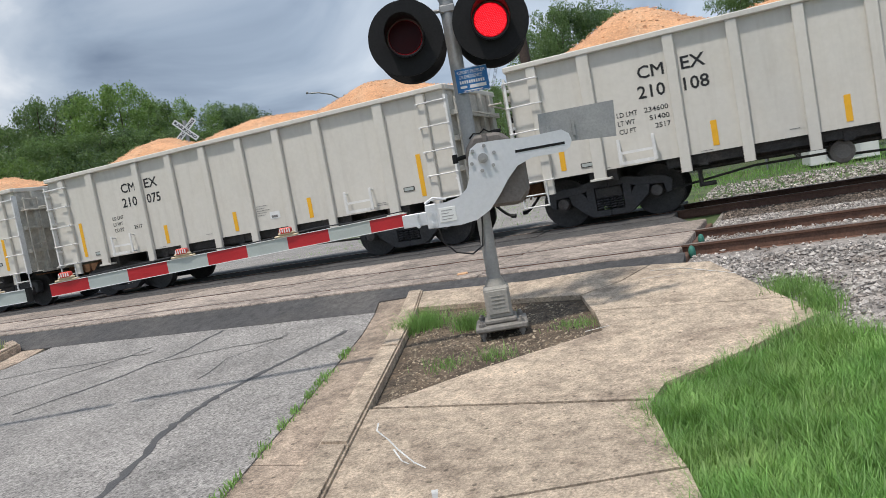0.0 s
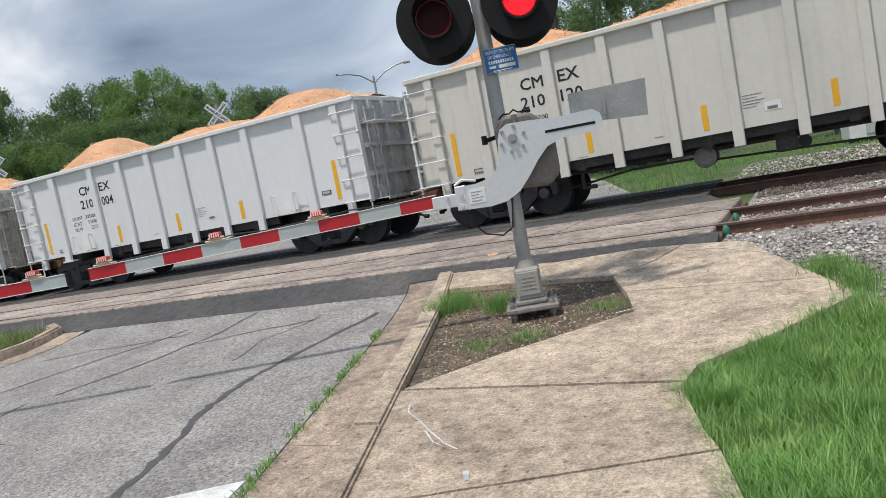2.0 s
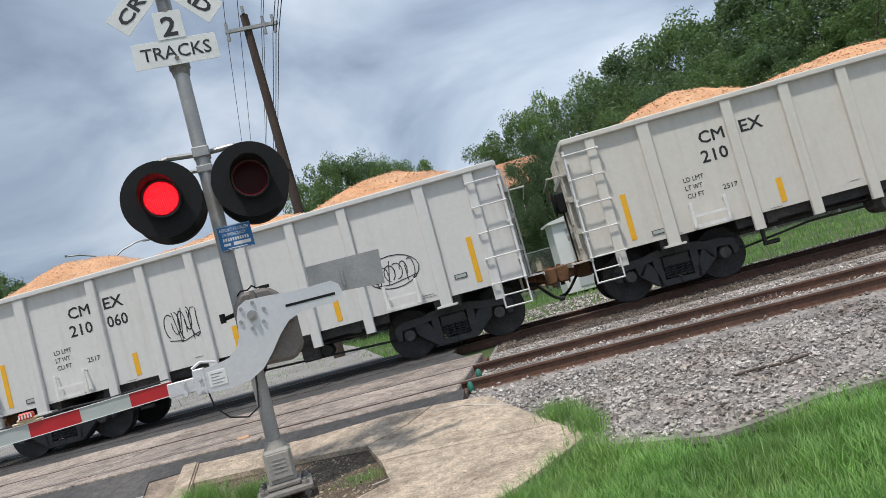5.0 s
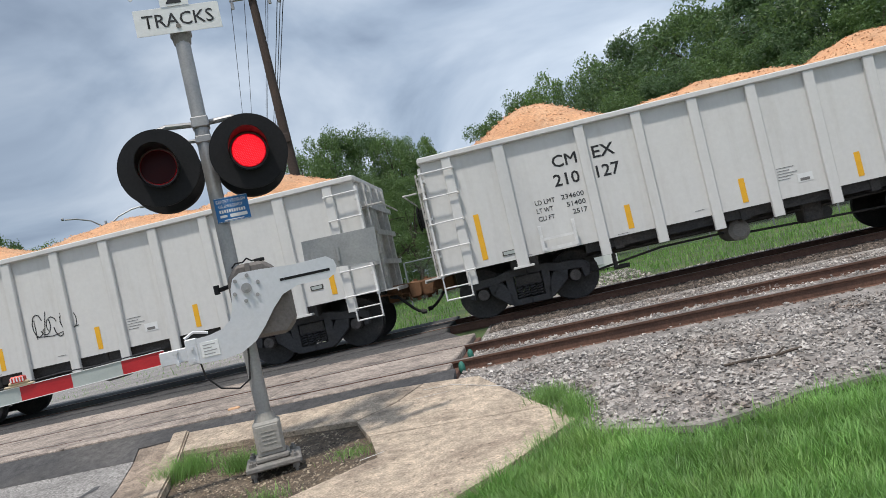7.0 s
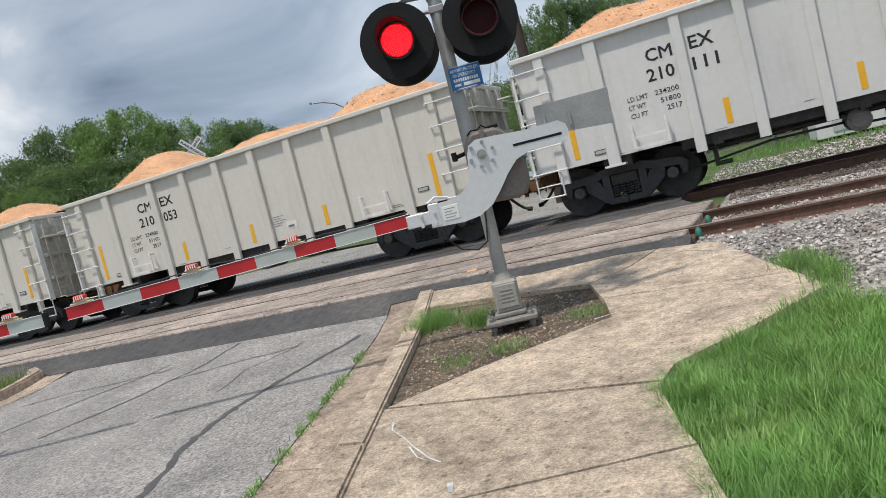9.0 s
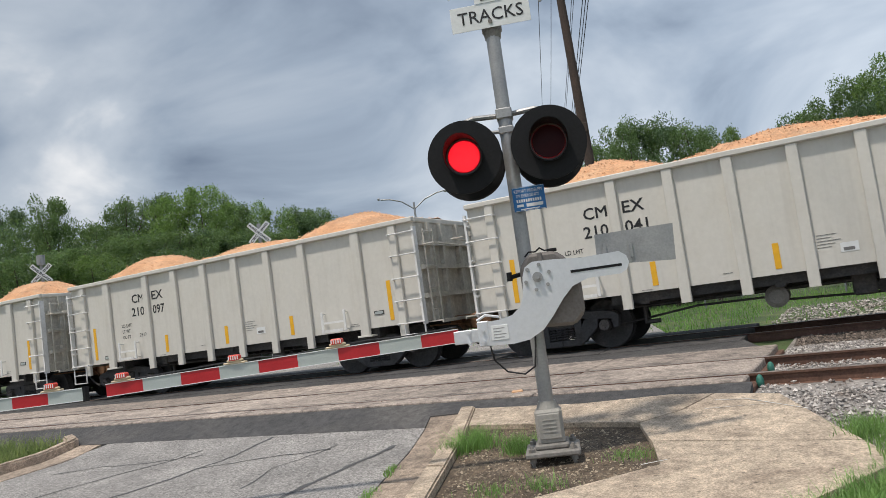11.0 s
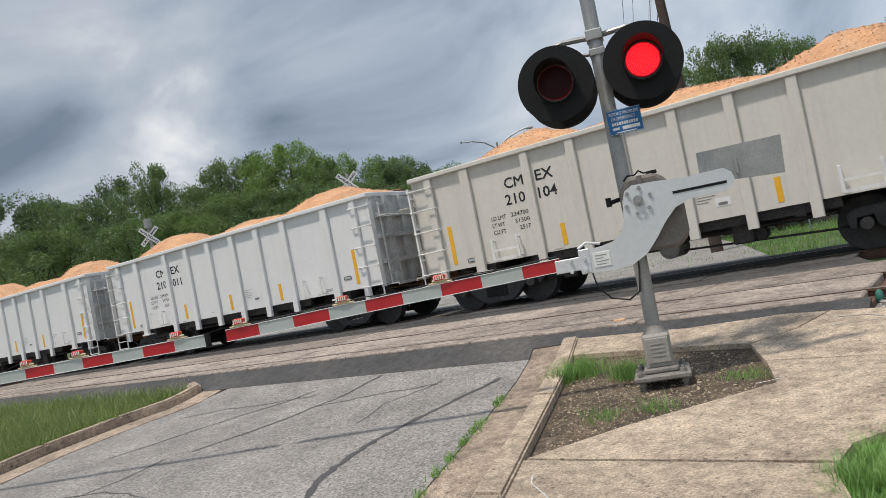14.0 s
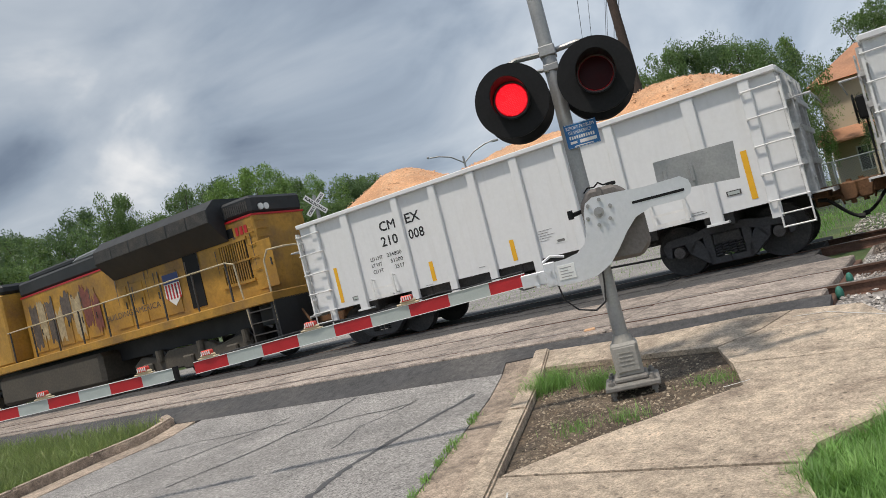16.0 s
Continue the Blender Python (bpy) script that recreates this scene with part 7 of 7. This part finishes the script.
def build_utility_pole():
    x, y = at(-16.55, 24)
    u = thing("utility_pole", Matrix.Translation((x, y, 0.2)) @ pose(0, 0, 0, 0, 0, 17.2), "weathered brown timber utility pole with crossarm", "utility pole")
    bm = bmesh.new()
    tube(bm, (0, 0, -0.3), (-0.25, 0, 11.5), 0.185, 0.125, seg=14)
    part("pole", bm, M_WOOD, u)
    bm = bmesh.new()
    box(bm, -0.95, -0.18, 10.95, 0.75, -0.08, 11.06)
    part("crossarm", bm, M_GALV, u)
    for k in (-0.88, -0.25, 0.29, 0.6):
        bm = bmesh.new()
        tube(bm, (k, -.13, 11.06 if k != -.25 else 11.5), (k, -.13, 11.3 if k != -.25 else 11.75), 0.05, seg=8)
        if k != -.25:
            tube(bm, (k, -.13, 10.7), (k, -.13, 10.95), 0.05, seg=8)
        part("insulator", bm, M_GALV, u)
    bm = bmesh.new()
    box(bm, -0.25, -0.2, 6.2, -0.02, -0.05, 6.5, 0.02)
    part("bracket", bm, M_WOOD, u)
    for i, (dx, z) in enumerate(((-0.88, 11.3), (-0.38, 11.75), (0.26, 11.3), (0.33, 11.3), (0.50, 10.7), (0.60, 10.7), (0.69, 10.7))):
        w = thing("overhead_wire", Matrix.Translation((x, y, 0.2)) @ pose(0, 0, 0, 0, 0, 21.8), "thin dark overhead wire", "wire", "overhead wires")
        for y1, up in ((-58, 0.5), (60, 0.0)):
            bm = bmesh.new()
            n = 22
            pts = [(dx * (1 + 0.0 * k), -.13 + (y1 + .13) * k / n, z + up * k / n - 4 * 0.9 * (k / n) * (1 - k / n)) for k in range(n + 1)]
            pipe(bm, pts, 0.010 if i < 4 else 0.014, 6)
            part("wire_span", bm, M_WIRE, w)
    v = thing("utility_pole", Matrix.Translation((x, y, 0.2)) @ pose(0, 0, 0, 0, 0, 21.8) @ Matrix.Translation((0, 60, 0)), "distant timber utility pole", "utility pole")
    bm = bmesh.new()
    tube(bm, (0, 0, -0.3), (0, 0, 11.5), 0.18, 0.13, seg=10)
    part("pole", bm, M_WOOD, v)


build_utility_pole()

# ---------------- movement ----------------
RUN = ((0.0, -172.99), (1.5, -156.74), (3.0, -140.48), (6.5, -102.39), (7.0, -96.97), (9.0, -75.155), (12.5, -36.53), (14.5, -14.63), (16.0, 1.85))


def run(t):
    return float(np.interp(t, [r[0] for r in RUN], [r[1] for r in RUN]))


def turning(w, wx, radius, shift):
    rows = []
    for f in range(0, 481):
        t = f / 30
        rows.append((t, Matrix.Translation((wx, 0, radius)) @ Matrix.Rotation(((run(t) + shift) / radius) % (2 * math.pi), 4, "Y")))
    walk(w, rows)


def motions():
    for k, c, wheels in train:
        walk(c, [(i * 0.5, TRACK @ Matrix.Translation((run(i * 0.5) + k * PITCH, 0, RAIL_Z))) for i in range(33)])
        for w, wx in wheels:
            turning(w, wx, 0.457, k)
    walk(loco, [(i * 0.5, TRACK @ Matrix.Translation((run(i * 0.5) - PITCH - 1.05, 0, RAIL_Z))) for i in range(33)])
    for w, wx in loco_wheels:
        turning(w, wx, 0.53, 0)
    # flashing imitated by motion: each lamp disc makes a quick half turn
    turns = (0.15, 0.72, 1.3, 1.95, 2.58, 3.1, 3.68, 4.26, 4.83, 5.4, 6.2, 6.65, 7.35, 7.9, 8.42, 9.1, 9.62, 10.2, 10.8, 11.4, 12.07, 12.7, 13.3, 13.76, 14.35, 14.9, 15.6)
    for side, lamp in enumerate(lamp_discs):
        home = lamp.matrix_basis.copy()
        ang = 180.0 if side == 0 else 0.0
        rows = [(0.0, home @ pose(0, 0, 0, 0, 0, ang))]
        for t in turns:
            if t > 15.9 or t < 0.07:
                continue
            for dt, da in ((-0.0667, 0), (-0.0333, 60), (0.0, 120), (0.0333, 180)):
                if t + dt > 0.02:
                    rows.append((t + dt, home @ pose(0, 0, 0, 0, 0, ang + da)))
            ang += 180
        rows.append((16.0, home @ pose(0, 0, 0, 0, 0, ang)))
        walk(lamp, rows)


motions()
